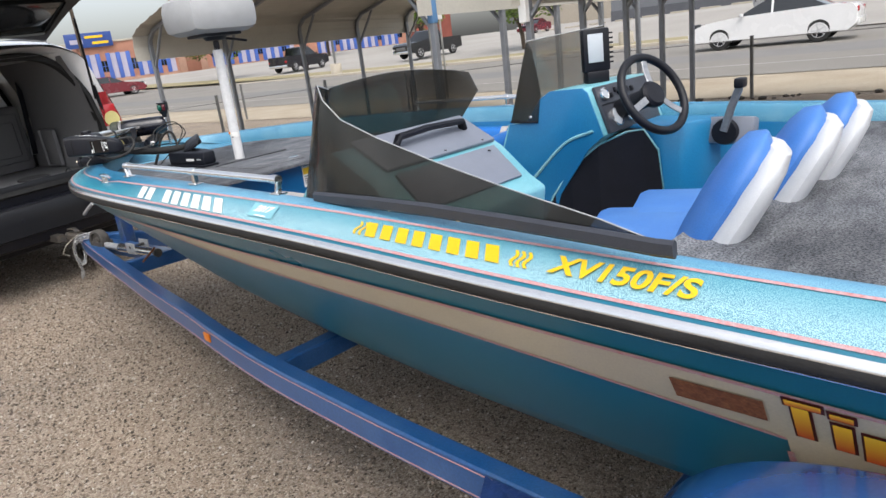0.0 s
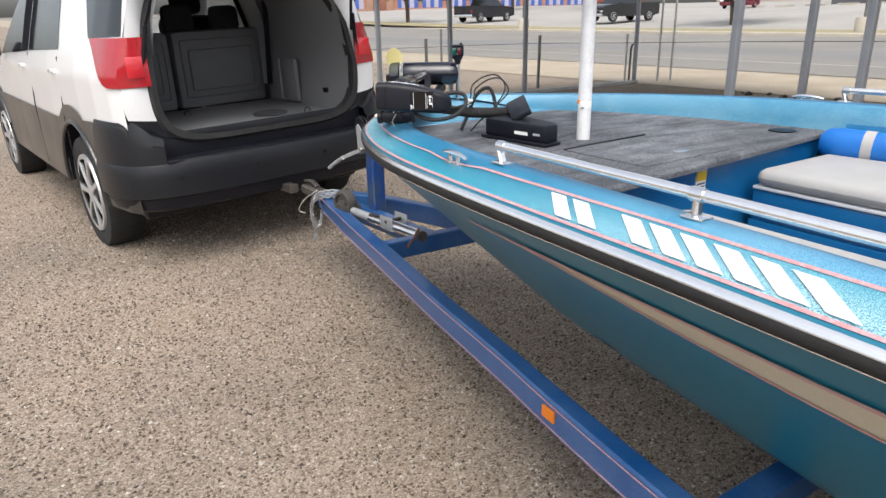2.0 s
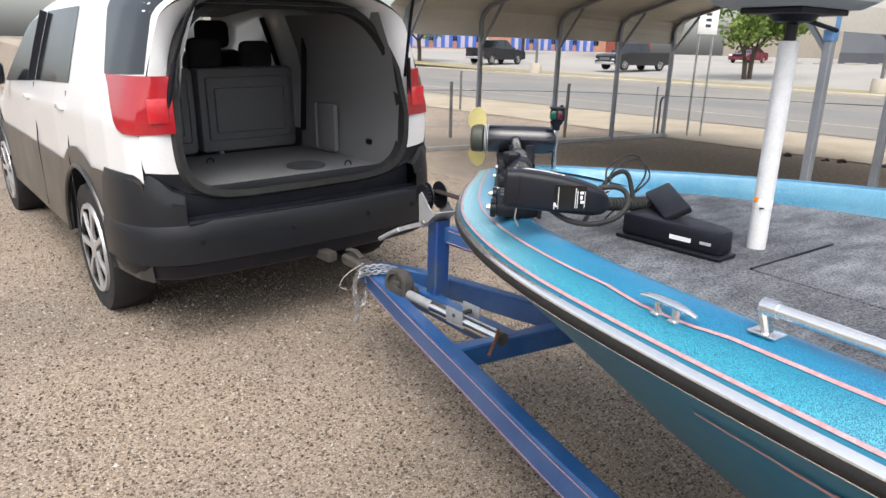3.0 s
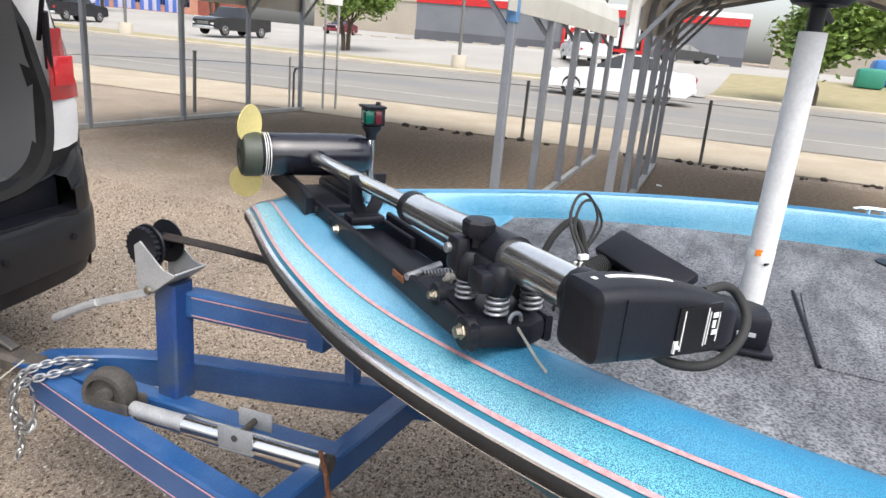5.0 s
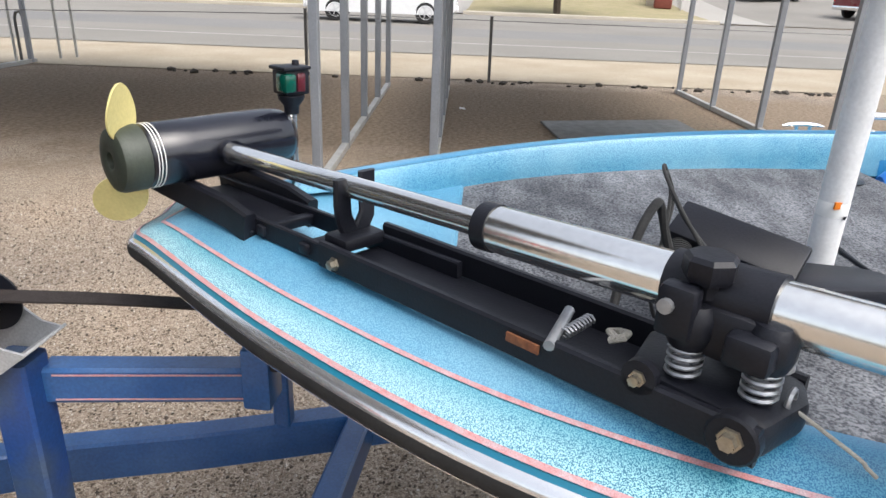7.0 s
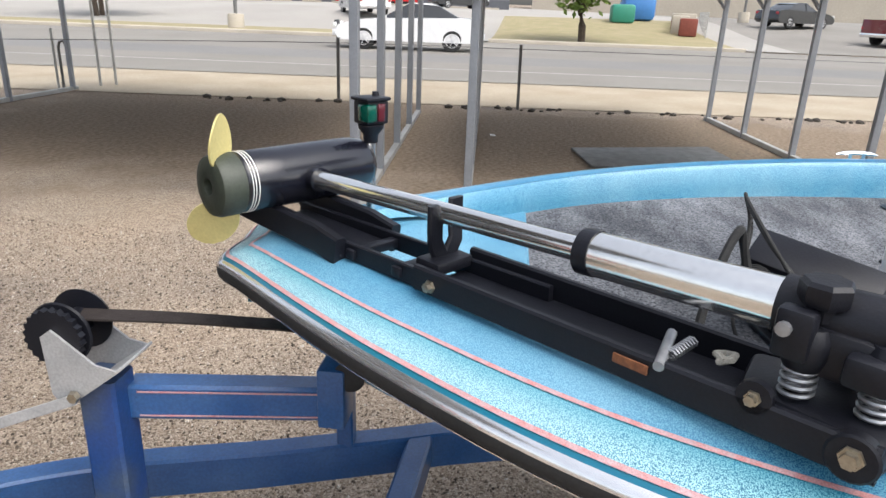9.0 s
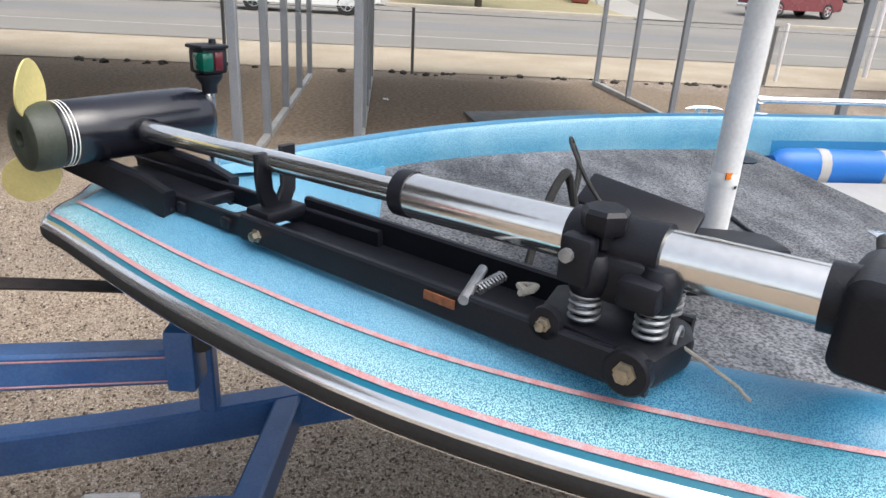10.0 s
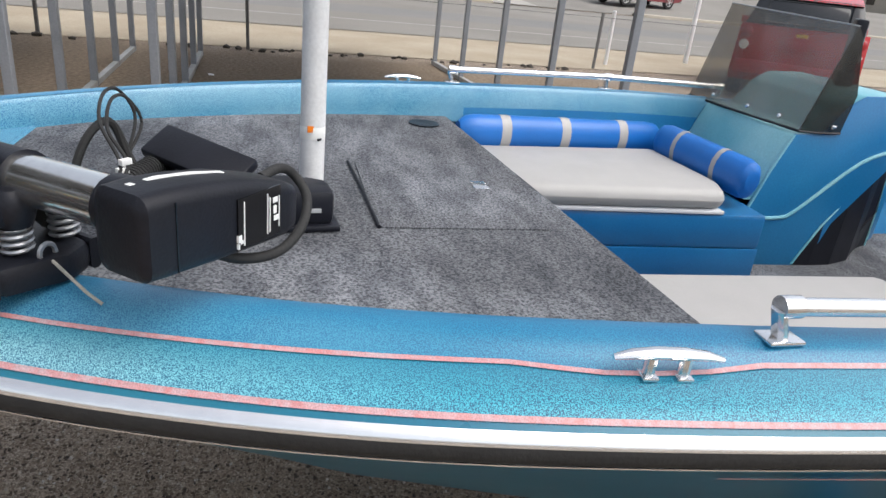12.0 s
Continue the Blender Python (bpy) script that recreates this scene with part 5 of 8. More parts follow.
def seat_mesh(m):
    s = thing("bucket_chair", "blue and white vinyl boat seat with a high back", "seat", m, group="cockpit seats")
    part("cushion", box((0.34, 0.4, 0.09), (0, 0.16, 0.0), 0.035), M_ROYAL2, s, "blue seat cushion")
    part("base", box((0.36, 0.42, 0.07), (0, 0.16, -0.065), 0.025), M_VINYLW, s, "white seat base")
    lean = pose(0, -0.06, 0.0, 30)
    rows = []
    for z, w, d in ((-0.13, 0.12, 0.03), (-0.1, 0.16, 0.045), (0.0, 0.17, 0.045), (0.12, 0.175, 0.045), (0.24, 0.168, 0.042), (0.3, 0.145, 0.036), (0.335, 0.095, 0.026), (0.345, 0.02, 0.006)):
        rows.append([lean @ Vector((0.88 * w * math.cos(a), d * math.sin(a), z)) for a in [2 * math.pi * i / 20 for i in range(20)]])
    bm = grid(rows, close=True)
    bm.faces.new([bm.verts.new(p) for p in reversed(rows[0])])
    bm.faces.new([bm.verts.new(p) for p in rows[-1]])
    part("backrest", bm, M_VINYLW, s, "white vinyl seat shell")
    rows = []
    for z, w, d in ((-0.02, 0.12, 0.012), (0.0, 0.135, 0.03), (0.1, 0.145, 0.038), (0.22, 0.143, 0.04), (0.29, 0.125, 0.034), (0.33, 0.085, 0.024), (0.35, 0.02, 0.004)):
        rows.append([lean @ Vector((0.88 * w * math.cos(a), 0.036 + d * 1.25 * math.sin(a), z)) for a in [2 * math.pi * i / 20 for i in range(20)]])
    bm = grid(rows, close=True)
    bm.faces.new([bm.verts.new(p) for p in rows[-1]])
    part("back_pad", bm, M_ROYAL2, s, "blue padded back")
    part("hinge", box((0.02, 0.05, 0.09), (0.17, -0.05, -0.02), 0.004), M_GALV, s)
    part("hinge", box((0.02, 0.05, 0.09), (-0.17, -0.05, -0.02), 0.004), M_GALV, s)
    part("pedestal", tube([(0, 0.12, -0.33), (0, 0.12, -0.09)], 0.04, 12), M_BLACK, s)
    return s


seat = seat_mesh(pose(-0.365, -3.42, 0.86, 0, 0, 20))
copy_thing(seat, pose(-0.03, -3.43, 0.86, 0, 0, 20))
copy_thing(seat, pose(0.2, -3.44, 0.86, 0, 0, 20))

# fish finder on the driver's console
ff = thing("fish_finder", "black fish finder with a pale screen on a swivel mount", "fish finder", Matrix.Translation((0.655, -2.66, 1.206)) @ pose(0, 0, 0, 0, 0, -35))
part("case", box((0.11, 0.035, 0.16), (0, 0, 0.12), 0.008), M_BLACK, ff)
part("screen", box((0.062, 0.003, 0.105), (-0.006, -0.0185, 0.128), 0.001), M_SCREEN, ff, "pale grey screen")
for i in range(7):
    part("fin", box((0.02, 0.03, 0.006), (0.06, 0.004, 0.07 + 0.018 * i), 0.001), M_BLACK, ff)
part("bracket", box((0.09, 0.05, 0.045), (0, 0, 0.02), 0.006), M_BLACK, ff)

# pedestal seat on the casting deck
ps = thing("pedestal_seat", "white pedestal pole with a grey folded fishing seat", "seat", pose(0.03, -0.972, 0.985))
part("pole", lathe([(0.0005, 0.0), (0.024, 0.0), (0.024, 0.02), (0.0235, 0.53), (0.0005, 0.53)], 20), M_POLE, ps, "scuffed white pole")
part("bracket", lathe([(0.014, 0.525), (0.014, 0.57), (0.045, 0.575), (0.06, 0.592), (0.0005, 0.592)], 14), M_BLACK, ps, "black swivel bracket")
part("swivel_plate", box((0.2, 0.16, 0.014), (0, 0, 0.598), 0.003), M_BLACK, ps)
part("lever", tube([(0.03, 0.0, 0.585), (0.15, -0.03, 0.56)], 0.006, 8), M_BLACK, ps)
part("cushion", box((0.36, 0.32, 0.17), (0.0, 0.01, 0.69), 0.055), M_VINYLG, ps, "grey vinyl folded seat")
part("label", lathe([(0.0238, 0.11), (0.0242, 0.111), (0.0242, 0.134), (0.0238, 0.135)], 20), M_DECAL, ps, "maker's label")
for z, c in ((0.132, M_ORANGE), (0.112, M_BLACK)):
    part("label_mark", box((0.012, 0.003, 0.012 if c is M_ORANGE else 0.004), (-0.012, -0.0215, z), 0.0, m=pose(0, 0, 0, 0, 0, -72 if c is M_ORANGE else -30)), c, ps)

# trolling motor on the bow, with its own frame: y runs to the bow along the mount
TM = pose(-0.5985, -0.6315, 0, 0, 0, -38.3)
tm = thing("trolling_motor", "black bow-mounted electric trolling motor stowed on its folding mount", "trolling motor", TM)
DZ = 1.047
mount = part("mount", box((0.118, 0.24, 0.012), (0.058, 0.86, DZ + 0.008), 0.003), M_BLACK, tm, "black folding mount")
for x in (0.0, 0.116):
    part("channel", sweep([(x, -0.02, 1.086), (x, 0.56, 1.078)], rect(0.012, 0.037, 0.003)), M_BLACK, mount)
    part("channel", sweep([(x + (0.014 if x < 0.05 else -0.014), 0.4, 1.073), (x + (0.014 if x < 0.05 else -0.014), 1.0, 1.058)], rect(0.01, 0.03, 0.002)), M_BLACK, mount)
    part("ramp", sweep([(x, 0.74, 1.062), (x, 0.8, 1.072), (x, 1.0, 1.075), (x + (-0.008 if x < 0.05 else 0.008), 1.04, 1.082)], rect(0.02, 0.05, 0.004)), M_BLACK, mount, "black motor rest")
part("tray", sweep([(0.058, 0.09, 1.068), (0.058, 0.56, 1.06)], rect(0.1, 0.006, 0.001)), M_BLACK, mount)
part("cross_link", box((0.11, 0.02, 0.016), (0.058, 0.61, 1.068), 0.003), M_BLACK, mount)
part("cross_link", box((0.11, 0.02, 0.016), (0.058, 0.72, 1.064), 0.003), M_BLACK, mount)


def bolt(x, y, z, r=0.012, axis="X", back=True, parent=None):
    m = Matrix.Translation((x, y, z)) @ (pose(0, 0, 0, 0, 0, 180) if back else Matrix())
    b = lathe([(0.0005, 0.0), (r * 1.25, 0.0), (r * 1.2, 0.003), (r * 0.9, 0.003), (r * 0.85, 0.01), (0.0005, 0.011)], 6, axis, m=m)
    return part("bolt", b, M_BRASS, parent or mount, "dulled steel bolt")


part("pivot_lug", lathe([(0.0005, 0), (0.0235, 0), (0.0235, 0.012), (0.021, 0.014), (0.0005, 0.014)], 18, "X", m=Matrix.Translation((0.006, 0, 1.086)) @ pose(0, 0, 0, 0, 0, 180)), M_BLACK, mount)
bolt(-0.008, 0.0, 1.088, 0.0092)
bolt(-0.006, 0.525, 1.075, 0.0078)
bolt(-0.006, 0.088, 1.105, 0.0065)
part("pivot_lug", lathe([(0.0005, 0), (0.017, 0), (0.017, 0.01), (0.0005, 0.01)], 16, "X", m=Matrix.Translation((0.004, 0.088, 1.105)) @ pose(0, 0, 0, 0, 0, 180)), M_BLACK, mount)
part("latch_pin", tube([(-0.008, 0.183, 1.098), (0.06, 0.205, 1.106)], 0.006, 10), M_GALV, mount, "metal latch pin")
part("rust_patch", box((0.003, 0.042, 0.011), (-0.0075, 0.215, 1.088), 0.001), M_RUST, mount, "rusted edge")


def coil(x, y, z0, z1, r, turns, wire):
    n = turns * 12
    return sweep([(x + r * math.cos(2 * math.pi * i / 12), y + r * math.sin(2 * math.pi * i / 12), z0 + (z1 - z0) * i / n) for i in range(n + 1)], circle(wire, 6))


part("spring", sweep([(0.02 + 0.05 * i / 60, 0.185 + 0.006 * math.cos(i * 0.9), 1.1 + 0.006 * math.sin(i * 0.9)) for i in range(61)], circle(0.0014, 5)), M_GALV, mount)
part("rope_knot", sweep([(0.048, 0.144, 1.1), (0.036, 0.14, 1.106), (0.038, 0.128, 1.113), (0.05, 0.13, 1.112), (0.053, 0.141, 1.109), (0.044, 0.147, 1.11), (0.036, 0.134, 1.109)], circle(0.0042, 8)), M_ROPE, mount, "knotted white rope")
part("base_block", plan_prism([(0.004, -0.022), (0.075, -0.036), (0.112, -0.02), (0.118, 0.06), (0.1, 0.13), (0.012, 0.11)], 1.068, 1.104, 0.01), M_BLACK, mount, "black cast hinge block")
for x, y in ((0.031, 0.064), (0.042, 0.0), (0.1, 0.006)):
    part("spring", coil(x, y, 1.106, 1.138, 0.0145, 4, 0.0026), M_GALV, mount, "bright steel spring")
    part("spring_cap", lathe([(0.0005, 1.136), (0.017, 1.136), (0.019, 1.14), (0.022, 1.15), (0.022, 1.168), (0.016, 1.178), (0.0005, 1.18)], 14, m=Matrix.Translation((x, y, 0))), M_BLACK, mount)


def shaft_at(u):
    return Vector((0.064 - 0.012 * u, u, 1.147 + (0.889 - u) * 0.038))


shaft = part("shaft", tube([shaft_at(0.9), shaft_at(0.31)], 0.0155, 18), M_SHAFT, tm, "bright metal shaft")
part("sleeve", tube([shaft_at(0.322), shaft_at(-0.155)], 0.027, 22), M_SHAFT, tm, "wide bright metal sleeve")
part("collar", tube([shaft_at(0.33), shaft_at(0.31)], 0.0285, 20), M_BLACK, tm, "black collar")
clampm = part("clamp", tube([shaft_at(0.1), shaft_at(0.085), shaft_at(0.02), shaft_at(0.004)], 0.0315, 18), M_BLACK, tm, "black pivot clamp")
part("clamp_body", box((0.05, 0.075, 0.05), (0.05, 0.045, 1.155), 0.01), M_BLACK, clampm)
part("knob", lathe([(0.012, 1.195), (0.012, 1.208), (0.02, 1.21), (0.0235, 1.216), (0.0235, 1.23), (0.02, 1.234), (0.0005, 1.235)], 7, m=Matrix.Translation((0.038, 0.06, -0.012))), M_BLACK, clampm, "black depth knob")
part("side_lug", box((0.022, 0.034, 0.05), (0.016, 0.072, 1.172), 0.006), M_BLACK, clampm)
part("side_lug", box((0.03, 0.04, 0.03), (0.022, 0.008, 1.155), 0.006), M_BLACK, clampm)
part("set_screw", lathe([(0.0005, 0), (0.007, 0), (0.007, 0.006), (0.0005, 0.007)], 10, "X", m=Matrix.Translation((0.005, 0.078, 1.178)) @ pose(0, 0, 0, 0, 0, 180)), M_GALV, clampm, "steel set screw")
# fork that holds the shaft
for x0, x1, x2, y2 in ((0.062, 0.05, 0.044, 0.57), (0.078, 0.092, 0.1, 0.585)):
    part("fork", sweep([(x0, 0.575, 1.088), (x1, 0.575, 1.112), (x2, y2, 1.136), (x2, y2, 1.172)], rect(0.028, 0.01, 0.003), up=(0, 1, 0)), M_BLACK, mount, "black shaft fork")
part("fork_foot", box((0.075, 0.05, 0.02), (0.066, 0.57, 1.082), 0.006), M_BLACK, mount)
# lower unit
pod = part("lower_unit", lathe([(0.0005, -0.072), (0.047, -0.072), (0.0515, -0.066), (0.052, 0.0), (0.053, 0.08), (0.0525, 0.16), (0.05, 0.185), (0.043, 0.2), (0.028, 0.208), (0.0005, 0.211)], 32, "X", m=Matrix.Translation((0, 0.935, 1.147))), M_NAVYBLACK, tm, "black motor pod")
part("nose", lathe([(0.0005, -0.1), (0.013, -0.1), (0.014, -0.118), (0.018, -0.12), (0.04, -0.118), (0.049, -0.114), (0.0525, -0.106), (0.0525, -0.0735), (0.049, -0.072), (0.0005, -0.07)], 32, "X", m=Matrix.Translation((0, 0.935, 1.147))), M_OLIVE, pod, "olive propeller hub")
for x in (-0.0655, -0.0605, -0.0545):
    part("label_ring", lathe([(0.0518, x), (0.0526, x + 0.0004), (0.0526, x + 0.0014), (0.0518, x + 0.0018)], 30, "X", m=Matrix.Translation((0, 0.935, 1.147))), M_DECAL, pod)
part("shaft_boss", tube([Vector((0.054, 0.93, 1.148)), shaft_at(0.865)], 0.021, 14), M_NAVYBLACK, pod)


def blade(sign):
    rows = []
    for t in [i / 12 for i in range(13)]:
        r = 0.03 + 0.088 * t
        w = 0.044 * math.sqrt(max(0.0, 1 - ((t - 0.5) / 0.51) ** 2))
        tw = 0.98 - 0.25 * t
        tip = (0.1 if sign > 0 else 0.5) * r
        rows.append([Vector((-0.097 + w * s * math.sin(tw), 0.935 + (w * s * math.cos(tw) - tip) * sign, 1.147 + sign * r)) for s in (-1, -0.5, 0, 0.5, 1)])
    bm = grid(rows)
    thicken(bm, 0.003)
    return bm


for s in (1, -1):
    part("blade", blade(s), M_PROP, pod, "yellowed plastic propeller blade")
# head with the controls
head = bmesh.new()
rows = []
for v, hu, hz, cz in ((0.026, 0.022, 0.03, 1.176), (0.0275, 0.03, 0.038, 1.176), (0.032, 0.0345, 0.0425, 1.177), (0.06, 0.0365, 0.0435, 1.177), (0.1, 0.037, 0.043, 1.174), (0.15, 0.036, 0.041, 1.169), (0.19, 0.034, 0.037, 1.163), (0.225, 0.0305, 0.033, 1.157), (0.245, 0.025, 0.027, 1.154), (0.257, 0.016, 0.018, 1.151), (0.261, 0.006, 0.007, 1.15)):
    b = min(hu, hz) * 0.42
    ring = []
    for sx, sz, a0 in ((1, 1, 0), (-1, 1, 90), (-1, -1, 180), (1, -1, 270)):
        for a in (0, 22, 45, 68, 90):
            ring.append(Vector((v, -0.1790 + sx * (hu - b) + b * math.cos(radians(a0 + a)), cz + sz * (hz - b) + b * math.sin(radians(a0 + a)))))
    rows.append(ring)
grid(rows, close=True, bm=head)
head.faces.new([head.verts.new(p) for p in reversed(rows[0])])
head.faces.new([head.verts.new(p) for p in rows[-1]])
bmesh.ops.remove_doubles(head, verts=head.verts[:], dist=0.0001)
bmesh.ops.recalc_face_normals(head, faces=head.faces[:])
hd = part("head", head, M_BLACK, tm, "black control head")
part("label_panel", box((0.07, 0.002, 0.056), (0, 0, 0), 0.0, m=Matrix.Translation((0.172, -0.2142, 1.165)) @ pose(0, 0, 0, 0, 0, 3.5)), M_BLACKG, hd, "gloss black label")
part("head_boss", tube([shaft_at(-0.13), shaft_at(-0.138), shaft_at(-0.15)], 0.031, 18), M_BLACK, hd, "round socket for the sleeve")
for x, z, w, h in ((0.146, 1.165, 0.0012, 0.048), (0.139, 1.15, 0.005, 0.008), (0.142, 1.146, 0.004, 0.004), (0.1375, 1.142, 0.002, 0.006), (0.184, 1.165, 0.0012, 0.046), (0.188, 1.163, 0.0012, 0.04), (0.197, 1.178, 0.008, 0.006), (0.1965, 1.167, 0.005, 0.009), (0.199, 1.157, 0.008, 0.006), (0.204, 1.163, 0.001, 0.036)):
    part("label_mark", box((w, 0.003, h), (0, 0, 0), 0.0, m=Matrix.Translation((x, -0.2165 + (x - 0.14) * 0.06, z)) @ pose(0, 0, 0, 0, 0, 3.5)), M_DECAL, hd)
part("seam", sweep([(0.06, -0.2158, 1.14), (0.06, -0.2158, 1.21)], rect(0.0012, 0.0012)), M_BLACKG, hd)
part("top_streak", sweep([(0.045, -0.1730, 1.2195), (0.08, -0.1710, 1.2192), (0.12, -0.1710, 1.2148), (0.16, -0.1740, 1.208)], rect(0.007, 0.0015)), M_DECAL, hd, "white streak along the head's top")
part("cable", tube(spline([(0.13, -0.1730, 1.13), (0.17, -0.19, 1.11), (0.22, -0.2, 1.105), (0.275, -0.19, 1.118), (0.303, -0.175, 1.145), (0.302, -0.155, 1.17), (0.28, -0.15, 1.182), (0.24, -0.155, 1.18)], 6), 0.0062, 10), M_RUBBER, hd, "black head cable")
part("eye", sweep([(0.059 + 0.009 * math.cos(a), -0.022, 1.105 + 0.011 * math.sin(a)) for a in [i * 0.5236 for i in range(13)]], circle(0.003, 6), caps=False, up=(0, 1, 0)), M_GALV, mount, "rope eye")
part("rope", tube(spline([(0.059, -0.024, 1.1), (0.055, -0.08, 1.082), (0.059, -0.088, 1.074), (0.064, -0.096, 1.066)], 5), 0.0019, 8), M_ROPE, tm, "white pull rope")
# cables between clamp and foot pedal
for off, top in ((0.0, 0.0), (0.012, -0.012)):
    part("cable", tube(spline([(0.1, 0.02, 1.13), (0.2 + off, 0.09, 1.1), (0.293 + off, 0.152, 1.112), (0.306 + off, 0.206, 1.166 + top), (0.355 + off, 0.258, 1.195 + top), (0.4 + off, 0.28, 1.192 + top), (0.425 + off, 0.276, 1.146 + top), (0.385, 0.26, 1.08), (0.33, 0.24, 1.03), (0.3, 0.21, 1.0)], 7), 0.0028, 8), M_RUBBER, tm, "thin black cable")
CONDUIT = spline([Vector(p) for p in ((0.1, 0.03, 1.125), (0.19, 0.1, 1.1), (0.29, 0.17, 1.075), (0.38, 0.225, 1.065), (0.445, 0.258, 1.064))], 8)
part("conduit", tube(CONDUIT, 0.017, 12), M_RUBBER, tm, "ribbed black steering conduit")
for a, b in list(zip(CONDUIT, CONDUIT[1:]))[15:]:
    part("conduit_rib", tube([a.lerp(b, 0.3), a.lerp(b, 0.7)], 0.0195, 12), M_RUBBER, tm)
part("cable", tube(spline([(0.26, 0.26, 0.995), (0.285, 0.265, 1.05), (0.315, 0.262, 1.12), (0.35, 0.262, 1.15), (0.375, 0.265, 1.14), (0.39, 0.255, 1.09), (0.4, 0.24, 1.05)], 6), 0.0068, 8), M_RUBBER, tm, "thick black cable")
for z in (0.0, 0.012):
    part("cable_tag", box((0.018, 0.009, 0.009), (0.295 + z * 0.5, 0.152, 1.108 + z), 0.001), M_DECAL, tm, "white cable tag")
# foot pedal
fp = thing("foot_pedal", "black plastic foot pedal lying on the carpet", "foot pedal", pose(-0.155, -0.835, 0.987, 0, 0, 8))
part("base", plan_prism([(-0.05, -0.168), (0.018, -0.168), (0.038, -0.14), (0.08, 0.03), (0.08, 0.12), (-0.05, 0.12)], 0.008, 0.07, 0.011), M_BLACK, fp)
part("base_skirt", plan_prism([(-0.06, 0.13), (0.088, 0.13), (0.088, 0.03), (0.046, -0.145), (0.022, -0.178), (-0.06, -0.178)], 0.0, 0.01, 0.003), M_BLACK, fp)
TREAD = Matrix.Translation((0.052, 0.048, 0.098)) @ pose(0, 0, 0, 0, 0, -40) @ pose(0, 0, 0, 9) @ pose(0, 0, 0, 0, -28)
part("treadle", box((0.074, 0.19, 0.02), (0, 0, 0), 0.005, m=TREAD), M_BLACK, fp, "black tilted treadle")
part("treadle_side", box((0.064, 0.05, 0.034), (0, 0.068, -0.018), 0.006, m=TREAD), M_BLACK, fp, "raised end of the treadle")
for y in (-0.012, 0.012):
    part("switch", box((0.012, 0.004, 0.008), (y, 0.094, -0.02), 0.001, m=TREAD), M_GALV, fp)
part("label_bar", box((0.002, 0.06, 0.011), (-0.0512, -0.06, 0.034), 0.0), M_DECAL, fp, "white maker's mark")
part("label_bar", box((0.002, 0.03, 0.007), (-0.0512, -0.13, 0.036), 0.0), M_VINYLG, fp)
# bow light
bl = thing("bow_light", "red and green bow light on a chrome stalk", "bow light", pose(0.127, -0.04, 0, 0, 0, -38))
part("stalk", tube([(0, 0, 1.03), (0, 0, 1.205)], 0.0095, 12), M_CHROME, bl, "chromed stalk")
part("cup", lathe([(0.0005, 1.19), (0.0135, 1.19), (0.0145, 1.205), (0.024, 1.217), (0.0245, 1.224), (0.0005, 1.225)], 16), M_BLACK, bl, "black tapered socket")
part("housing", box((0.05, 0.044, 0.044), (0.003, 0.003, 1.247), 0.004), M_BLACK, bl, "black lamp housing")
part("lens", box((0.024, 0.034, 0.034), (-0.0155, -0.0085, 1.247), 0.006), M_GREEN, bl, "green lens")
part("lens", box((0.018, 0.012, 0.034), (0.009, -0.0165, 1.247), 0.004), M_REDLENS, bl, "red lens")
part("cap", box((0.058, 0.05, 0.007), (0.0, 0.0, 1.272), 0.003), M_BLACK, bl, "black cap")
part("cap_knob", lathe([(0.0005, 1.275), (0.007, 1.275), (0.006, 1.283), (0.0005, 1.284)], 10, m=Matrix.Translation((0.016, 0.006, 0))), M_BLACK, bl)

# ---- trailer ----
trailer = thing("boat_trailer", "navy blue painted steel boat trailer with a hand winch", "trailer")
NEAR = spline([(-0.21, 0.84, 0.385), (-0.298, 0.3, 0.38), (-0.383, -0.27, 0.378), (-0.456, -0.75, 0.376), (-0.523, -1.25, 0.376), (-0.577, -1.6, 0.376), (-0.627, -2.0, 0.376), (-0.655, -2.4, 0.376), (-0.683, -3.1, 0.376), (-0.705, -4.7, 0.376)], 6)
FAR = spline([(-0.13, 0.88, 0.385), (-0.01, 0.72, 0.383), (0.085, 0.53, 0.38), (0.135, 0.38, 0.38), (0.18, 0.236, 0.38), (0.24, 0.07, 0.38), (0.3, -0.09, 0.38), (0.36, -0.25, 0.38), (0.52, -0.8, 0.38), (0.68, -1.7, 0.38), (0.8, -2.5, 0.38), (0.85, -4.7, 0.38)], 6)
for path in (NEAR, FAR):
    r = part("side_rail", sweep(path, rect(0.062, 0.1, 0.006)), M_TRAILER, trailer)
    for h in (0.036, -0.036) if path is NEAR else ():
        off = [p + Vector((-0.0325, 0, h)) for p in path]
        part("pinstripe", sweep(off, rect(0.002, 0.003)), M_PINK, r, "thin red pinstripe")
part("tongue", sweep([(-0.19, 0.93, 0.388), (-0.12, 0.385, 0.384), (-0.095, 0.03, 0.384), (-0.078, -0.12, 0.384)], rect(0.062, 0.09, 0.006)), M_TRAILER, trailer)
part("crossmember", sweep([(-0.36, -0.1, 0.385), (0.31, -0.13, 0.385)], rect(0.06, 0.085, 0.006)), M_TRAILER, trailer)
part("crossmember", sweep([(-0.64, -2.05, 0.37), (0.75, -2.05, 0.37)], rect(0.07, 0.08, 0.006)), M_TRAILER, trailer)
part("crossmember", sweep([(-0.7, -3.5, 0.33), (0.8, -3.5, 0.33)], rect(0.07, 0.08, 0.006)), M_TRAILER, trailer)
for x in (-0.2, 0.34):
    part("bunk", sweep([(x, -2.2, 0.415), (x, -4.5, 0.415)], rect(0.09, 0.05, 0.008)), M_CARPET, trailer, "carpeted hull bunk")
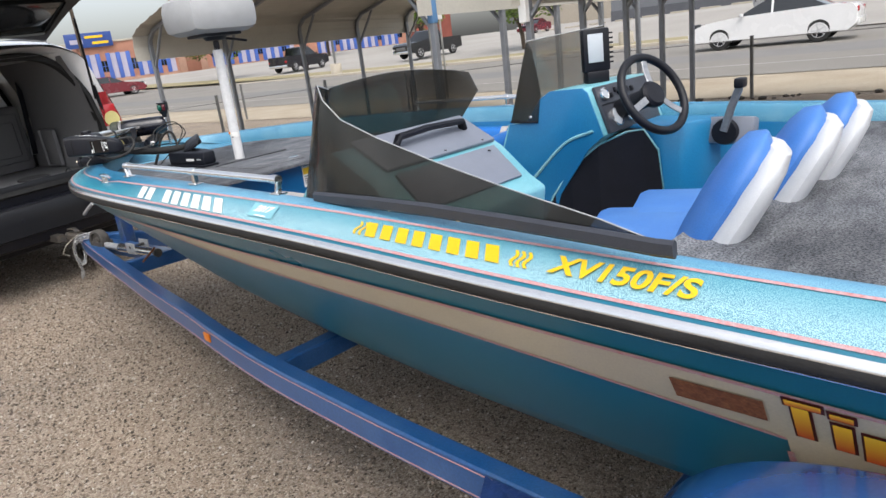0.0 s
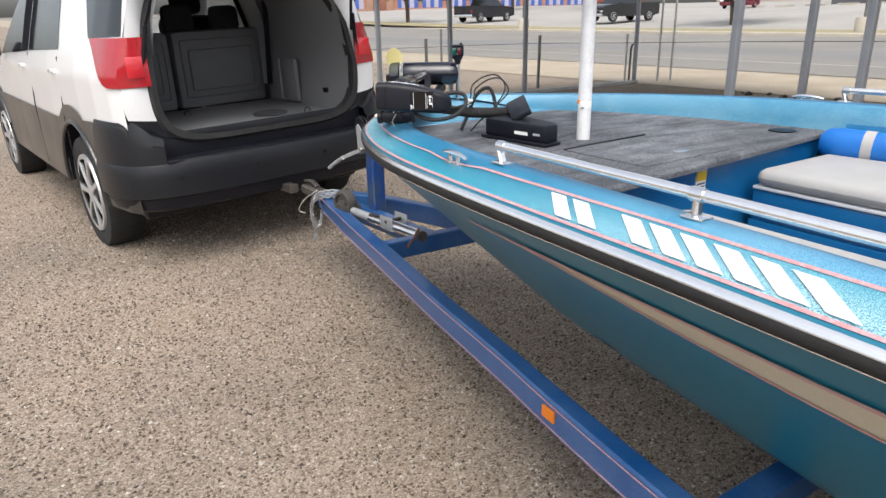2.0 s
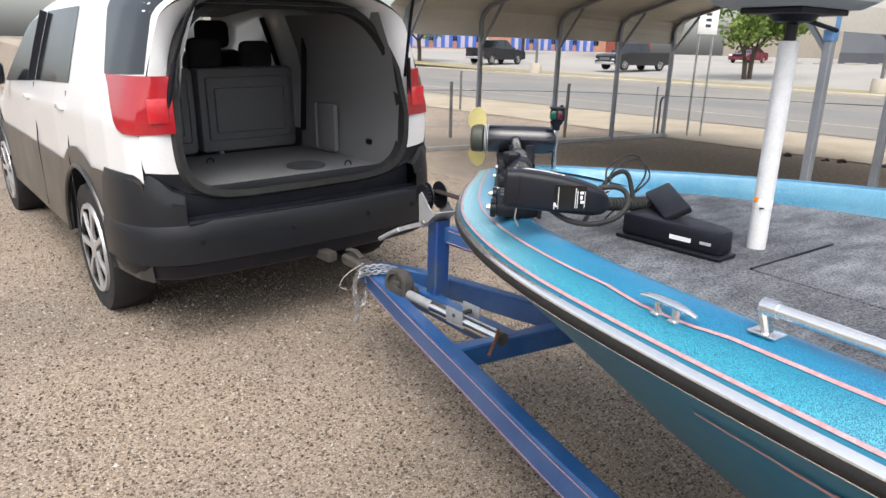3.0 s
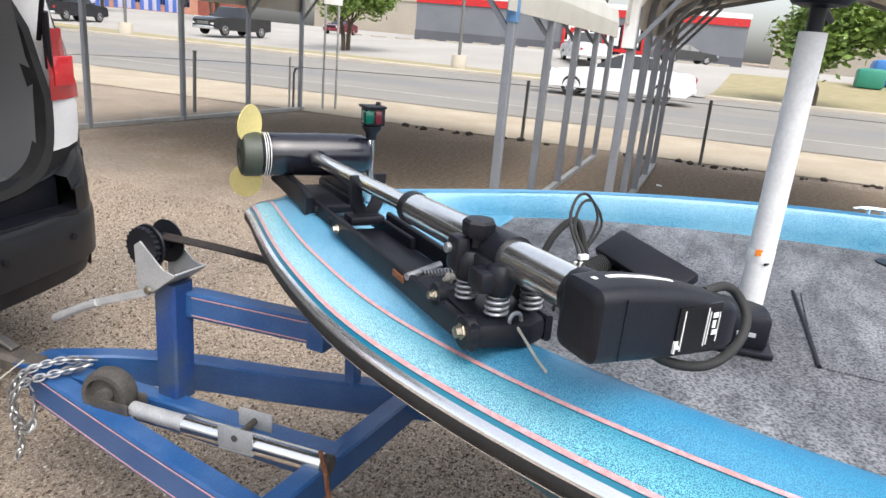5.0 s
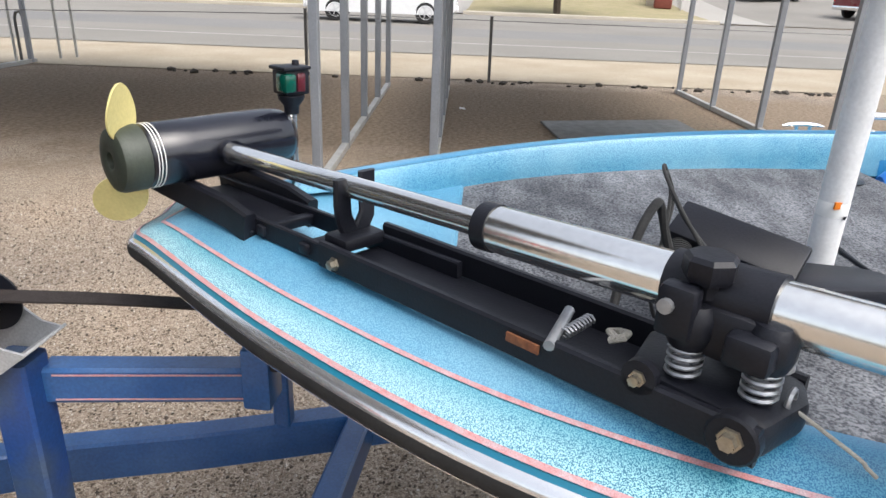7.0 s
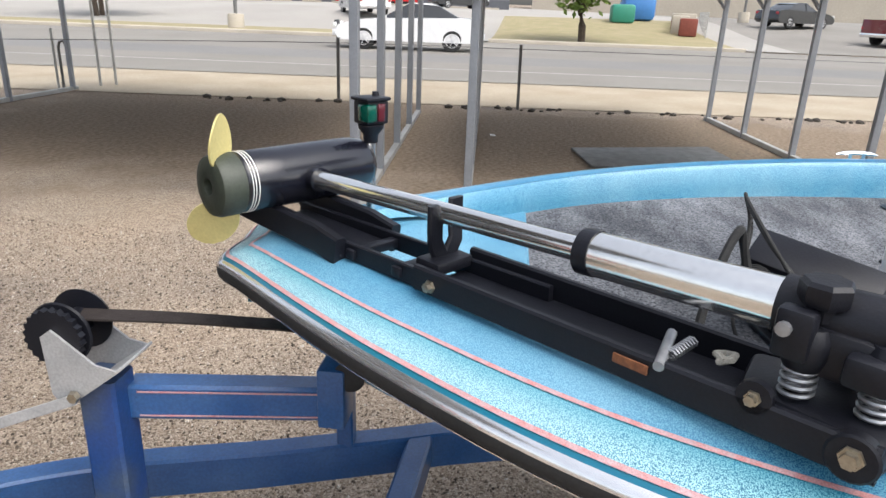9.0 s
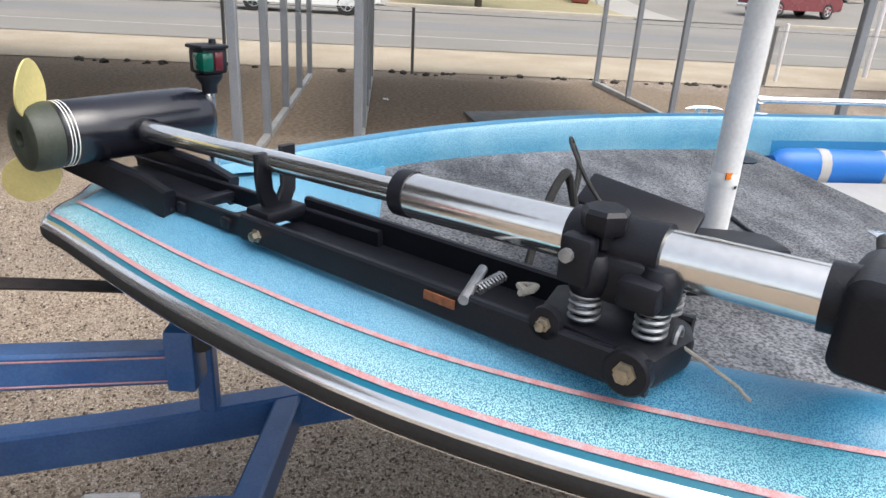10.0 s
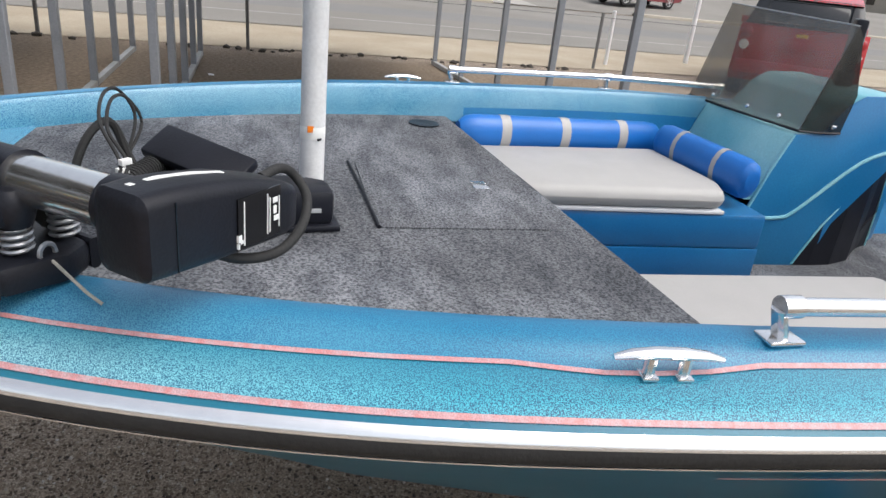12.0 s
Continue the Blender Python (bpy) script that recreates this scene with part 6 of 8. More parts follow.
ref = part("reflector", box((0.008, 0.055, 0.036), (0, 0, 0), 0.003, m=Matrix.Translation((-0.604, -1.535, 0.385)) @ pose(0, 0, 0, 0, 0, -5)), M_ORANGE, trailer, "orange side reflector")
# coupler, safety chain and hitch
cp = part("coupler", sweep([(-0.2, 0.84, 0.42), (-0.225, 0.95, 0.435), (-0.24, 1.04, 0.44)], rect(0.075, 0.055, 0.012)), M_DARKSTEEL, trailer, "rusty steel coupler")
part("coupler_latch", sweep([(-0.215, 0.93, 0.465), (-0.225, 0.98, 0.49), (-0.24, 1.04, 0.485)], rect(0.03, 0.012, 0.003)), M_DARKSTEEL, cp)
part("plate", box((0.12, 0.1, 0.012), (-0.19, 0.84, 0.44), 0.002), M_TRAILER, trailer)


def link(at, d, turn, size=1.0):
    """One oval chain link that runs along d."""
    d = Vector(d).normalized()
    s = d.cross(Vector((0.3, 0.2, 0.93))).normalized()
    s = Matrix.Rotation(turn, 3, d) @ s
    pts = []
    for i in range(13):
        a = 2 * math.pi * i / 12
        pts.append(Vector(at) + d * (0.017 * size * math.cos(a)) + s * (0.0095 * size * math.sin(a)))
    return sweep(pts, circle(0.0034 * size, 6), caps=False, up=d.cross(s))


chain = part("safety_chain", bmesh.new(), M_CHAIN, trailer, "zinc safety chain slung over the tongue")
line = spline([(-0.13, 0.72, 0.455), (-0.2, 0.76, 0.470), (-0.27, 0.8, 0.455), (-0.295, 0.83, 0.405), (-0.3, 0.84, 0.325), (-0.29, 0.83, 0.225), (-0.3, 0.84, 0.170)], 5)
for k in range(len(line) - 1):
    part("link", link(line[k], line[k + 1] - line[k], k * 1.57), M_CHAIN, chain)
line = spline([(-0.16, 0.7, 0.455), (-0.24, 0.73, 0.455), (-0.3, 0.79, 0.425), (-0.31, 0.81, 0.345), (-0.28, 0.8, 0.275), (-0.24, 0.82, 0.365), (-0.225, 0.9, 0.425)], 5)
for k in range(len(line) - 1):
    part("link", link(line[k], line[k + 1] - line[k], k * 1.57), M_CHAIN, chain)
part("wire", tube(spline([(-0.25, 0.84, 0.47), (-0.33, 0.86, 0.42), (-0.36, 0.88, 0.36), (-0.33, 0.86, 0.34)], 5), 0.0025, 6), M_ROPE, trailer, "loose pale wire")
# jack, folded along the tongue
JACK = pose(-0.155, -0.125, 0.432, 0, 0, 7)
jk = part("jack", tube([JACK @ Vector((0, y, z)) for y, z in ((0.4, 0.0), (0.0, 0.0))], 0.027, 16), M_SHAFT, trailer, "galvanised tongue jack folded flat")
part("jack_sleeve", tube([JACK @ Vector((0, y, 0.0)) for y in (0.57, 0.38)], 0.0215, 16), M_ZINC, jk)
part("jack_cap", tube([JACK @ Vector((0, y, 0.0)) for y in (0.02, -0.02)], 0.026, 16), M_DARKSTEEL, jk)
part("jack_crank", sweep([JACK @ Vector(p) for p in ((0.0, 0.01, 0.03), (-0.05, -0.03, 0.02), (-0.14, -0.09, 0.0))], circle(0.006, 8)), M_RUST, jk, "rusty crank")
part("jack_bracket", box((0.09, 0.1, 0.006), (0.02, 0.235, -0.02), 0.002, m=JACK), M_ZINC, jk, "steel swivel clamp")
for x in (-0.025, 0.065):
    part("jack_bracket", box((0.006, 0.1, 0.06), (x, 0.235, 0.018), 0.002, m=JACK), M_ZINC, jk)
part("swivel_pin", tube([JACK @ Vector((-0.03, 0.235, 0.02)), JACK @ Vector((0.07, 0.235, 0.02))], 0.009, 12), M_DARKSTEEL, jk)
wh = part("jack_wheel", lathe([(0.008, -0.03), (0.018, -0.03), (0.02, -0.012), (0.042, -0.012), (0.045, -0.026), (0.056, -0.025), (0.062, -0.014), (0.062, 0.014), (0.056, 0.025), (0.045, 0.026), (0.042, 0.012), (0.02, 0.012), (0.018, 0.03), (0.008, 0.03)], 24, "X", m=JACK @ pose(0.0, 0.645, 0.03, 0, 0, 8) @ Matrix.Scale(1.14, 4)), M_OLDRUBBER, jk, "worn jack wheel")
part("wheel_fork", box((0.07, 0.1, 0.008), (0.0, 0.595, -0.01), 0.003, m=JACK), M_DARKSTEEL, jk)
for x in (-0.035, 0.035):
    part("wheel_fork", box((0.006, 0.12, 0.04), (x, 0.615, 0.01), 0.002, m=JACK), M_DARKSTEEL, jk)
# winch post, arm and winch
wp = part("winch_post", sweep([(-0.092, 0.42, 0.42), (-0.092, 0.42, 0.765)], rect(0.072, 0.075, 0.006), up=(0, 1, 0)), M_TRAILER2, trailer, "navy winch post with worn paint")
arm = part("winch_arm", sweep([(-0.06, 0.39, 0.7), (0.015, 0.02, 0.69)], rect(0.055, 0.075, 0.006)), M_TRAILER, trailer)
for h in (0.026, -0.026):
    part("pinstripe", sweep([(-0.085, 0.365, 0.7 + h), (-0.0145, 0.02, 0.69 + h)], rect(0.002, 0.003)), M_PINK, arm)
part("bow_stop_plate", box((0.075, 0.055, 0.13), (0.012, 0.005, 0.71), 0.006), M_TRAILER, trailer)
part("bow_strut", sweep([(0.235, 0.045, 0.72), (0.24, 0.045, 0.425)], rect(0.04, 0.04, 0.004)), M_TRAILER, trailer)
part("bow_roller", lathe([(0.02, -0.05), (0.032, -0.045), (0.022, 0.0), (0.032, 0.045), (0.02, 0.05)], 16, "X", m=Matrix.Translation((0.03, -0.03, 0.76))), M_RUBBER, trailer, "black bow roller")
WINCH = pose(-0.1, 0.455, 0.735, -36, 0, 0)
wn_ = part("winch", box((0.11, 0.15, 0.006), (0, -0.06, 0.0), 0.002, m=WINCH), M_ZINC, trailer, "galvanised hand winch")
for x in (-0.056, 0.05):
    b = bmesh.new()
    f = b.faces.new([b.verts.new(WINCH @ Vector((x, y, z))) for y, z in ((0.012, -0.006), (0.012, 0.03), (-0.05, 0.125), (-0.075, 0.125), (-0.1, 0.03), (-0.13, -0.003))])
    thicken(b, 0.005)
    part("side_plate", b, M_ZINC, wn_, smooth=False)
b = bmesh.new()
n = 44
AX = WINCH @ Vector((0, -0.062, 0.11))
f = b.faces.new([b.verts.new((AX.x - 0.05, AX.y + (0.056 if i % 2 else 0.051) * math.cos(2 * math.pi * i / n), AX.z + (0.056 if i % 2 else 0.051) * math.sin(2 * math.pi * i / n))) for i in range(n)])
r = bmesh.ops.extrude_face_region(b, geom=[f])
bmesh.ops.translate(b, vec=(0.014, 0, 0), verts=[v for v in r["geom"] if isinstance(v, bmesh.types.BMVert)])
bmesh.ops.recalc_face_normals(b, faces=b.faces[:])
part("gear", b, M_BLACK, wn_, "black toothed gear")
part("drum", lathe([(0.0005, -0.03), (0.058, -0.03), (0.06, -0.025), (0.025, -0.023), (0.025, 0.034), (0.06, 0.036), (0.058, 0.042), (0.0005, 0.042)], 26, "X", m=Matrix.Translation((AX.x, AX.y, AX.z))), M_BLACK, wn_, "black strap drum")
part("strap", sweep(spline([(AX.x + 0.005, AX.y - 0.02, AX.z + 0.025), (-0.05, 0.3, 0.872), (0.0, 0.18, 0.85), (0.03, 0.08, 0.835), (0.035, 0.0, 0.82)], 4), rect(0.045, 0.004)), M_STRAP, trailer, "dark webbing winch strap")
part("crank", sweep([(-0.165, 0.435, 0.75), (-0.18, 0.53, 0.715), (-0.19, 0.62, 0.68)], rect(0.02, 0.006, 0.001), up=(1, 0, 0)), M_ZINC, wn_, "galvanised crank")
part("crank_handle", tube([(-0.19, 0.6, 0.688), (-0.2, 0.68, 0.648), (-0.205, 0.755, 0.608)], 0.011, 12), M_ZINC, wn_)
part("bolt", lathe([(0.0005, 0), (0.012, 0), (0.01, 0.01), (0.0005, 0.011)], 6, "X", m=Matrix.Translation((-0.161, 0.435, 0.755)) @ pose(0, 0, 0, 0, 0, 180)), M_BRASS, wn_)
# fender, step and wheel
fd = []
for a in [radians(4 + 172 * i / 26) for i in range(27)]:
    y = -4.17 + 0.58 * math.copysign(abs(math.cos(a)) ** (2 / 3), math.cos(a))
    z = 0.39 + 0.425 * math.sin(a) ** (2 / 3)
    fd.append([(x, y, z + dz) for x, dz in ((-1.07, -0.03), (-1.07, -0.01), (-1.05, 0.006), (-0.95, 0.01), (-0.82, 0.006), (-0.79, -0.01))])
part("fender", grid(fd), M_FENDER, trailer, "glossy blue wheel fender")
part("fender_lip", sweep([Vector(r[0]) for r in fd], circle(0.008, 8)), M_TRAILER, trailer)
part("step_plate", plan_prism([(-0.73, -3.15), (-0.98, -3.3), (-1.0, -3.72), (-0.73, -3.72)], 0.424, 0.432, 0.002), M_TREAD, trailer, "navy tread-plate step")
part("step_gusset", plan_prism([(-0.73, -3.13), (-0.76, -3.22), (-0.99, -3.31), (-0.97, -3.27)], 0.375, 0.436, 0.002), M_TREAD, trailer)


def wheel(parent, x, y, r, w, mat_rim, spokes=6, rim=0.66, side=-1):
    """A tyre and an alloy rim on an axle along x; side is the outer face."""
    t = part("wheel", lathe([(r * rim, -w * 0.42), (r * 0.86, -w * 0.5), (r * 0.97, -w * 0.46), (r, -w * 0.34), (r, w * 0.34), (r * 0.97, w * 0.46), (r * 0.86, w * 0.5), (r * rim, w * 0.42)], 36, "X", m=Matrix.Translation((x, y, r))), M_TYRE, parent, "black tyre")
    o = x + side * w * 0.44
    b = bmesh.new()
    lathe([(r * rim * 0.9, -0.012), (r * rim, -0.012), (r * rim * 1.02, 0.004), (r * rim * 0.96, 0.01), (r * rim * 0.9, 0.0)], 36, "X", bm=b, m=Matrix.Translation((o, y, r)))
    lathe([(0.0005, -0.02), (r * 0.16, -0.018), (r * 0.16, 0.012), (0.0005, 0.014)], 16, "X", bm=b, m=Matrix.Translation((o, y, r)) @ pose(0, 0, 0, 0, 0, 0 if side > 0 else 180))
    for k in range(spokes):
        a = 2 * math.pi * k / spokes
        d = Vector((0, math.cos(a), math.sin(a)))
        sweep([Vector((o, y, r)) + d * r * 0.1, Vector((o + side * 0.006, y, r)) + d * r * rim * 0.5, Vector((o, y, r)) + d * r * rim * 0.93], rect(r * 0.1, 0.02, 0.004), bm=b, up=(1, 0, 0), scales=[1.0, 0.8, 1.25])
    part("rim", b, mat_rim, t, "silver alloy rim")
    part("hub_back", lathe([(0.0005, 0), (r * rim * 0.95, 0), (r * rim * 0.95, 0.01), (0.0005, 0.01)], 24, "X", m=Matrix.Translation((o - side * 0.06, y, r))), M_BLACK, t)
    return t


wheel(trailer, -0.93, -4.17, 0.32, 0.19, M_ALLOY, 5)
wheel(trailer, 1.08, -4.1, 0.32, 0.19, M_ALLOY, 5, side=1)

# ---- sport utility vehicle ----
CAR = pose(-0.4, 2.32, 0, 0, -1.6, 7.0)
car = thing("sport_utility_vehicle", "white sport utility vehicle with grey cladding and its tailgate open", "car", CAR)
W_Y = [(3.78, 0.6), (3.6, 0.72), (3.3, 0.84), (2.6, 0.895), (0.4, 0.905), (-0.3, 0.9), (-0.6, 0.885), (-0.8, 0.855), (-0.9, 0.815)]
ROOF_Y = [(3.78, 0.8), (3.6, 0.95), (3.0, 1.08), (2.35, 1.14), (2.0, 1.4), (1.6, 1.69), (1.2, 1.775), (0.4, 1.8), (-0.4, 1.785), (-0.72, 1.75), (-0.9, 1.72)]


def car_x(y, z):
    """Half width of the body."""
    w = lerp_table(W_Y, y)
    low = 0.03 * max(0.0, (0.5 - z) / 0.25) ** 2
    up = 0.0 if z < 1.12 else 0.33 * (z - 1.12) ** 1.1
    edge = 0.0
    top = lerp_table(ROOF_Y, y)
    if z > top - 0.14:
        edge = 0.16 * ((z - top + 0.14) / 0.14) ** 2
    return max(0.05, w - low - up - edge)


WINDOWS = [[(-0.893, 1.35), (-0.53, 1.34), (-0.36, 1.685), (-0.85, 1.675)], [(0.09, 1.265), (0.98, 1.235), (0.98, 1.655), (0.17, 1.665)], [(1.06, 1.23), (2.15, 1.175), (1.55, 1.585), (1.06, 1.65)]]
AXLES = (-0.06, 2.88)


def arch_top(y, r):
    """Height of a wheel arch of radius r over y, or nothing."""
    return max([0.38 + math.sqrt(max(0.0, r * r - (y - c) ** 2)) if abs(y - c) < r else 0.0 for c in AXLES])


def side_sheet(side, low, high, out, n):
    ys = [-0.9 + 4.68 * i / 260 for i in range(261)]
    return grid([[(side * (car_x(y, low(y) + (high(y) - low(y)) * i / n) + out), y, low(y) + (high(y) - low(y)) * i / n) for i in range(n + 1)] for y in ys], flip=side < 0)


def window_pane(side, quad, out=0.004):
    (ay, az), (by, bz), (cy, cz), (dy, dz) = quad
    rows = []
    for i in range(13):
        f = i / 12
        row = []
        for k in range(9):
            g = k / 8
            y = (ay + (by - ay) * f) * (1 - g) + (dy + (cy - dy) * f) * g
            z = (az + (bz - az) * f) * (1 - g) + (dz + (cz - dz) * f) * g
            row.append((side * (car_x(y, z) + out), y, z))
        rows.append(row)
    return grid(rows, flip=side < 0)


def clad_line(y):
    return max(0.83 + 0.05 * smooth(0.4, -0.6, y), min(0.985, arch_top(y, 0.56)))


for side in (-1, 1):
    part("side_panel", side_sheet(side, lambda y: clad_line(y) - 0.02, lambda y: lerp_table(ROOF_Y, y), 0.0, 30), M_WHITE, car, "white side panel")
    part("cladding", side_sheet(side, lambda y: max(0.38, arch_top(y, 0.45)), clad_line, 0.009, 10), M_CLAD, car, "grey lower cladding")
    for quad in WINDOWS:
        part("side_window", window_pane(side, quad), M_CARGLASS, car, "tinted side window")
rows = []
for y in [-0.9, -0.72, -0.4, 0.0, 0.4, 0.8, 1.2, 1.45, 1.6]:
    t = lerp_table(ROOF_Y, y)
    w = car_x(y, t)
    rows.append([(w * f, y, t + 0.03 * (1 - f * f)) for f in [i / 6 - 1 for i in range(13)]])
part("roof", grid(rows, flip=True), M_WHITE, car, "white roof")
for a, b_, m_ in ((1.6, 2.35, M_CLEAR), (2.35, 3.78, M_WHITE)):
    rows = []
    for i in range(7):
        y = a + (b_ - a) * i / 6
        t = lerp_table(ROOF_Y, y)
        w = car_x(y, t)
        rows.append([(w * f, y, t + 0.03 * (1 - f * f)) for f in [k / 6 - 1 for k in range(13)]])
    part("windscreen" if m_ is M_CLEAR else "bonnet", grid(rows, flip=True), m_, car, "windscreen with yellow price figures" if m_ is M_CLEAR else "white bonnet")
part("nose", box((1.3, 0.12, 0.5), (0, 3.74, 0.55), 0.05), M_CLAD, car)
for sgn in (-1, 1):
    part("roof_rack", tube(spline([(0.6 * sgn, -0.55, 1.72), (0.6 * sgn, -0.4, 1.79), (0.6 * sgn, 0.5, 1.825), (0.59 * sgn, 1.2, 1.79), (0.58 * sgn, 1.35, 1.75)], 4), 0.017, 8), M_CLAD, car, "grey roof rail")
    part("door_handle", box((0.03, 0.15, 0.03), (sgn * 0.905, 0.2, 1.13), 0.01), M_WHITE, car)
    part("door_handle", box((0.03, 0.15, 0.03), (sgn * 0.905, 1.2, 1.12), 0.01), M_WHITE, car)
    for y in (0.12, 1.03):
        part("door_gap", sweep([(sgn * (car_x(y, 0.42) + 0.009), y, 0.42), (sgn * (car_x(y, 0.84) + 0.009), y, 0.84), (sgn * (car_x(y, 1.22) + 0.003), y, 1.22)], rect(0.006, 0.008)), M_BLACK, car)
    part("side_mirror", box((0.12, 0.09, 0.16), (sgn * 0.98, 1.9, 1.24), 0.03), M_BLACK, car)
    part("pillar_trim", sweep([(sgn * (car_x(1.02, 1.23) + 0.002), 1.02, 1.23), (sgn * (car_x(1.02, 1.45) + 0.002), 1.02, 1.45), (sgn * (car_x(1.02, 1.65) + 0.002), 1.02, 1.65)], rect(0.01, 0.08, 0.002), up=(1, 0, 0)), M_BLACK, car)


# rear frame round the tailgate opening
def rear_outer(a):
    """The body's rear outline, by angle."""
    c, s_ = math.cos(a), math.sin(a)
    zc, hz = 1.27, 0.45
    z = zc + hz * (abs(s_) ** 0.24) * (1 if s_ > 0 else -1)
    z = max(0.8, z)
    x = (abs(c) ** 0.2) * (1 if c > 0 else -1)
    return Vector((x * (car_x(-0.9, z) + 0.002), -0.9 + 0.05 * (1 - abs(x)) * -1, z))


def rear_inner(a, grow=0.0, y=-0.93):
    c, s_ = math.cos(a), math.sin(a)
    z = 1.215 + (0.435 + grow) * (abs(s_) ** 0.42) * (1 if s_ > 0 else -1)
    top = max(0.0, (z - 1.2) / 0.42)
    x = (abs(c) ** 0.36) * (1 if c > 0 else -1) * (0.635 + grow - 0.13 * top ** 1.5)
    return Vector((x, y - 0.0 + 0.14 * top, z))


NR = 72
angs = [2 * math.pi * (i + 0.5) / NR for i in range(NR)]
outer = [rear_outer(a) for a in angs]
seal = [rear_inner(a, 0.045, -0.925) for a in angs]
upper = [k for k in range(NR) if outer[k].z > 0.9]
upper = sorted(upper, key=lambda k: (angs[k] + 0.5 * math.pi) % (2 * math.pi))
lower = [upper[-1]] + sorted([k for k in range(NR) if k not in upper], key=lambda k: (angs[k] + 1.5 * math.pi) % (2 * math.pi)) + [upper[0]]
lower = sorted(set(lower), key=lambda k: (angs[k] + 1.5 * math.pi) % (2 * math.pi))
for ks, mat, lab_ in ((upper, M_WHITE, "white frame round the tailgate opening"), (lower, M_CLAD2, "grey lower frame of the opening")):
    part("rear_frame", grid([[outer[k] for k in ks], [outer[k].lerp(seal[k], 0.5) + Vector((0, -0.015, 0)) for k in ks], [seal[k] for k in ks]], flip=True), mat, car, lab_)
part("door_seal", grid([seal, [rear_inner(a, 0.03, -0.945) for a in angs], [rear_inner(a, 0.0, -0.94) for a in angs], [rear_inner(a, -0.005, -0.88) for a in angs]], close=True, flip=True), M_RUBBER, car, "black rubber seal")
# load bay
part("load_floor", box((1.2, 1.1, 0.03), (0, -0.36, 0.765), 0.01), M_LOADBAY, car, "grey load floor")
for sgn in (-1, 1):
    rows = []
    for y in (-0.9, -0.7, -0.4, 0.0, 0.2):
        bump = 0.05 if y > -0.5 else 0.02
        rows.append([(sgn * (x - (bump if z < 1.1 else 0)), y, z) for x, z in ((0.63, 0.77), (0.635, 0.95), (0.63, 1.18), (0.61, 1.24), (0.58, 1.42), (0.5, 1.64))])
    part("bay_trim", grid(rows, flip=sgn > 0), M_LOADBAY, car, "grey moulded side trim")
    part("trim_hook", box((0.02, 0.05, 0.03), (sgn * 0.6, -0.62, 0.9), 0.006), M_BLACK, car)
    part("trim_pocket", box((0.012, 0.24, 0.3), (sgn * 0.55, -0.2, 0.95), 0.02), M_LOADBAY, car)
    part("seat_belt", sweep([(sgn * 0.56, 0.06, 1.5), (sgn * 0.55, 0.08, 1.2), (sgn * 0.54, 0.1, 0.9)], rect(0.04, 0.004)), M_BLACK, car)
rows = [[(x, y, z) for x in (-0.6, -0.3, 0, 0.3, 0.6)] for y, z in ((-0.85, 1.66), (-0.3, 1.7), (0.6, 1.72), (1.5, 1.65))]
part("headliner", grid(rows), M_LOADBAY, car, "grey headliner")
for x, w in ((-0.3, 0.46), (0.3, 0.7)):
    st = part("rear_seat_back", box((w, 0.16, 0.56), (x, 0.48, 1.03), 0.035), M_LOADBAY, car, "grey folding seat back")
    part("back_panel", box((w - 0.1, 0.02, 0.42), (x, 0.396, 1.04), 0.02), M_LOADBAY, st, "raised back panel")
    part("back_panel", box((w - 0.2, 0.02, 0.3), (x, 0.385, 1.03), 0.02), M_LOADBAY, st, "raised back panel")
for x, z in ((0.06, 1.4), (0.42, 1.38)):
    part("headrest", box((0.24, 0.1, 0.2), (x, 0.52, z), 0.05), M_SEATDARK, car, "dark head restraint")
for x in (-0.36, 0.36):
    part("front_seat", box((0.46, 0.14, 0.62), (x, 1.15, 1.1), 0.06), M_SEATDARK, car)
    part("headrest", box((0.26, 0.09, 0.2), (x, 1.12, 1.52), 0.05), M_SEATDARK, car)
part("cabin_floor", box((1.6, 3.2, 0.04), (0, 1.5, 0.42), 0.0), M_BLACK, car)
part("dashboard", box((1.4, 0.4, 0.3), (0, 2.15, 0.95), 0.06), M_SEATDARK, car)
for x, z, w, h in ((0.12, 1.51, 0.1, 0.15), (0.26, 1.5, 0.1, 0.16), (0.4, 1.5, 0.1, 0.17), (0.53, 1.49, 0.08, 0.16), (0.14, 1.32, 0.11, 0.09), (0.3, 1.32, 0.12, 0.09), (0.46, 1.33, 0.11, 0.1), (0.58, 1.32, 0.07, 0.1), (0.3, 1.42, 0.5, 0.02), (0.36, 1.25, 0.4, 0.03)):
    part("price_mark", box((w, 0.01, h), (x - 0.3, 1.72 + (1.6 - z) * 1.3, z), 0.003), M_YELLOW, car, "yellow painted price mark")
part("load_tray", lathe([(0.0005, 0), (0.11, 0), (0.115, 0.02), (0.1, 0.025), (0.0005, 0.02)], 20, m=Matrix.Translation((0.2, -0.55, 0.772))), M_LOADBAY2, car)
for x, y in ((-0.2, -0.1), (0.42, -0.66)):
    part("tie_ring", sweep([(x + 0.022 * math.cos(a), y, 0.785 + 0.022 * math.sin(a)) for a in [i * 0.5236 for i in range(13)]], circle(0.004, 6), caps=False, up=(0, 1, 0)), M_BLACK, car)
part("paper_strip", box((0.5, 0.05, 0.003), (0.05, -0.84, 0.783), 0.0), M_VINYLG, car, "pale scuffed sill strip")
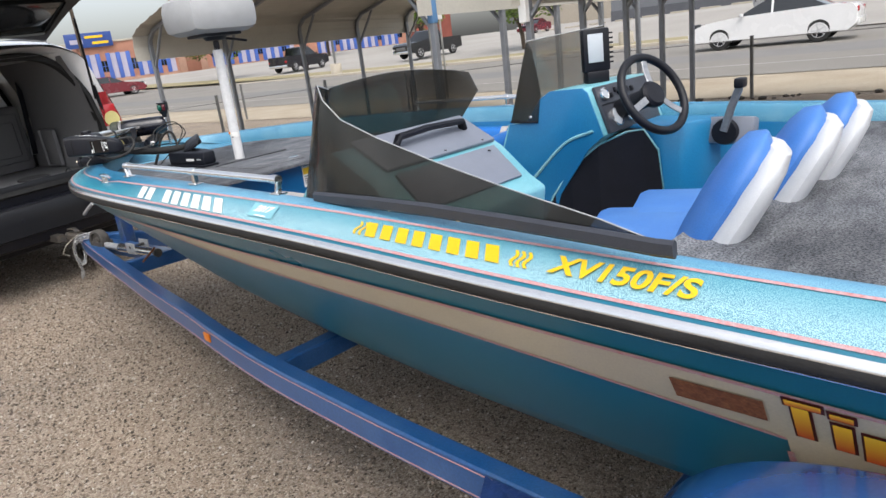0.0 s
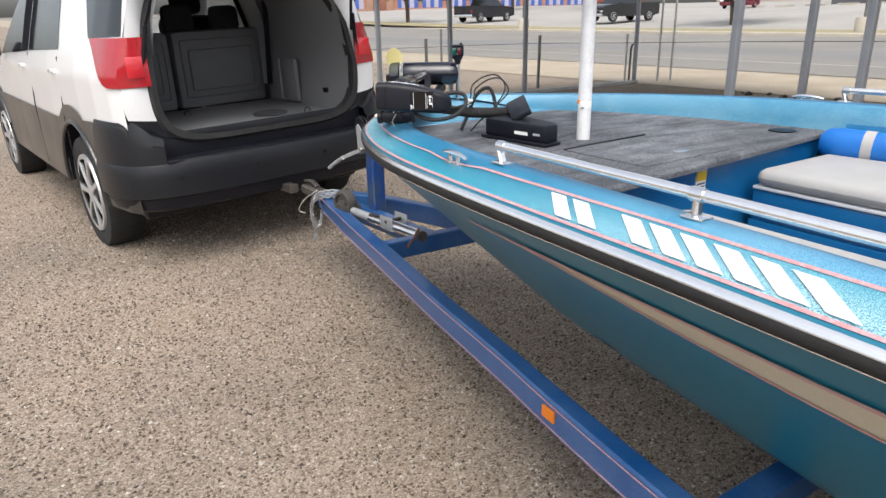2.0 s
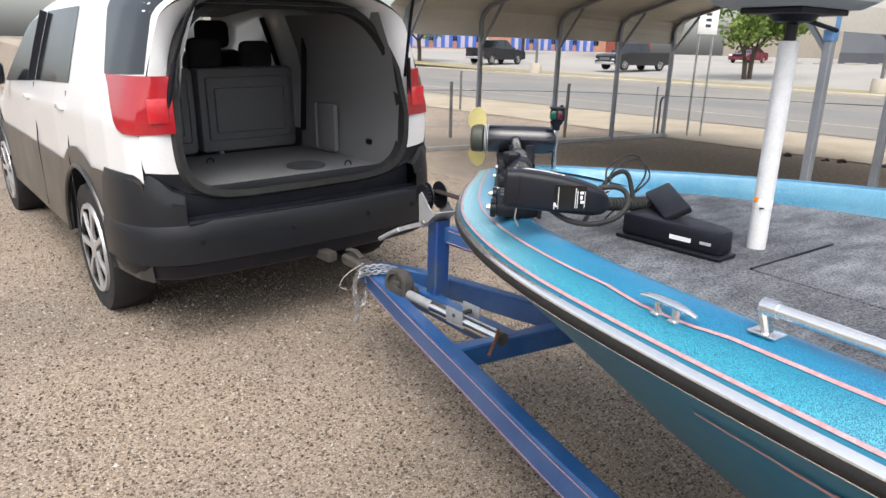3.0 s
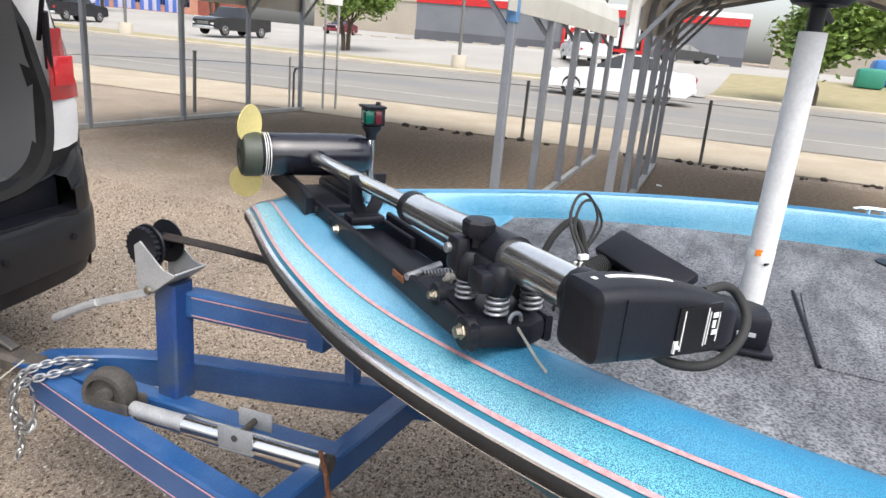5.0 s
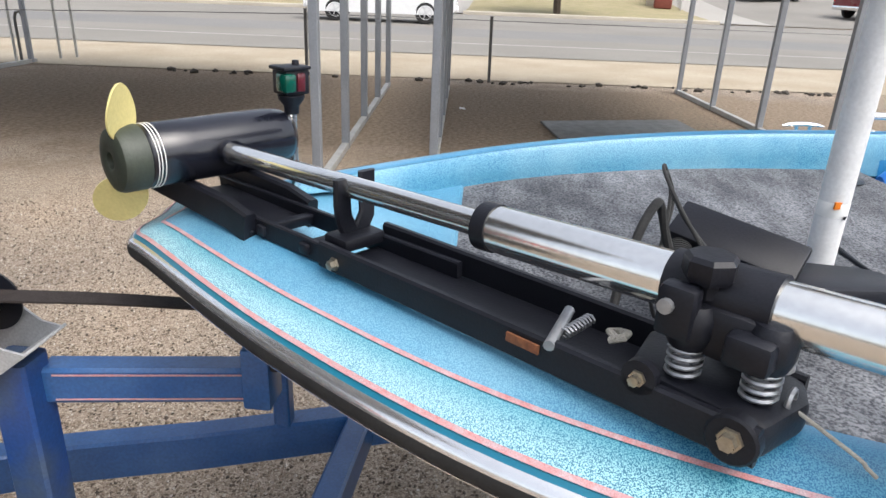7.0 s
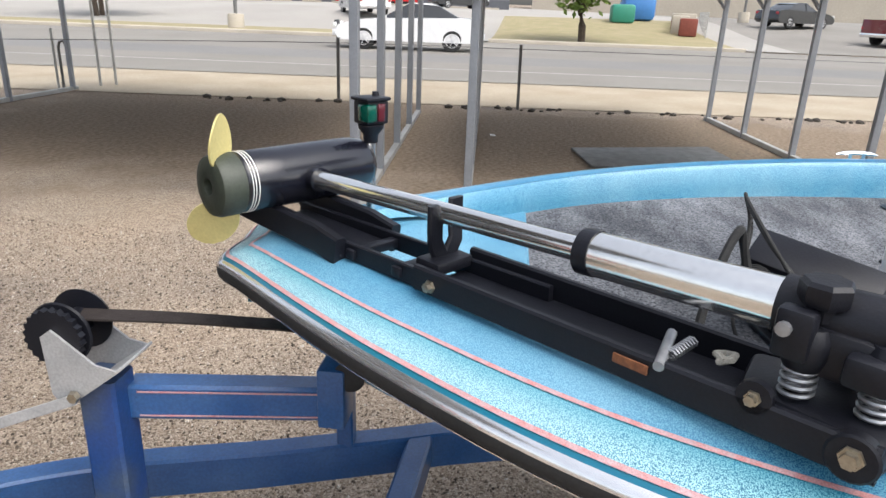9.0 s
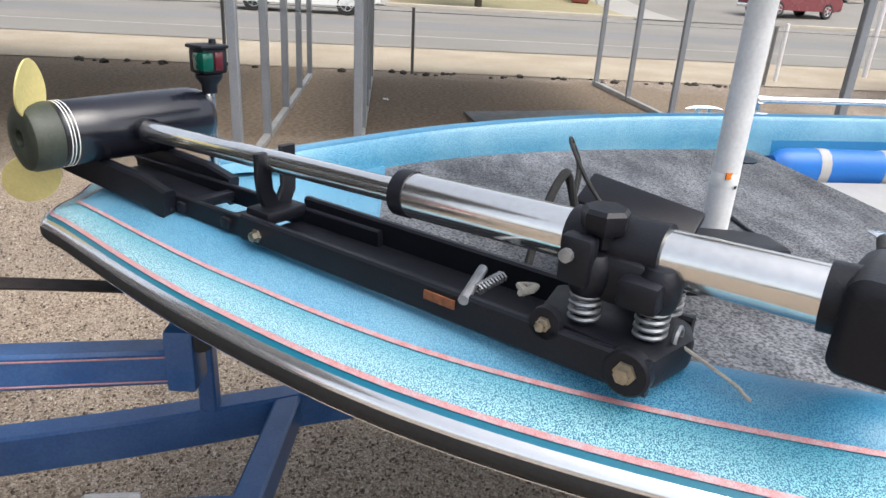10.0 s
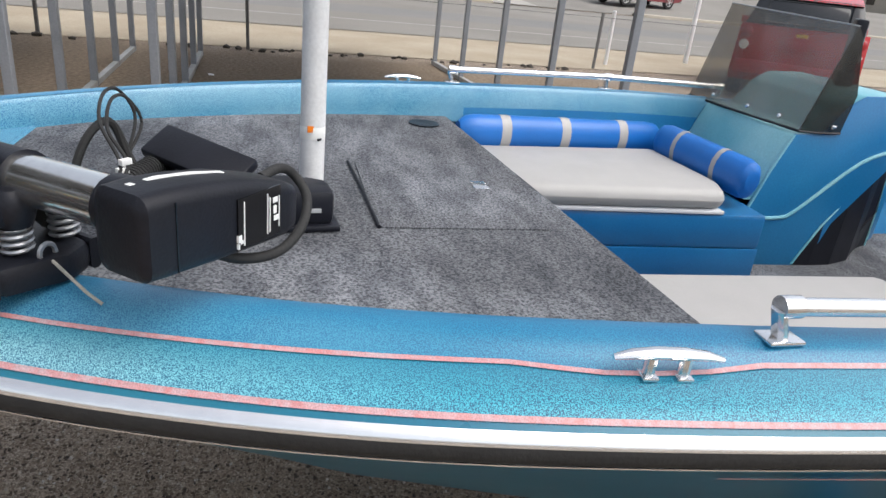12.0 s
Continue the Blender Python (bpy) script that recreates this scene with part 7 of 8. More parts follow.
# bumper
path = [(-0.875, -0.53), (-0.87, -0.66), (-0.845, -0.79), (-0.78, -0.9), (-0.66, -0.965), (-0.4, -1.0), (0, -1.015)]
path = path + [(-x, y) for x, y in reversed(path[:-1])]
path = spline([(x, y, 0.555) for x, y in path], 3)
bump = part("bumper", sweep(path, [(-0.05, -0.09), (0.03, -0.09), (0.05, -0.08), (0.054, 0.02), (0.05, 0.1), (0.036, 0.12), (-0.03, 0.125), (-0.05, 0.12)]), M_CLAD2, car, "dark grey rear bumper")
part("valance", sweep(path, [(-0.07, -0.17), (-0.01, -0.17), (0.012, -0.155), (0.03, -0.088), (-0.05, -0.088)]), M_BLACK, bump, "black lower valance")
for sgn in (-1, 1):
    rows = []
    for out, z in ((0.044, 0.66), (0.04, 0.76), (0.03, 0.85), (0.014, 0.9), (-0.06, 0.912)):
        row = []
        for k in range(13):
            d = (path[k + 1] - path[max(0, k - 1)]).normalized()
            row.append((-sgn * (path[k].x + d.y * out), path[k].y - d.x * out, z - 0.1 * smooth(9, 12, k) * (1 if z > 0.8 else 0)))
        rows.append(row)
    part("bumper_corner", grid(rows), M_CLAD2, bump, "grey bumper end under the lamp")
part("step_pad", box((1.34, 0.15, 0.02), (0, -0.945, 0.672), 0.006), M_BLACK, car, "black step pad")
part("sill_panel", box((1.34, 0.03, 0.15), (0, -0.905, 0.735), 0.01), M_BLACK, car, "black sill under the opening")
for x in (-0.62, -0.16, 0.3, 0.62):
    part("sensor", lathe([(0.0005, 0), (0.014, 0), (0.014, 0.004), (0.008, 0.006), (0.0005, 0.004)], 14, "Y", m=Matrix.Translation((x, -1.068 + 0.16 * max(0, abs(x) - 0.4), 0.585)) @ pose(0, 0, 0, 0, 0, 180)), M_BLACK, car, "round parking sensor")
part("underbody", box((1.5, 4.2, 0.1), (0, 1.4, 0.33), 0.03), M_BLACK, car)
part("hitch_bar", sweep([(0.0, -0.7, 0.4), (0.02, -1.12, 0.4)], rect(0.06, 0.05, 0.005)), M_DARKSTEEL, car, "steel hitch bar")


# tail lamps follow the corner
def lamp(sgn):
    rows = []
    for i in range(9):
        f = i / 8
        y = -0.58 - 0.32 * f
        z1 = 1.342
        z0 = 1.335 - 0.25 * math.sin(1.5708 * min(1.0, f / 0.8)) ** 1.35
        rows.append([(sgn * (car_x(y, z1 + (z0 - z1) * k / 6) + 0.012), y, z1 + (z0 - z1) * k / 6) for k in range(7)])
    for f in (0.35, 0.7, 1.0):
        x = 0.785 - 0.125 * f
        rows.append([(sgn * x, -0.93 - 0.015 * f, 1.342 - 0.257 * k / 6) for k in range(7)])
    return grid(rows, flip=sgn < 0)


for sgn in (-1, 1):
    t_ = part("tail_lamp", lamp(sgn), M_TAIL, car, "red tail lamp")
    part("lamp_core", box((0.09, 0.01, 0.11), (sgn * 0.73, -0.941, 1.19), 0.004), M_TAIL2, t_, "brighter red lamp core")
    part("strut", tube([(sgn * 0.665, -0.91, 1.3), (sgn * 0.6, -1.05, 1.58), (sgn * 0.5, -1.25, 1.86)], 0.009, 8), M_BLACK, car, "black gas strut")
    part("strut_rod", tube([(sgn * 0.68, -0.93, 1.2), (sgn * 0.645, -0.97, 1.4)], 0.013, 8), M_BLACK, car)
# raised tailgate
gate = part("tailgate", bmesh.new(), M_WHITE, car, "raised white tailgate, dark inside")
rows_o, rows_i = [], []
for t in [i / 8 for i in range(9)]:
    y, z = -0.86 - 1.02 * t, 1.785 + 0.27 * math.sin(t * 1.7)
    w = 0.46 + 0.1 * t if t < 0.9 else 0.5
    rows_o.append([(w * f, y, z + 0.05 * (1 - f * f) + 0.035) for f in [k / 5 - 1 for k in range(11)]])
    rows_i.append([(w * f * 0.98, y, z + 0.05 * (1 - f * f) - 0.035) for f in [k / 5 - 1 for k in range(11)]])
part("outer_skin", grid(rows_o, flip=False), M_WHITE, gate)
part("inner_trim", grid(rows_i, flip=True), M_LOADBAY2, gate, "dark inner trim")
part("gate_edge", grid([rows_o[-1], [(x, y - 0.03, z) for x, y, z in rows_o[-1]], [(x, y - 0.03, z) for x, y, z in rows_i[-1]], rows_i[-1]]), M_LOADBAY, gate)
for sgn in (-1, 1):
    e = 0 if sgn < 0 else -1
    part("gate_edge", grid([[r[e] for r in rows_o], [r[e] for r in rows_i]], flip=sgn < 0), M_WHITE, gate)
part("gate_glass", box((0.8, 0.45, 0.006), (0, 0, 0), 0.02, m=Matrix.Translation((0, -1.2, 1.885)) @ pose(0, 0, 0, -22)), M_CARGLASS, gate)
for x, y in ((-0.785, -0.06), (0.785, -0.06), (-0.785, 2.88), (0.785, 2.88)):
    wheel(car, x, y, 0.368, 0.23, M_ALLOY, 7, 0.68, -1 if x < 0 else 1)
for sgn in (-1, 1):
    for cy in (-0.06, 2.88):
        arch = [(sgn * (car_x(cy, 0.6) - 0.01), cy + 0.455 * math.cos(a), 0.38 + 0.455 * math.sin(a)) for a in [math.pi * i / 16 for i in range(17)]]
        inner_ = [(sgn * 0.6, y, z) for x, y, z in arch]
        part("wheel_well", grid([arch, inner_], flip=sgn > 0), M_BLACK, car)
        lip = [(sgn * (car_x(cy + 0.455 * math.cos(a), 0.38 + 0.455 * math.sin(a)) + 0.01), cy + 0.455 * math.cos(a), 0.38 + 0.455 * math.sin(a)) for a in [math.pi * i / 16 for i in range(17)]]
        part("arch_lip", sweep(lip, circle(0.014, 8)), M_CLAD, car)

# ---- carports ----
def carport(rows, label, near_trim):
    """A steel-tube carport with rounded eaves: two rows of posts, each given as a line (x, y) to (x, y) and the posts' places along x."""
    t = thing("carport", label, "carport", group="carports")

    def row_y(r, x):
        (xa, ya), (xb, yb), _ = rows[r]
        return ya + (yb - ya) * (x - xa) / (xb - xa)

    def profile(xa, xb, lift=0.0, out=0.0):
        """The bow between a post of either row: eaves round, roof a shallow ridge."""
        ya, yb = row_y(0, xa), row_y(1, xb)
        ridge = 2.02 + 0.11 * (yb - ya) + lift
        w = yb - ya
        pts = [(0.0 - out, 1.86), (0.04 - out, 1.97 + lift), (0.2, 2.08 + lift), (w / 2, ridge + 0.06), (w - 0.2, 2.08 + lift), (w - 0.04 + out, 1.97 + lift), (w + out, 1.86)]
        return [Vector((xa + (xb - xa) * min(1.0, max(0.0, s / w)), ya + s, z)) for s, z in pts]

    for r in (0, 1):
        (xa, ya), (xb, yb), xs = rows[r]
        for x in xs:
            y = row_y(r, x)
            part("post", sweep([(x, y, 0.0), (x, y, 1.2), (x, y, 1.87)], rect(0.062, 0.062, 0.005), up=(1, 0, 0)), M_POST, t, "grey square steel post")
            sg = 1 if r == 0 else -1
            part("brace", sweep([(x, y + 0.03 * sg, 1.55), (x, y + 0.5 * sg, 2.12)], rect(0.035, 0.035, 0.003), up=(1, 0, 0)), M_POST, t, "grey corner brace")
        part("base_rail", sweep([(xa - 0.05, row_y(r, xa - 0.05), 0.03), (xb + 0.05, row_y(r, xb + 0.05), 0.03)], rect(0.06, 0.06, 0.005)), M_GALV2, t, "pale base rail on the ground")
    for xa, xb in zip(rows[0][2], rows[1][2]):
        part("bow", sweep(profile(xa, xb), rect(0.055, 0.055, 0.005), up=(1, 0, 0)), M_POST, t, "grey bent steel bow")

    def sheet_row(xa, xb):
        """One cross-section of the ribbed roof sheet."""
        rp = profile(xa, xb, 0.045, 0.035)
        rp = [rp[0] - Vector((0, 0, 0.2))] + rp + [rp[-1] - Vector((0, 0, 0.2))]
        pts = []
        for a, b in zip(rp, rp[1:]):
            m_ = max(2, int((b - a).length / 0.08))
            for i in range(m_):
                pts.append(a.lerp(b, i / m_) + Vector((0, 0, 0.012 if len(pts) % 4 < 1 else 0.0)))
        return pts + [rp[-1]]

    ends = [(rows[0][2][0] - 0.25, rows[1][2][0] - 0.25), (rows[0][2][2], rows[1][2][2]), (rows[0][2][-1] + 0.25, rows[1][2][-1] + 0.25)]
    sheet = [sheet_row(a, b) for a, b in ends]
    n = min(len(r) for r in sheet)
    b = grid([[r[int(i * (len(r) - 1) / (n - 1))] for i in range(n)] for r in sheet])
    thicken(b, 0.003)
    part("roof_sheet", b, M_SHEET, t, "cream ribbed sheet-metal roof with short sides", smooth=False)
    if near_trim:
        for r, sg in ((0, 1), (1, -1)):
            x = rows[r][2][0] - 0.04
            y = row_y(r, x)
            part("end_trim", sweep([(x, y - 0.02 * sg, 1.5), (x, y - 0.02 * sg, 1.8), (x, y + 0.06 * sg, 1.96), (x, y + 0.26 * sg, 2.08)], rect(0.09, 0.1, 0.006), up=(1, 0, 0)), M_DECAL, t, "white metal end trim")
    return t


c1 = carport((((3.47, 0.835), (8.38, 1.165), (3.47, 4.7, 5.92, 7.14, 8.36)), ((3.31, 6.64), (8.8, 6.6), (3.25, 4.52, 6.05, 7.41, 8.76))), "grey steel-tube carport with a cream sheet roof", False)
part("blue_sleeve", box((0.075, 0.075, 0.5), (3.47, 0.835, 1.85), 0.004), M_BLUEPAINT, c1, "sky-blue painted post top")
c2 = carport((((3.85, -3.49), (9.24, -2.95), (3.85, 5.2, 6.57, 7.9, 9.2)), ((4.05, 0.08), (8.45, 0.345), (4.05, 5.14, 6.23, 7.32, 8.42))), "grey steel-tube carport with white end trim", True)

# ---- fence, signs and small things on the verge ----
def fence_posts():
    pts = [(lean(9.35, y) + dx, y) for y, dx in ((-0.2, -0.05), (2.5, 0.02), (-6.0, 0.2), (-11.5, 0.1), (12.5, 0.3))] + [(6.85, 7.2), (4.86, 7.9)]
    first = None
    for i, (x, y) in enumerate(pts):
        m = pose(x, y, 0, 0.8 * (i % 3 - 1), 0.6 * (i % 2), 0)
        if first is None:
            first = thing("fence_post", "thin rusty steel fence post carrying a single cable", "fence post", m, group="fence posts")
            part("stake", sweep([(0, 0, -0.1), (0, 0, 0.93)], rect(0.045, 0.045, 0.006)), M_DULLSTEEL, first)
            part("cap", box((0.05, 0.05, 0.012), (0, 0, 0.934), 0.003), M_DULLSTEEL, first)
        else:
            copy_thing(first, m)
    return pts


fence_posts()
wire = [(lean(9.35, y), y, 0.86) for y in (-40, -11.5)] + [(10.92, -11.5, 0.86), (10.27, -6, 0.87), (9.32, -0.2, 0.88), (8.75, 2.5, 0.88), (8.5, 6.9, 0.75), (6.85, 7.2, 0.8), (4.86, 7.9, 0.8), (0.5, 9.0, 0.78)]
tagged(part("cable", tube(spline(wire[2:], 5), 0.006, 6), M_DULLSTEEL), "slack steel cable strung between fence posts", "cable")
for x, y in ((8.9, 6.85),):
    g = thing("standpipe", "short steel standpipe with a bent top", "pipe", pose(x, y, 0))
    part("pipe", tube([(0, 0, 0), (0, 0, 0.62), (0, -0.03, 0.7), (0, -0.1, 0.72), (0, -0.12, 0.66)], 0.022, 10), M_DULLSTEEL, g)
    part("pipe", tube([(-0.12, 0.0, 0), (-0.12, 0.0, 0.9)], 0.02, 10), M_GALV2, g)
sg = thing("street_sign", "white street sign on two steel posts", "sign", pose(9.45, 6.45, 0, 0, 0, -30))
for x in (-0.13, 0.13):
    part("post", tube([(x, 0, 0), (x, 0, 2.3)], 0.022, 8), M_GALV2, sg, "thin galvanised post")
part("panel", box((0.36, 0.02, 0.5), (0, -0.03, 2.1), 0.006), M_DECAL, sg, "white sign panel")
for z in (2.2, 2.1, 2.0):
    part("text_bar", box((0.1, 0.004, 0.05), (0.0, -0.042, z), 0.0), M_DASH, sg)
for x, y, h in ((11.0, -6.55, 0.95), (12.4, -9.0, 1.6)):
    w = thing("marker_post", "white painted marker post on the verge", "post", pose(x, y, 0), group="marker posts")
    part("pipe", tube([(0, 0, 0), (0, 0, h)], 0.035 if h < 1 else 0.05, 10), M_POLE, w)
    part("cap", lathe([(0.0005, h), (0.036 if h < 1 else 0.052, h), (0.03, h + 0.02), (0.0005, h + 0.024)], 10), M_POLE, w)
rng = random.Random(4)
clod_mesh = None
for i in range(46):
    y = rng.uniform(-5.5, 4.5)
    x = lean(9.25, y) + rng.uniform(-0.12, 0.16)
    s_ = rng.uniform(0.025, 0.075)
    b = bmesh.new()
    bmesh.ops.create_icosphere(b, subdivisions=1, radius=s_)
    for v in b.verts:
        v.co *= rng.uniform(0.7, 1.2)
        v.co.z *= 0.6
    o = part("clod", b, M_CLOD, smooth=False)
    o.matrix_world = pose(x, y, s_ * 0.25, 0, 0, rng.uniform(0, 360))
    tagged(o, "dark clod of asphalt and dirt along the verge", "clod", "clods on the verge")
sl = tagged(part("steel_plate", plan_prism([(6.35, -0.85), (6.6, -1.6), (6.9, -2.42), (5.7, -2.6), (5.5, -1.0)], 0.012, 0.035, 0.006), M_DULLSTEEL), "flat grey slab lying on the packed earth", "slab")
tagged(part("paper_scrap", plan_prism([(6.9, 0.0), (7.0, 0.02), (7.02, 0.08), (6.93, 0.07)], 0.008, 0.014, 0.0), M_DECAL), "small scrap of white paper on the earth", "paper")


# ---- vehicles across the street ----
def small_car(name, label, m, paint, shape, parked=True):
    """A plain parked vehicle: lower body, cabin, glass, wheels and lamps."""
    t = thing(name, label, "car", m, group="vehicles across the street")
    L, W, H = shape["size"]
    def loft(profile, w0, w1, z0, z1):
        b = bmesh.new()
        rows = []
        for f, k in ((0.0, 0.93), (0.08, 1.0), (0.92, 1.0), (1.0, 0.93)):
            rows.append([(-W / 2 * lerp_w(z, w0, w1, z0, z1) + W * lerp_w(z, w0, w1, z0, z1) * f, y * (0.98 if k < 1 else 1), z) for y, z in profile])
        grid(rows, close=True, bm=b)
        b.faces.new([b.verts.new(p) for p in rows[0]])
        b.faces.new([b.verts.new(p) for p in reversed(rows[-1])])
        bmesh.ops.remove_doubles(b, verts=b.verts[:], dist=0.0005)
        bmesh.ops.recalc_face_normals(b, faces=b.faces[:])
        return b
    def lerp_w(z, w0, w1, z0, z1):
        f = min(1, max(0, (z - z0) / (z1 - z0)))
        return w0 + (w1 - w0) * f
    part("body", loft(shape["body"], 1.0, 0.97, 0.3, 1.0), paint, t)
    part("cabin", loft(shape["glass"], 0.94, 0.74, shape["belt"], H), M_CARGLASS, t, "dark glass")
    part("roof", loft(shape["roof"], 0.9, 0.74, shape["belt"], H), paint, t)
    r = shape["r"]
    for y in shape["axles"]:
        for sg_ in (-1, 1):
            wheel(t, sg_ * (W / 2 - 0.1), y, r, 0.2, M_ALLOY, 5, 0.62, sg_)
    for sg_ in (-1, 1):
        part("headlamp", box((0.3, 0.08, 0.14), (sg_ * (W / 2 - 0.22), L / 2 - 0.04, 0.72), 0.03), M_DECAL, t)
        if "round" in shape:
            for z, rr, mt in ((0.98, 0.085, M_TAIL), (0.8, 0.07, M_DECAL)):
                part("tail_lamp", lathe([(0.0005, 0.0), (rr, 0.0), (rr, 0.02), (rr * 0.8, 0.035), (0.0005, 0.04)], 16, "Y", m=Matrix.Translation((sg_ * (W / 2 - 0.13), -L / 2 + 0.03, z)) @ pose(0, 0, 0, 0, 0, 180)), mt, t, "round lamp in a bright ring")
        else:
            part("tail_lamp", box((0.22, 0.06, 0.16), (sg_ * (W / 2 - 0.16), -L / 2 + 0.03, 0.85), 0.03), M_TAIL, t)
        part("pillar", sweep([(sg_ * W / 2 * 0.93, shape["bp"], shape["belt"]), (sg_ * W / 2 * 0.77, shape["bp"], H - 0.06)], rect(0.06, 0.08, 0.01)), paint, t)
        part("mirror", box((0.16, 0.1, 0.12), (sg_ * (W / 2 + 0.08), shape["mir"], shape["belt"] + 0.08), 0.03), paint, t)
    part("bumper", box((W * 0.94, 0.1, 0.2), (0, L / 2 - 0.02, 0.48), 0.03), M_CHROME if shape.get("chrome") else paint, t)
    part("bumper", box((W * 0.94, 0.1, 0.2), (0, -L / 2 + 0.02, 0.5), 0.03), M_CHROME if shape.get("chrome") else paint, t)
    part("grille", box((W * 0.5, 0.05, 0.2), (0, L / 2 - 0.005, 0.75), 0.02), M_DULLSTEEL if shape.get("chrome") else M_BLACK, t)
    return t


PICKUP = {"size": (5.6, 1.98, 1.9), "belt": 1.2, "r": 0.39, "axles": (1.75, -1.75), "bp": 0.15, "mir": 1.05, "chrome": True,
          "body": [(-2.8, 0.5), (-2.8, 1.25), (-0.75, 1.25), (-0.7, 1.22), (1.0, 1.2), (1.3, 1.2), (2.6, 1.1), (2.8, 0.95), (2.8, 0.5), (2.2, 0.36), (-2.2, 0.36)],
          "glass": [(-0.75, 1.18), (-0.62, 1.84), (0.5, 1.86), (1.25, 1.18)], "roof": [(-0.6, 1.83), (-0.5, 1.9), (0.4, 1.9), (0.52, 1.84)]}
SEDAN = {"size": (4.85, 1.85, 1.47), "belt": 0.93, "r": 0.33, "axles": (1.45, -1.4), "bp": -0.1, "mir": 0.75,
         "body": [(-2.42, 0.45), (-2.42, 0.85), (-2.3, 1.0), (-1.7, 1.05), (0.9, 0.97), (1.9, 0.86), (2.3, 0.72), (2.42, 0.5), (2.3, 0.28), (-2.2, 0.28)],
         "glass": [(-1.75, 0.98), (-0.95, 1.4), (0.0, 1.44), (1.0, 0.93)], "roof": [(-1.0, 1.39), (-0.7, 1.46), (0.0, 1.47), (0.1, 1.41)]}
WAGON = {"round": True, "size": (4.47, 1.75, 1.62), "belt": 1.0, "r": 0.33, "axles": (1.3, -1.33), "bp": -0.1, "mir": 0.7,
         "body": [(-2.2, 0.45), (-2.22, 0.9), (-2.15, 1.1), (0.9, 1.05), (1.8, 0.98), (2.15, 0.8), (2.2, 0.45), (2.0, 0.28), (-2.0, 0.28)],
         "glass": [(-2.1, 1.02), (-1.85, 1.5), (-1.2, 1.58), (0.1, 1.57), (0.85, 1.02)], "roof": [(-1.9, 1.48), (-1.4, 1.62), (0.0, 1.62), (0.2, 1.55)]}


def ground_pose(x, y, turn, lift=0.05):
    return pose(x, y, height(x, y) + lift, 0, 0, turn)


small_car("pickup_truck", "black pickup truck with a bright chrome front parked across the street", ground_pose(37.3, 33.6, 88, 0.14), M_CARBLACK, PICKUP)
small_car("pickup_truck", "dark pickup truck parked beside the kerb", ground_pose(33.5, 45.0, -75, 0.08), M_CARBLACK, PICKUP)
small_car("pickup_truck", "white pickup truck parked before the store", ground_pose(43.3, 10.3, -62), M_CARWHITE, PICKUP)
small_car("sedan", "white sedan in the street", pose(22.3, 3.7, 0.026, 0, 0, 7), M_CARWHITE, SEDAN)
small_car("sedan", "maroon sedan parked in the far lot", ground_pose(61.0, 40.5, 100), M_CARMAROON, SEDAN)
small_car("sedan", "maroon sedan parked before the brick building", ground_pose(19.5, 49.8, -95, 0.03), M_CARMAROON, SEDAN)
small_car("pickup_truck", "maroon pickup truck parked in the side lot", ground_pose(38.0, -20.0, -160), M_CARMAROON, PICKUP)
for x, y, m_, l_ in ((46.0, -16.5, M_CARBLACK, "black sedan parked in the side lot"), (52.0, -31.0, M_CARWHITE, "white sedan parked in the side lot"), (55.0, -36.5, M_CARBLUE, "blue sedan parked in the side lot"), (58.0, -42.0, M_CARRED, "red sedan parked in the side lot"), (60.0, 6.0, M_CARBLACK, "dark sedan parked beside the store")):
    small_car("sedan", l_, ground_pose(x, y, -150), m_, SEDAN)
small_car("sedan", "dark blue sedan parked behind the yard", pose(-13.0, 26.0, 0.01, 0, 0, -80), M_CARBLUE, SEDAN)
small_car("sedan", "white sedan parked behind the yard", pose(-12.6, 31.0, 0.01, 0, 0, -80), M_CARWHITE, SEDAN)
hh = small_car("compact_wagon", "red compact wagon with a high rounded tail", pose(9.47, -9.3, 0.0, 0, 0, -127), M_CARRED, WAGON)
part("rear_window", box((1.1, 0.02, 0.36), (0, 0, 0), 0.05, m=Matrix.Translation((0, -2.09, 1.3)) @ pose(0, 0, 0, -24)), M_CARGLASS, hh, "dark rear window")
part("badge", box((0.16, 0.02, 0.05), (0, -2.235, 1.0), 0.01), M_YELLOW, hh, "plain gold badge")
part("plate_recess", box((0.5, 0.02, 0.16), (0, -2.235, 0.84), 0.01), M_CARRED, hh)


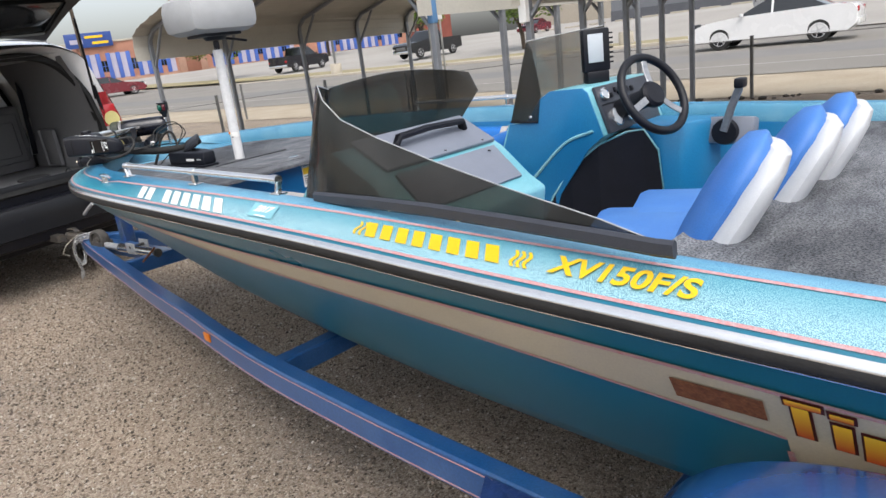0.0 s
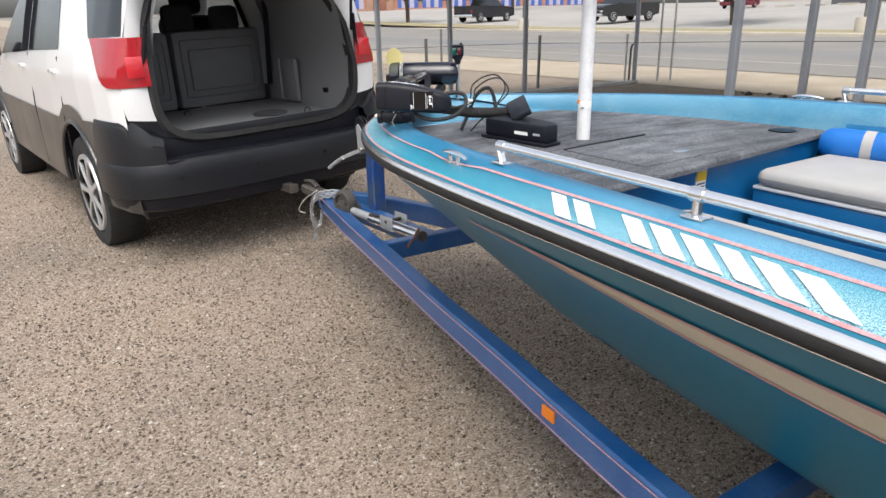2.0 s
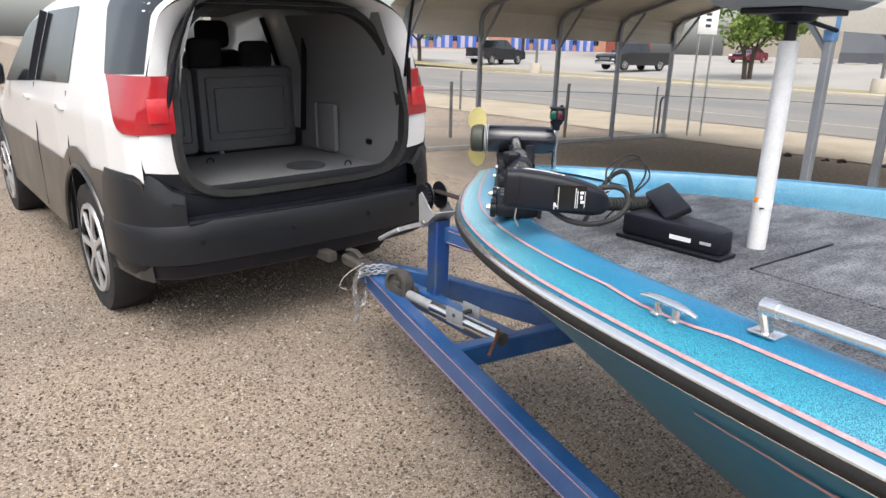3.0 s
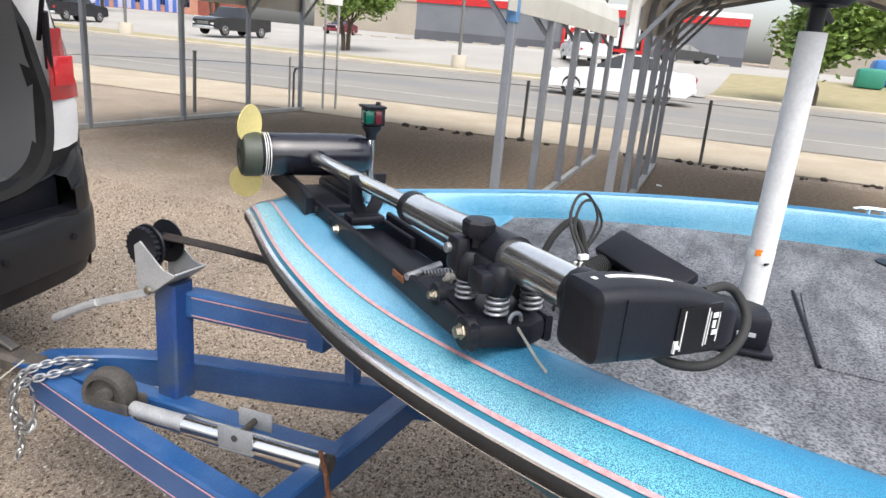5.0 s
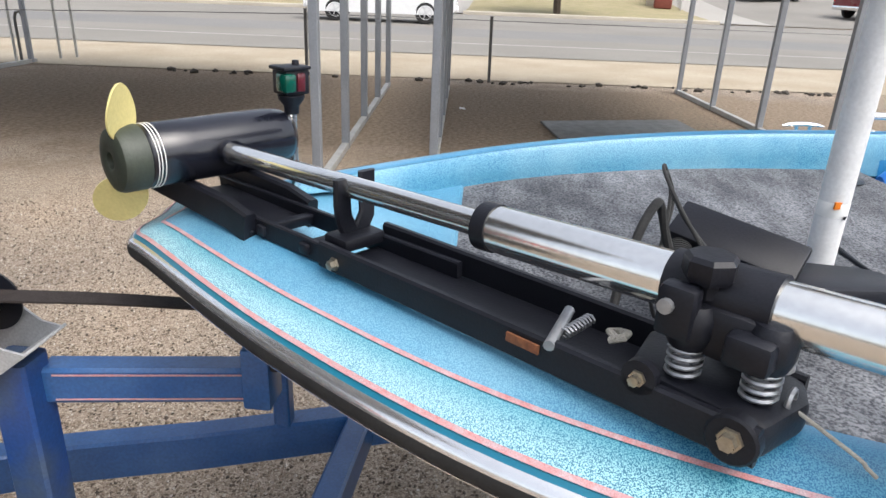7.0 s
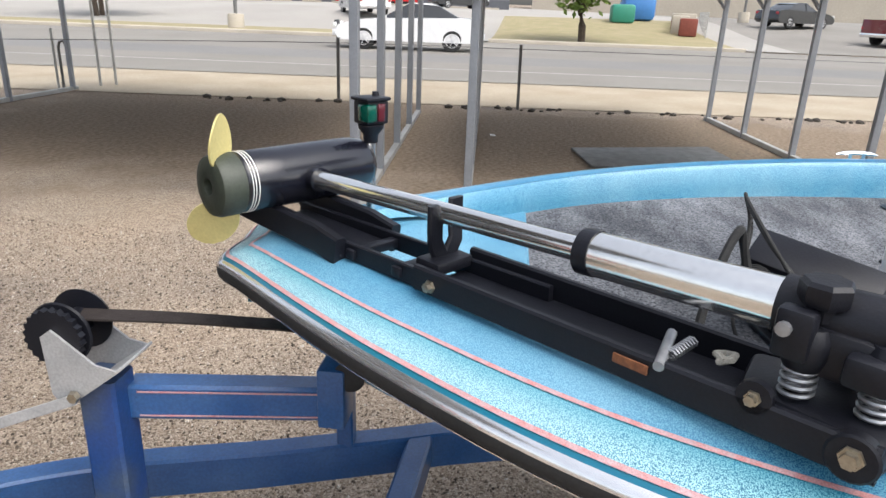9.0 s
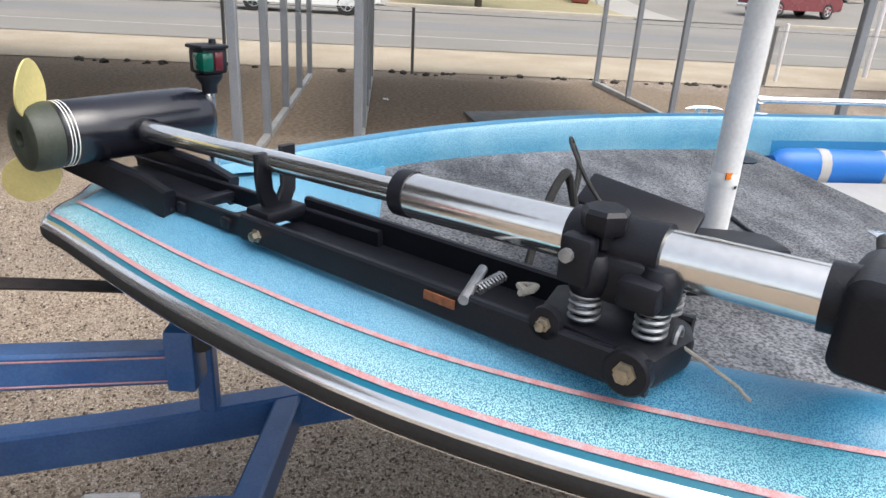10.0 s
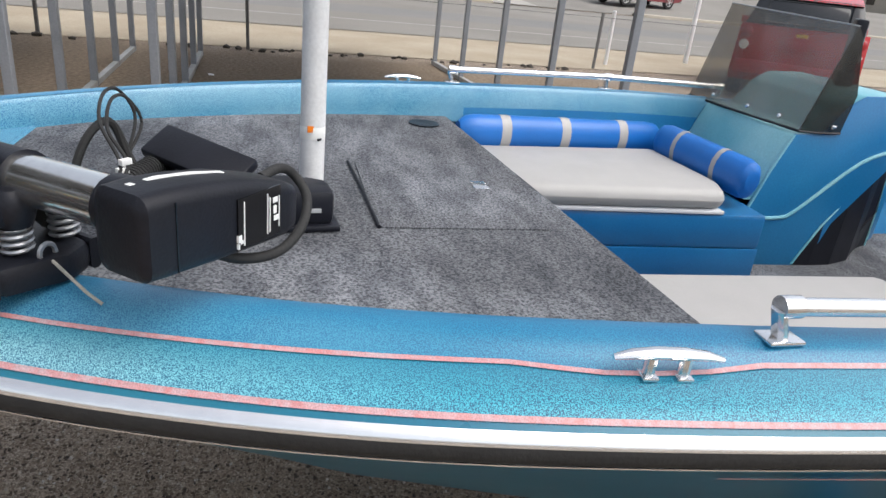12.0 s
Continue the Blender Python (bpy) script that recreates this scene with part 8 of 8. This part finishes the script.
# ---- buildings ----
def brick_building():
    t = thing("brick_building", "long single-storey salmon brick building with blue panels", "building", ground_pose(31.0, 86.0, -15.0, 0.0))
    L = 46.0
    part("wall", box((L, 0.4, 5.2), (L / 2, 0.2, 2.2), 0.0), M_BRICK, t, "salmon brick wall")
    part("body", box((L - 0.4, 14, 5.0), (L / 2, 7.5, 2.1), 0.0), M_BRICK, t)
    part("coping", box((L + 0.3, 0.6, 0.18), (L / 2, 0.15, 4.88), 0.02), M_CONC, t)
    part("base_course", box((L + 0.1, 0.12, 0.5), (L / 2, -0.04, 0.2), 0.01), M_BRICK2, t)
    for x0, x1 in ((1.0, 10.5), (16.0, 26.5), (31.0, 44.5)):
        x = x0
        while x < x1:
            part("blue_pier", box((0.5, 0.14, 3.1), (x, -0.07, 2.0), 0.02), M_BLUE, t, "blue panel")
            if int((x - x0) / 1.15) % 3 == 1:
                w = part("window", box((1.0, 0.06, 1.3), (x + 0.58, -0.02, 2.0), 0.0), M_CARGLASS, t, "dark window pane")
                part("frame", box((1.06, 0.05, 0.06), (x + 0.58, -0.06, 2.0), 0.0), M_BLUE, w)
                part("frame", box((0.06, 0.05, 1.3), (x + 0.58, -0.06, 2.0), 0.0), M_BLUE, w)
            else:
                part("infill", box((0.62, 0.06, 3.0), (x + 0.57, -0.02, 2.0), 0.0), M_PALEBLUE, t, "pale infill panel")
            x += 1.15
    part("door_surround", box((3.6, 0.5, 3.6), (13.2, -0.1, 1.8), 0.03), M_BRICK2, t)
    part("door", box((1.8, 0.1, 2.3), (13.2, -0.38, 1.2), 0.02), M_RUSTDOOR, t, "brown double door")
    s = part("sign_board", box((5.2, 0.3, 1.7), (1.6, -0.3, 5.2), 0.04), M_SIGNBLUE, t, "dark blue sign board")
    part("sign_bar", box((2.0, 0.05, 0.3), (2.2, -0.47, 5.55), 0.0), M_YELLOW, s)
    part("sign_bar", box((1.8, 0.05, 0.3), (2.8, -0.47, 4.85), 0.0), M_YELLOW, s)
    part("sign_bar", box((1.4, 0.05, 0.5), (0.2, -0.47, 5.1), 0.0), M_PALEBLUE, s)
    a = part("annex", box((9.0, 8.0, 4.4), (L + 4.0, 5.0, 2.2), 0.0), M_BRICK3, t, "dark red brick annex")
    return t


brick_building()


def grey_store():
    """A low grey block store with a red and white fascia."""
    t = thing("store", "grey block store with a red and white fascia", "building", pose(78.4, 2.4, 1.1, 0, 0, 96.9))
    L = 36.5
    part("wall", box((L, 0.4, 5.4), (L / 2, -0.2, 2.5), 0.0), M_GREYWALL, t, "grey block wall")
    part("wainscot", box((L + 0.04, 0.1, 1.2), (L / 2, 0.04, 0.5), 0.0), M_GREYWALL2, t, "darker lower wall")
    part("body", box((L - 0.4, 20, 5.2), (L / 2, -10.5, 2.4), 0.0), M_GREYWALL, t)
    part("fascia", box((L + 0.1, 0.16, 0.75), (L / 2, 0.06, 4.55), 0.0), M_CARRED, t, "red fascia band")
    part("coping", box((L + 0.2, 0.5, 0.5), (L / 2, -0.1, 5.2), 0.0), M_DECAL, t, "white coping")
    front = part("shop_front", box((9.0, 0.1, 3.4), (14.5, 0.06, 1.7), 0.0), M_BLACK, t, "dark shop front with posters")
    for i in range(5):
        part("column", box((0.35, 0.3, 3.6), (10.2 + 2.15 * i, 0.2, 1.8), 0.02), M_CARRED, front, "red column")
    for i in range(4):
        p = part("poster", box((1.3, 0.05, 1.9), (11.3 + 2.15 * i, 0.14, 2.2), 0.0), M_DECAL, front, "white poster")
        part("poster_bar", box((0.8, 0.03, 0.7), (11.3 + 2.15 * i, 0.18, 2.4), 0.0), M_CARRED if i % 2 else M_DASH, p)
    part("rail", box((9.0, 0.1, 0.3), (14.5, 0.6, 0.75), 0.0), M_CARRED, front)
    return t


grey_store()
for i in range(14):
    y = 4 + 2.9 * i
    x = 70.5 - 0.0 * y
    st = part("wheel_stop", box((0.18, 1.9, 0.16), (0, 0, 0.08), 0.03), M_CONC)
    st.matrix_world = ground_pose(x - 0.12 * y, y, 7, 0.05)
    tagged(st, "concrete wheel stop with dark gaps in the parking lot", "wheel stop", "wheel stops")


def lamp_post(x, y, h=8.5):
    t = thing("lamp_post", "grey parking lot lamp post on a concrete footing", "lamp post", ground_pose(x, y, 0, 0.1), group="lamp posts")
    part("footing", lathe([(0.0005, 0), (0.36, 0), (0.36, 0.62), (0.33, 0.66), (0.0005, 0.66)], 16), M_CONC, t, "round concrete footing")
    part("mast", tube([(0, 0, 0.66), (0, 0, h)], 0.08, 10), M_DULLSTEEL, t)
    part("lantern", box((0.9, 0.4, 0.2), (0.4, 0, h), 0.05), M_DULLSTEEL, t)


lamp_post(29.7, 12.9)
lamp_post(26.5, 31.5)
lamp_post(48.0, -14.0)


# ---- trees ----
def tree(x, y, h, r, trunk_h, seed, label, stems=1, n=2600):
    rg = random.Random(seed)
    t = thing("tree", label, "tree", ground_pose(x, y, 0, 0.05), group="trees across the street")
    b = bmesh.new()
    tips = []
    for s in range(stems):
        ox = (s - (stems - 1) / 2) * 0.5
        top = Vector((ox * 1.6 + rg.uniform(-0.2, 0.2), rg.uniform(-0.2, 0.2), trunk_h))
        tube([(ox, 0, -0.1), (ox * 1.2, 0.03, trunk_h * 0.5), top], 0.14 if stems > 1 else 0.17, 8, b)
        for i in range(7):
            a = rg.uniform(0, 6.28)
            e = top + Vector((math.cos(a) * r * rg.uniform(0.45, 0.8), math.sin(a) * r * rg.uniform(0.45, 0.8), (h - trunk_h) * rg.uniform(0.25, 0.85)))
            mid = top.lerp(e, 0.5) + Vector((0, 0, 0.25))
            sweep([top - Vector((0, 0, 0.3)), mid, e], circle(0.07, 6), b, scales=[1, 0.6, 0.25])
            tips += [e, mid.lerp(e, 0.6)]
    part("trunk", b, M_BARK, t, "grey-brown trunk and limbs")
    verts, faces = [], []
    centres = [(c, rg.uniform(0.5, 0.95) * r * 0.42) for c in tips] + [(Vector((rg.uniform(-0.7, 0.7) * r, rg.uniform(-0.7, 0.7) * r, trunk_h + (h - trunk_h) * rg.uniform(0.15, 0.95))), r * rg.uniform(0.2, 0.38)) for _ in range(10)]
    for i in range(int(n * 1.8)):
        c, rad = rg.choice(centres)
        d = Vector((rg.gauss(0, 1), rg.gauss(0, 1), rg.gauss(0, 0.8))).normalized() * rad * rg.uniform(0.35, 1.05)
        p = c + d
        u = Vector((rg.gauss(0, 1), rg.gauss(0, 1), rg.gauss(0, 0.6))).normalized()
        v = u.cross(Vector((rg.gauss(0, 1), rg.gauss(0, 1), rg.gauss(0, 1)))).normalized()
        s = rg.uniform(0.1, 0.22)
        k = len(verts)
        verts += [p - u * s, p + v * s * 0.5, p + u * s, p - v * s * 0.5]
        faces.append((k, k + 1, k + 2, k + 3))
    me = bpy.data.meshes.new("crown")
    me.from_pydata(verts, [], faces)
    me.materials.append(M_LEAF)
    o = new("crown", me)
    o.parent = t
    tagged(o, "loose bright green leaves", kind="stuff")


tree(36.2, 23.6, 5.4, 3.2, 1.9, 1, "bushy green tree with two slender stems", 2, 3200)
tree(31.9, -2.6, 4.6, 2.9, 1.5, 2, "broad green tree on the dry grass", 1, 3200)
tree(28.5, 49.0, 5.0, 3.0, 1.9, 3, "green tree before the brick building", 1, 2600)
tree(55.0, 52.0, 6.5, 4.0, 2.0, 5, "green tree at the far end of the lot", 2, 2200)
tree(64.0, 60.0, 6.0, 4.0, 2.0, 6, "green tree at the far end of the lot", 1, 2000)
tree(50.0, 62.0, 6.0, 3.5, 2.0, 9, "green tree at the far end of the lot", 1, 1800)

# stone bins and fence beyond the grass
sb = thing("stone_bins", "pallets of landscaping stone behind a low mesh fence", "stone bins", ground_pose(38.0, -8.5, -10, 0.05))
for i in range(7):
    part("stone_stack", box((1.0, 0.9, 0.9 + 0.25 * ((i * 7) % 3)), (0.2 + 1.35 * i, 0.4 * (i % 2), 0.5), 0.08), M_BRICK3 if i % 3 == 0 else M_CONC, sb, "stacked stone")
for i in range(9):
    part("fence_stake", tube([(-0.5 + 1.2 * i, -0.9, 0), (-0.5 + 1.2 * i, -0.9, 1.3)], 0.03, 6), M_GALV2, sb)
for z in (0.2, 0.5, 0.8, 1.1):
    part("fence_rail", tube([(-0.5, -0.9, z), (9.1, -0.9, z)], 0.012, 6), M_GALV2, sb)
tp = thing("covered_crate", "large crate covered with a blue tarpaulin", "crate", ground_pose(47.0, -7.0, 0, 0.05))
part("cover", box((2.6, 2.0, 1.5), (0, 0, 0.75), 0.3), M_CARBLUE2, tp)
tp = thing("covered_crate", "smaller crate covered with a green tarpaulin", "crate", ground_pose(44.6, -5.8, 0, 0.05))
part("cover", box((1.6, 1.4, 1.1), (0, 0, 0.55), 0.2), M_GREENTARP, tp)
# far skyline that closes the view
for x, y, w, d, h, a, l_ in ((60, 118, 60, 20, 6, -20, "long low pale building on the skyline"), (120, 60, 16, 40, 6, 5, "low pale building on the skyline"), (125, -30, 20, 60, 7, 0, "low tan building on the skyline"), (95, -110, 60, 20, 6, 10, "low tan building on the skyline"), (-60, 95, 60, 14, 6, 5, "low pale building behind the yard"), (-40, -60, 80, 14, 6, 0, "low tan building behind the yard"), (-45, 20, 10, 60, 5, 0, "low pale workshop behind the yard")):
    b_ = thing("far_building", l_, "building", ground_pose(x, y, a, -0.1), group="far buildings")
    part("wall", box((w, d, h), (0, 0, h / 2), 0.0), M_FARWALL, b_)
    part("parapet", box((w + 0.4, d + 0.4, 0.4), (0, 0, h), 0.0), M_CONC, b_)
    for i in range(int(w // 6)):
        part("window", box((1.6, d + 0.1, 1.3), (-w / 2 + 3 + 6 * i, 0, 2.0), 0.0), M_CARGLASS, b_)
for x, y in ((22, 60), (60, 56), (90, 20)):
    u = thing("utility_pole", "brown wooden utility pole with a crossarm", "utility pole", ground_pose(x, y, 20, 0), group="utility poles")
    part("mast", tube([(0, 0, 0), (0, 0, 10.5)], 0.15, 8), M_BARK, u)
    part("crossarm", box((2.2, 0.12, 0.14), (0, 0, 9.6), 0.01), M_BARK, u)
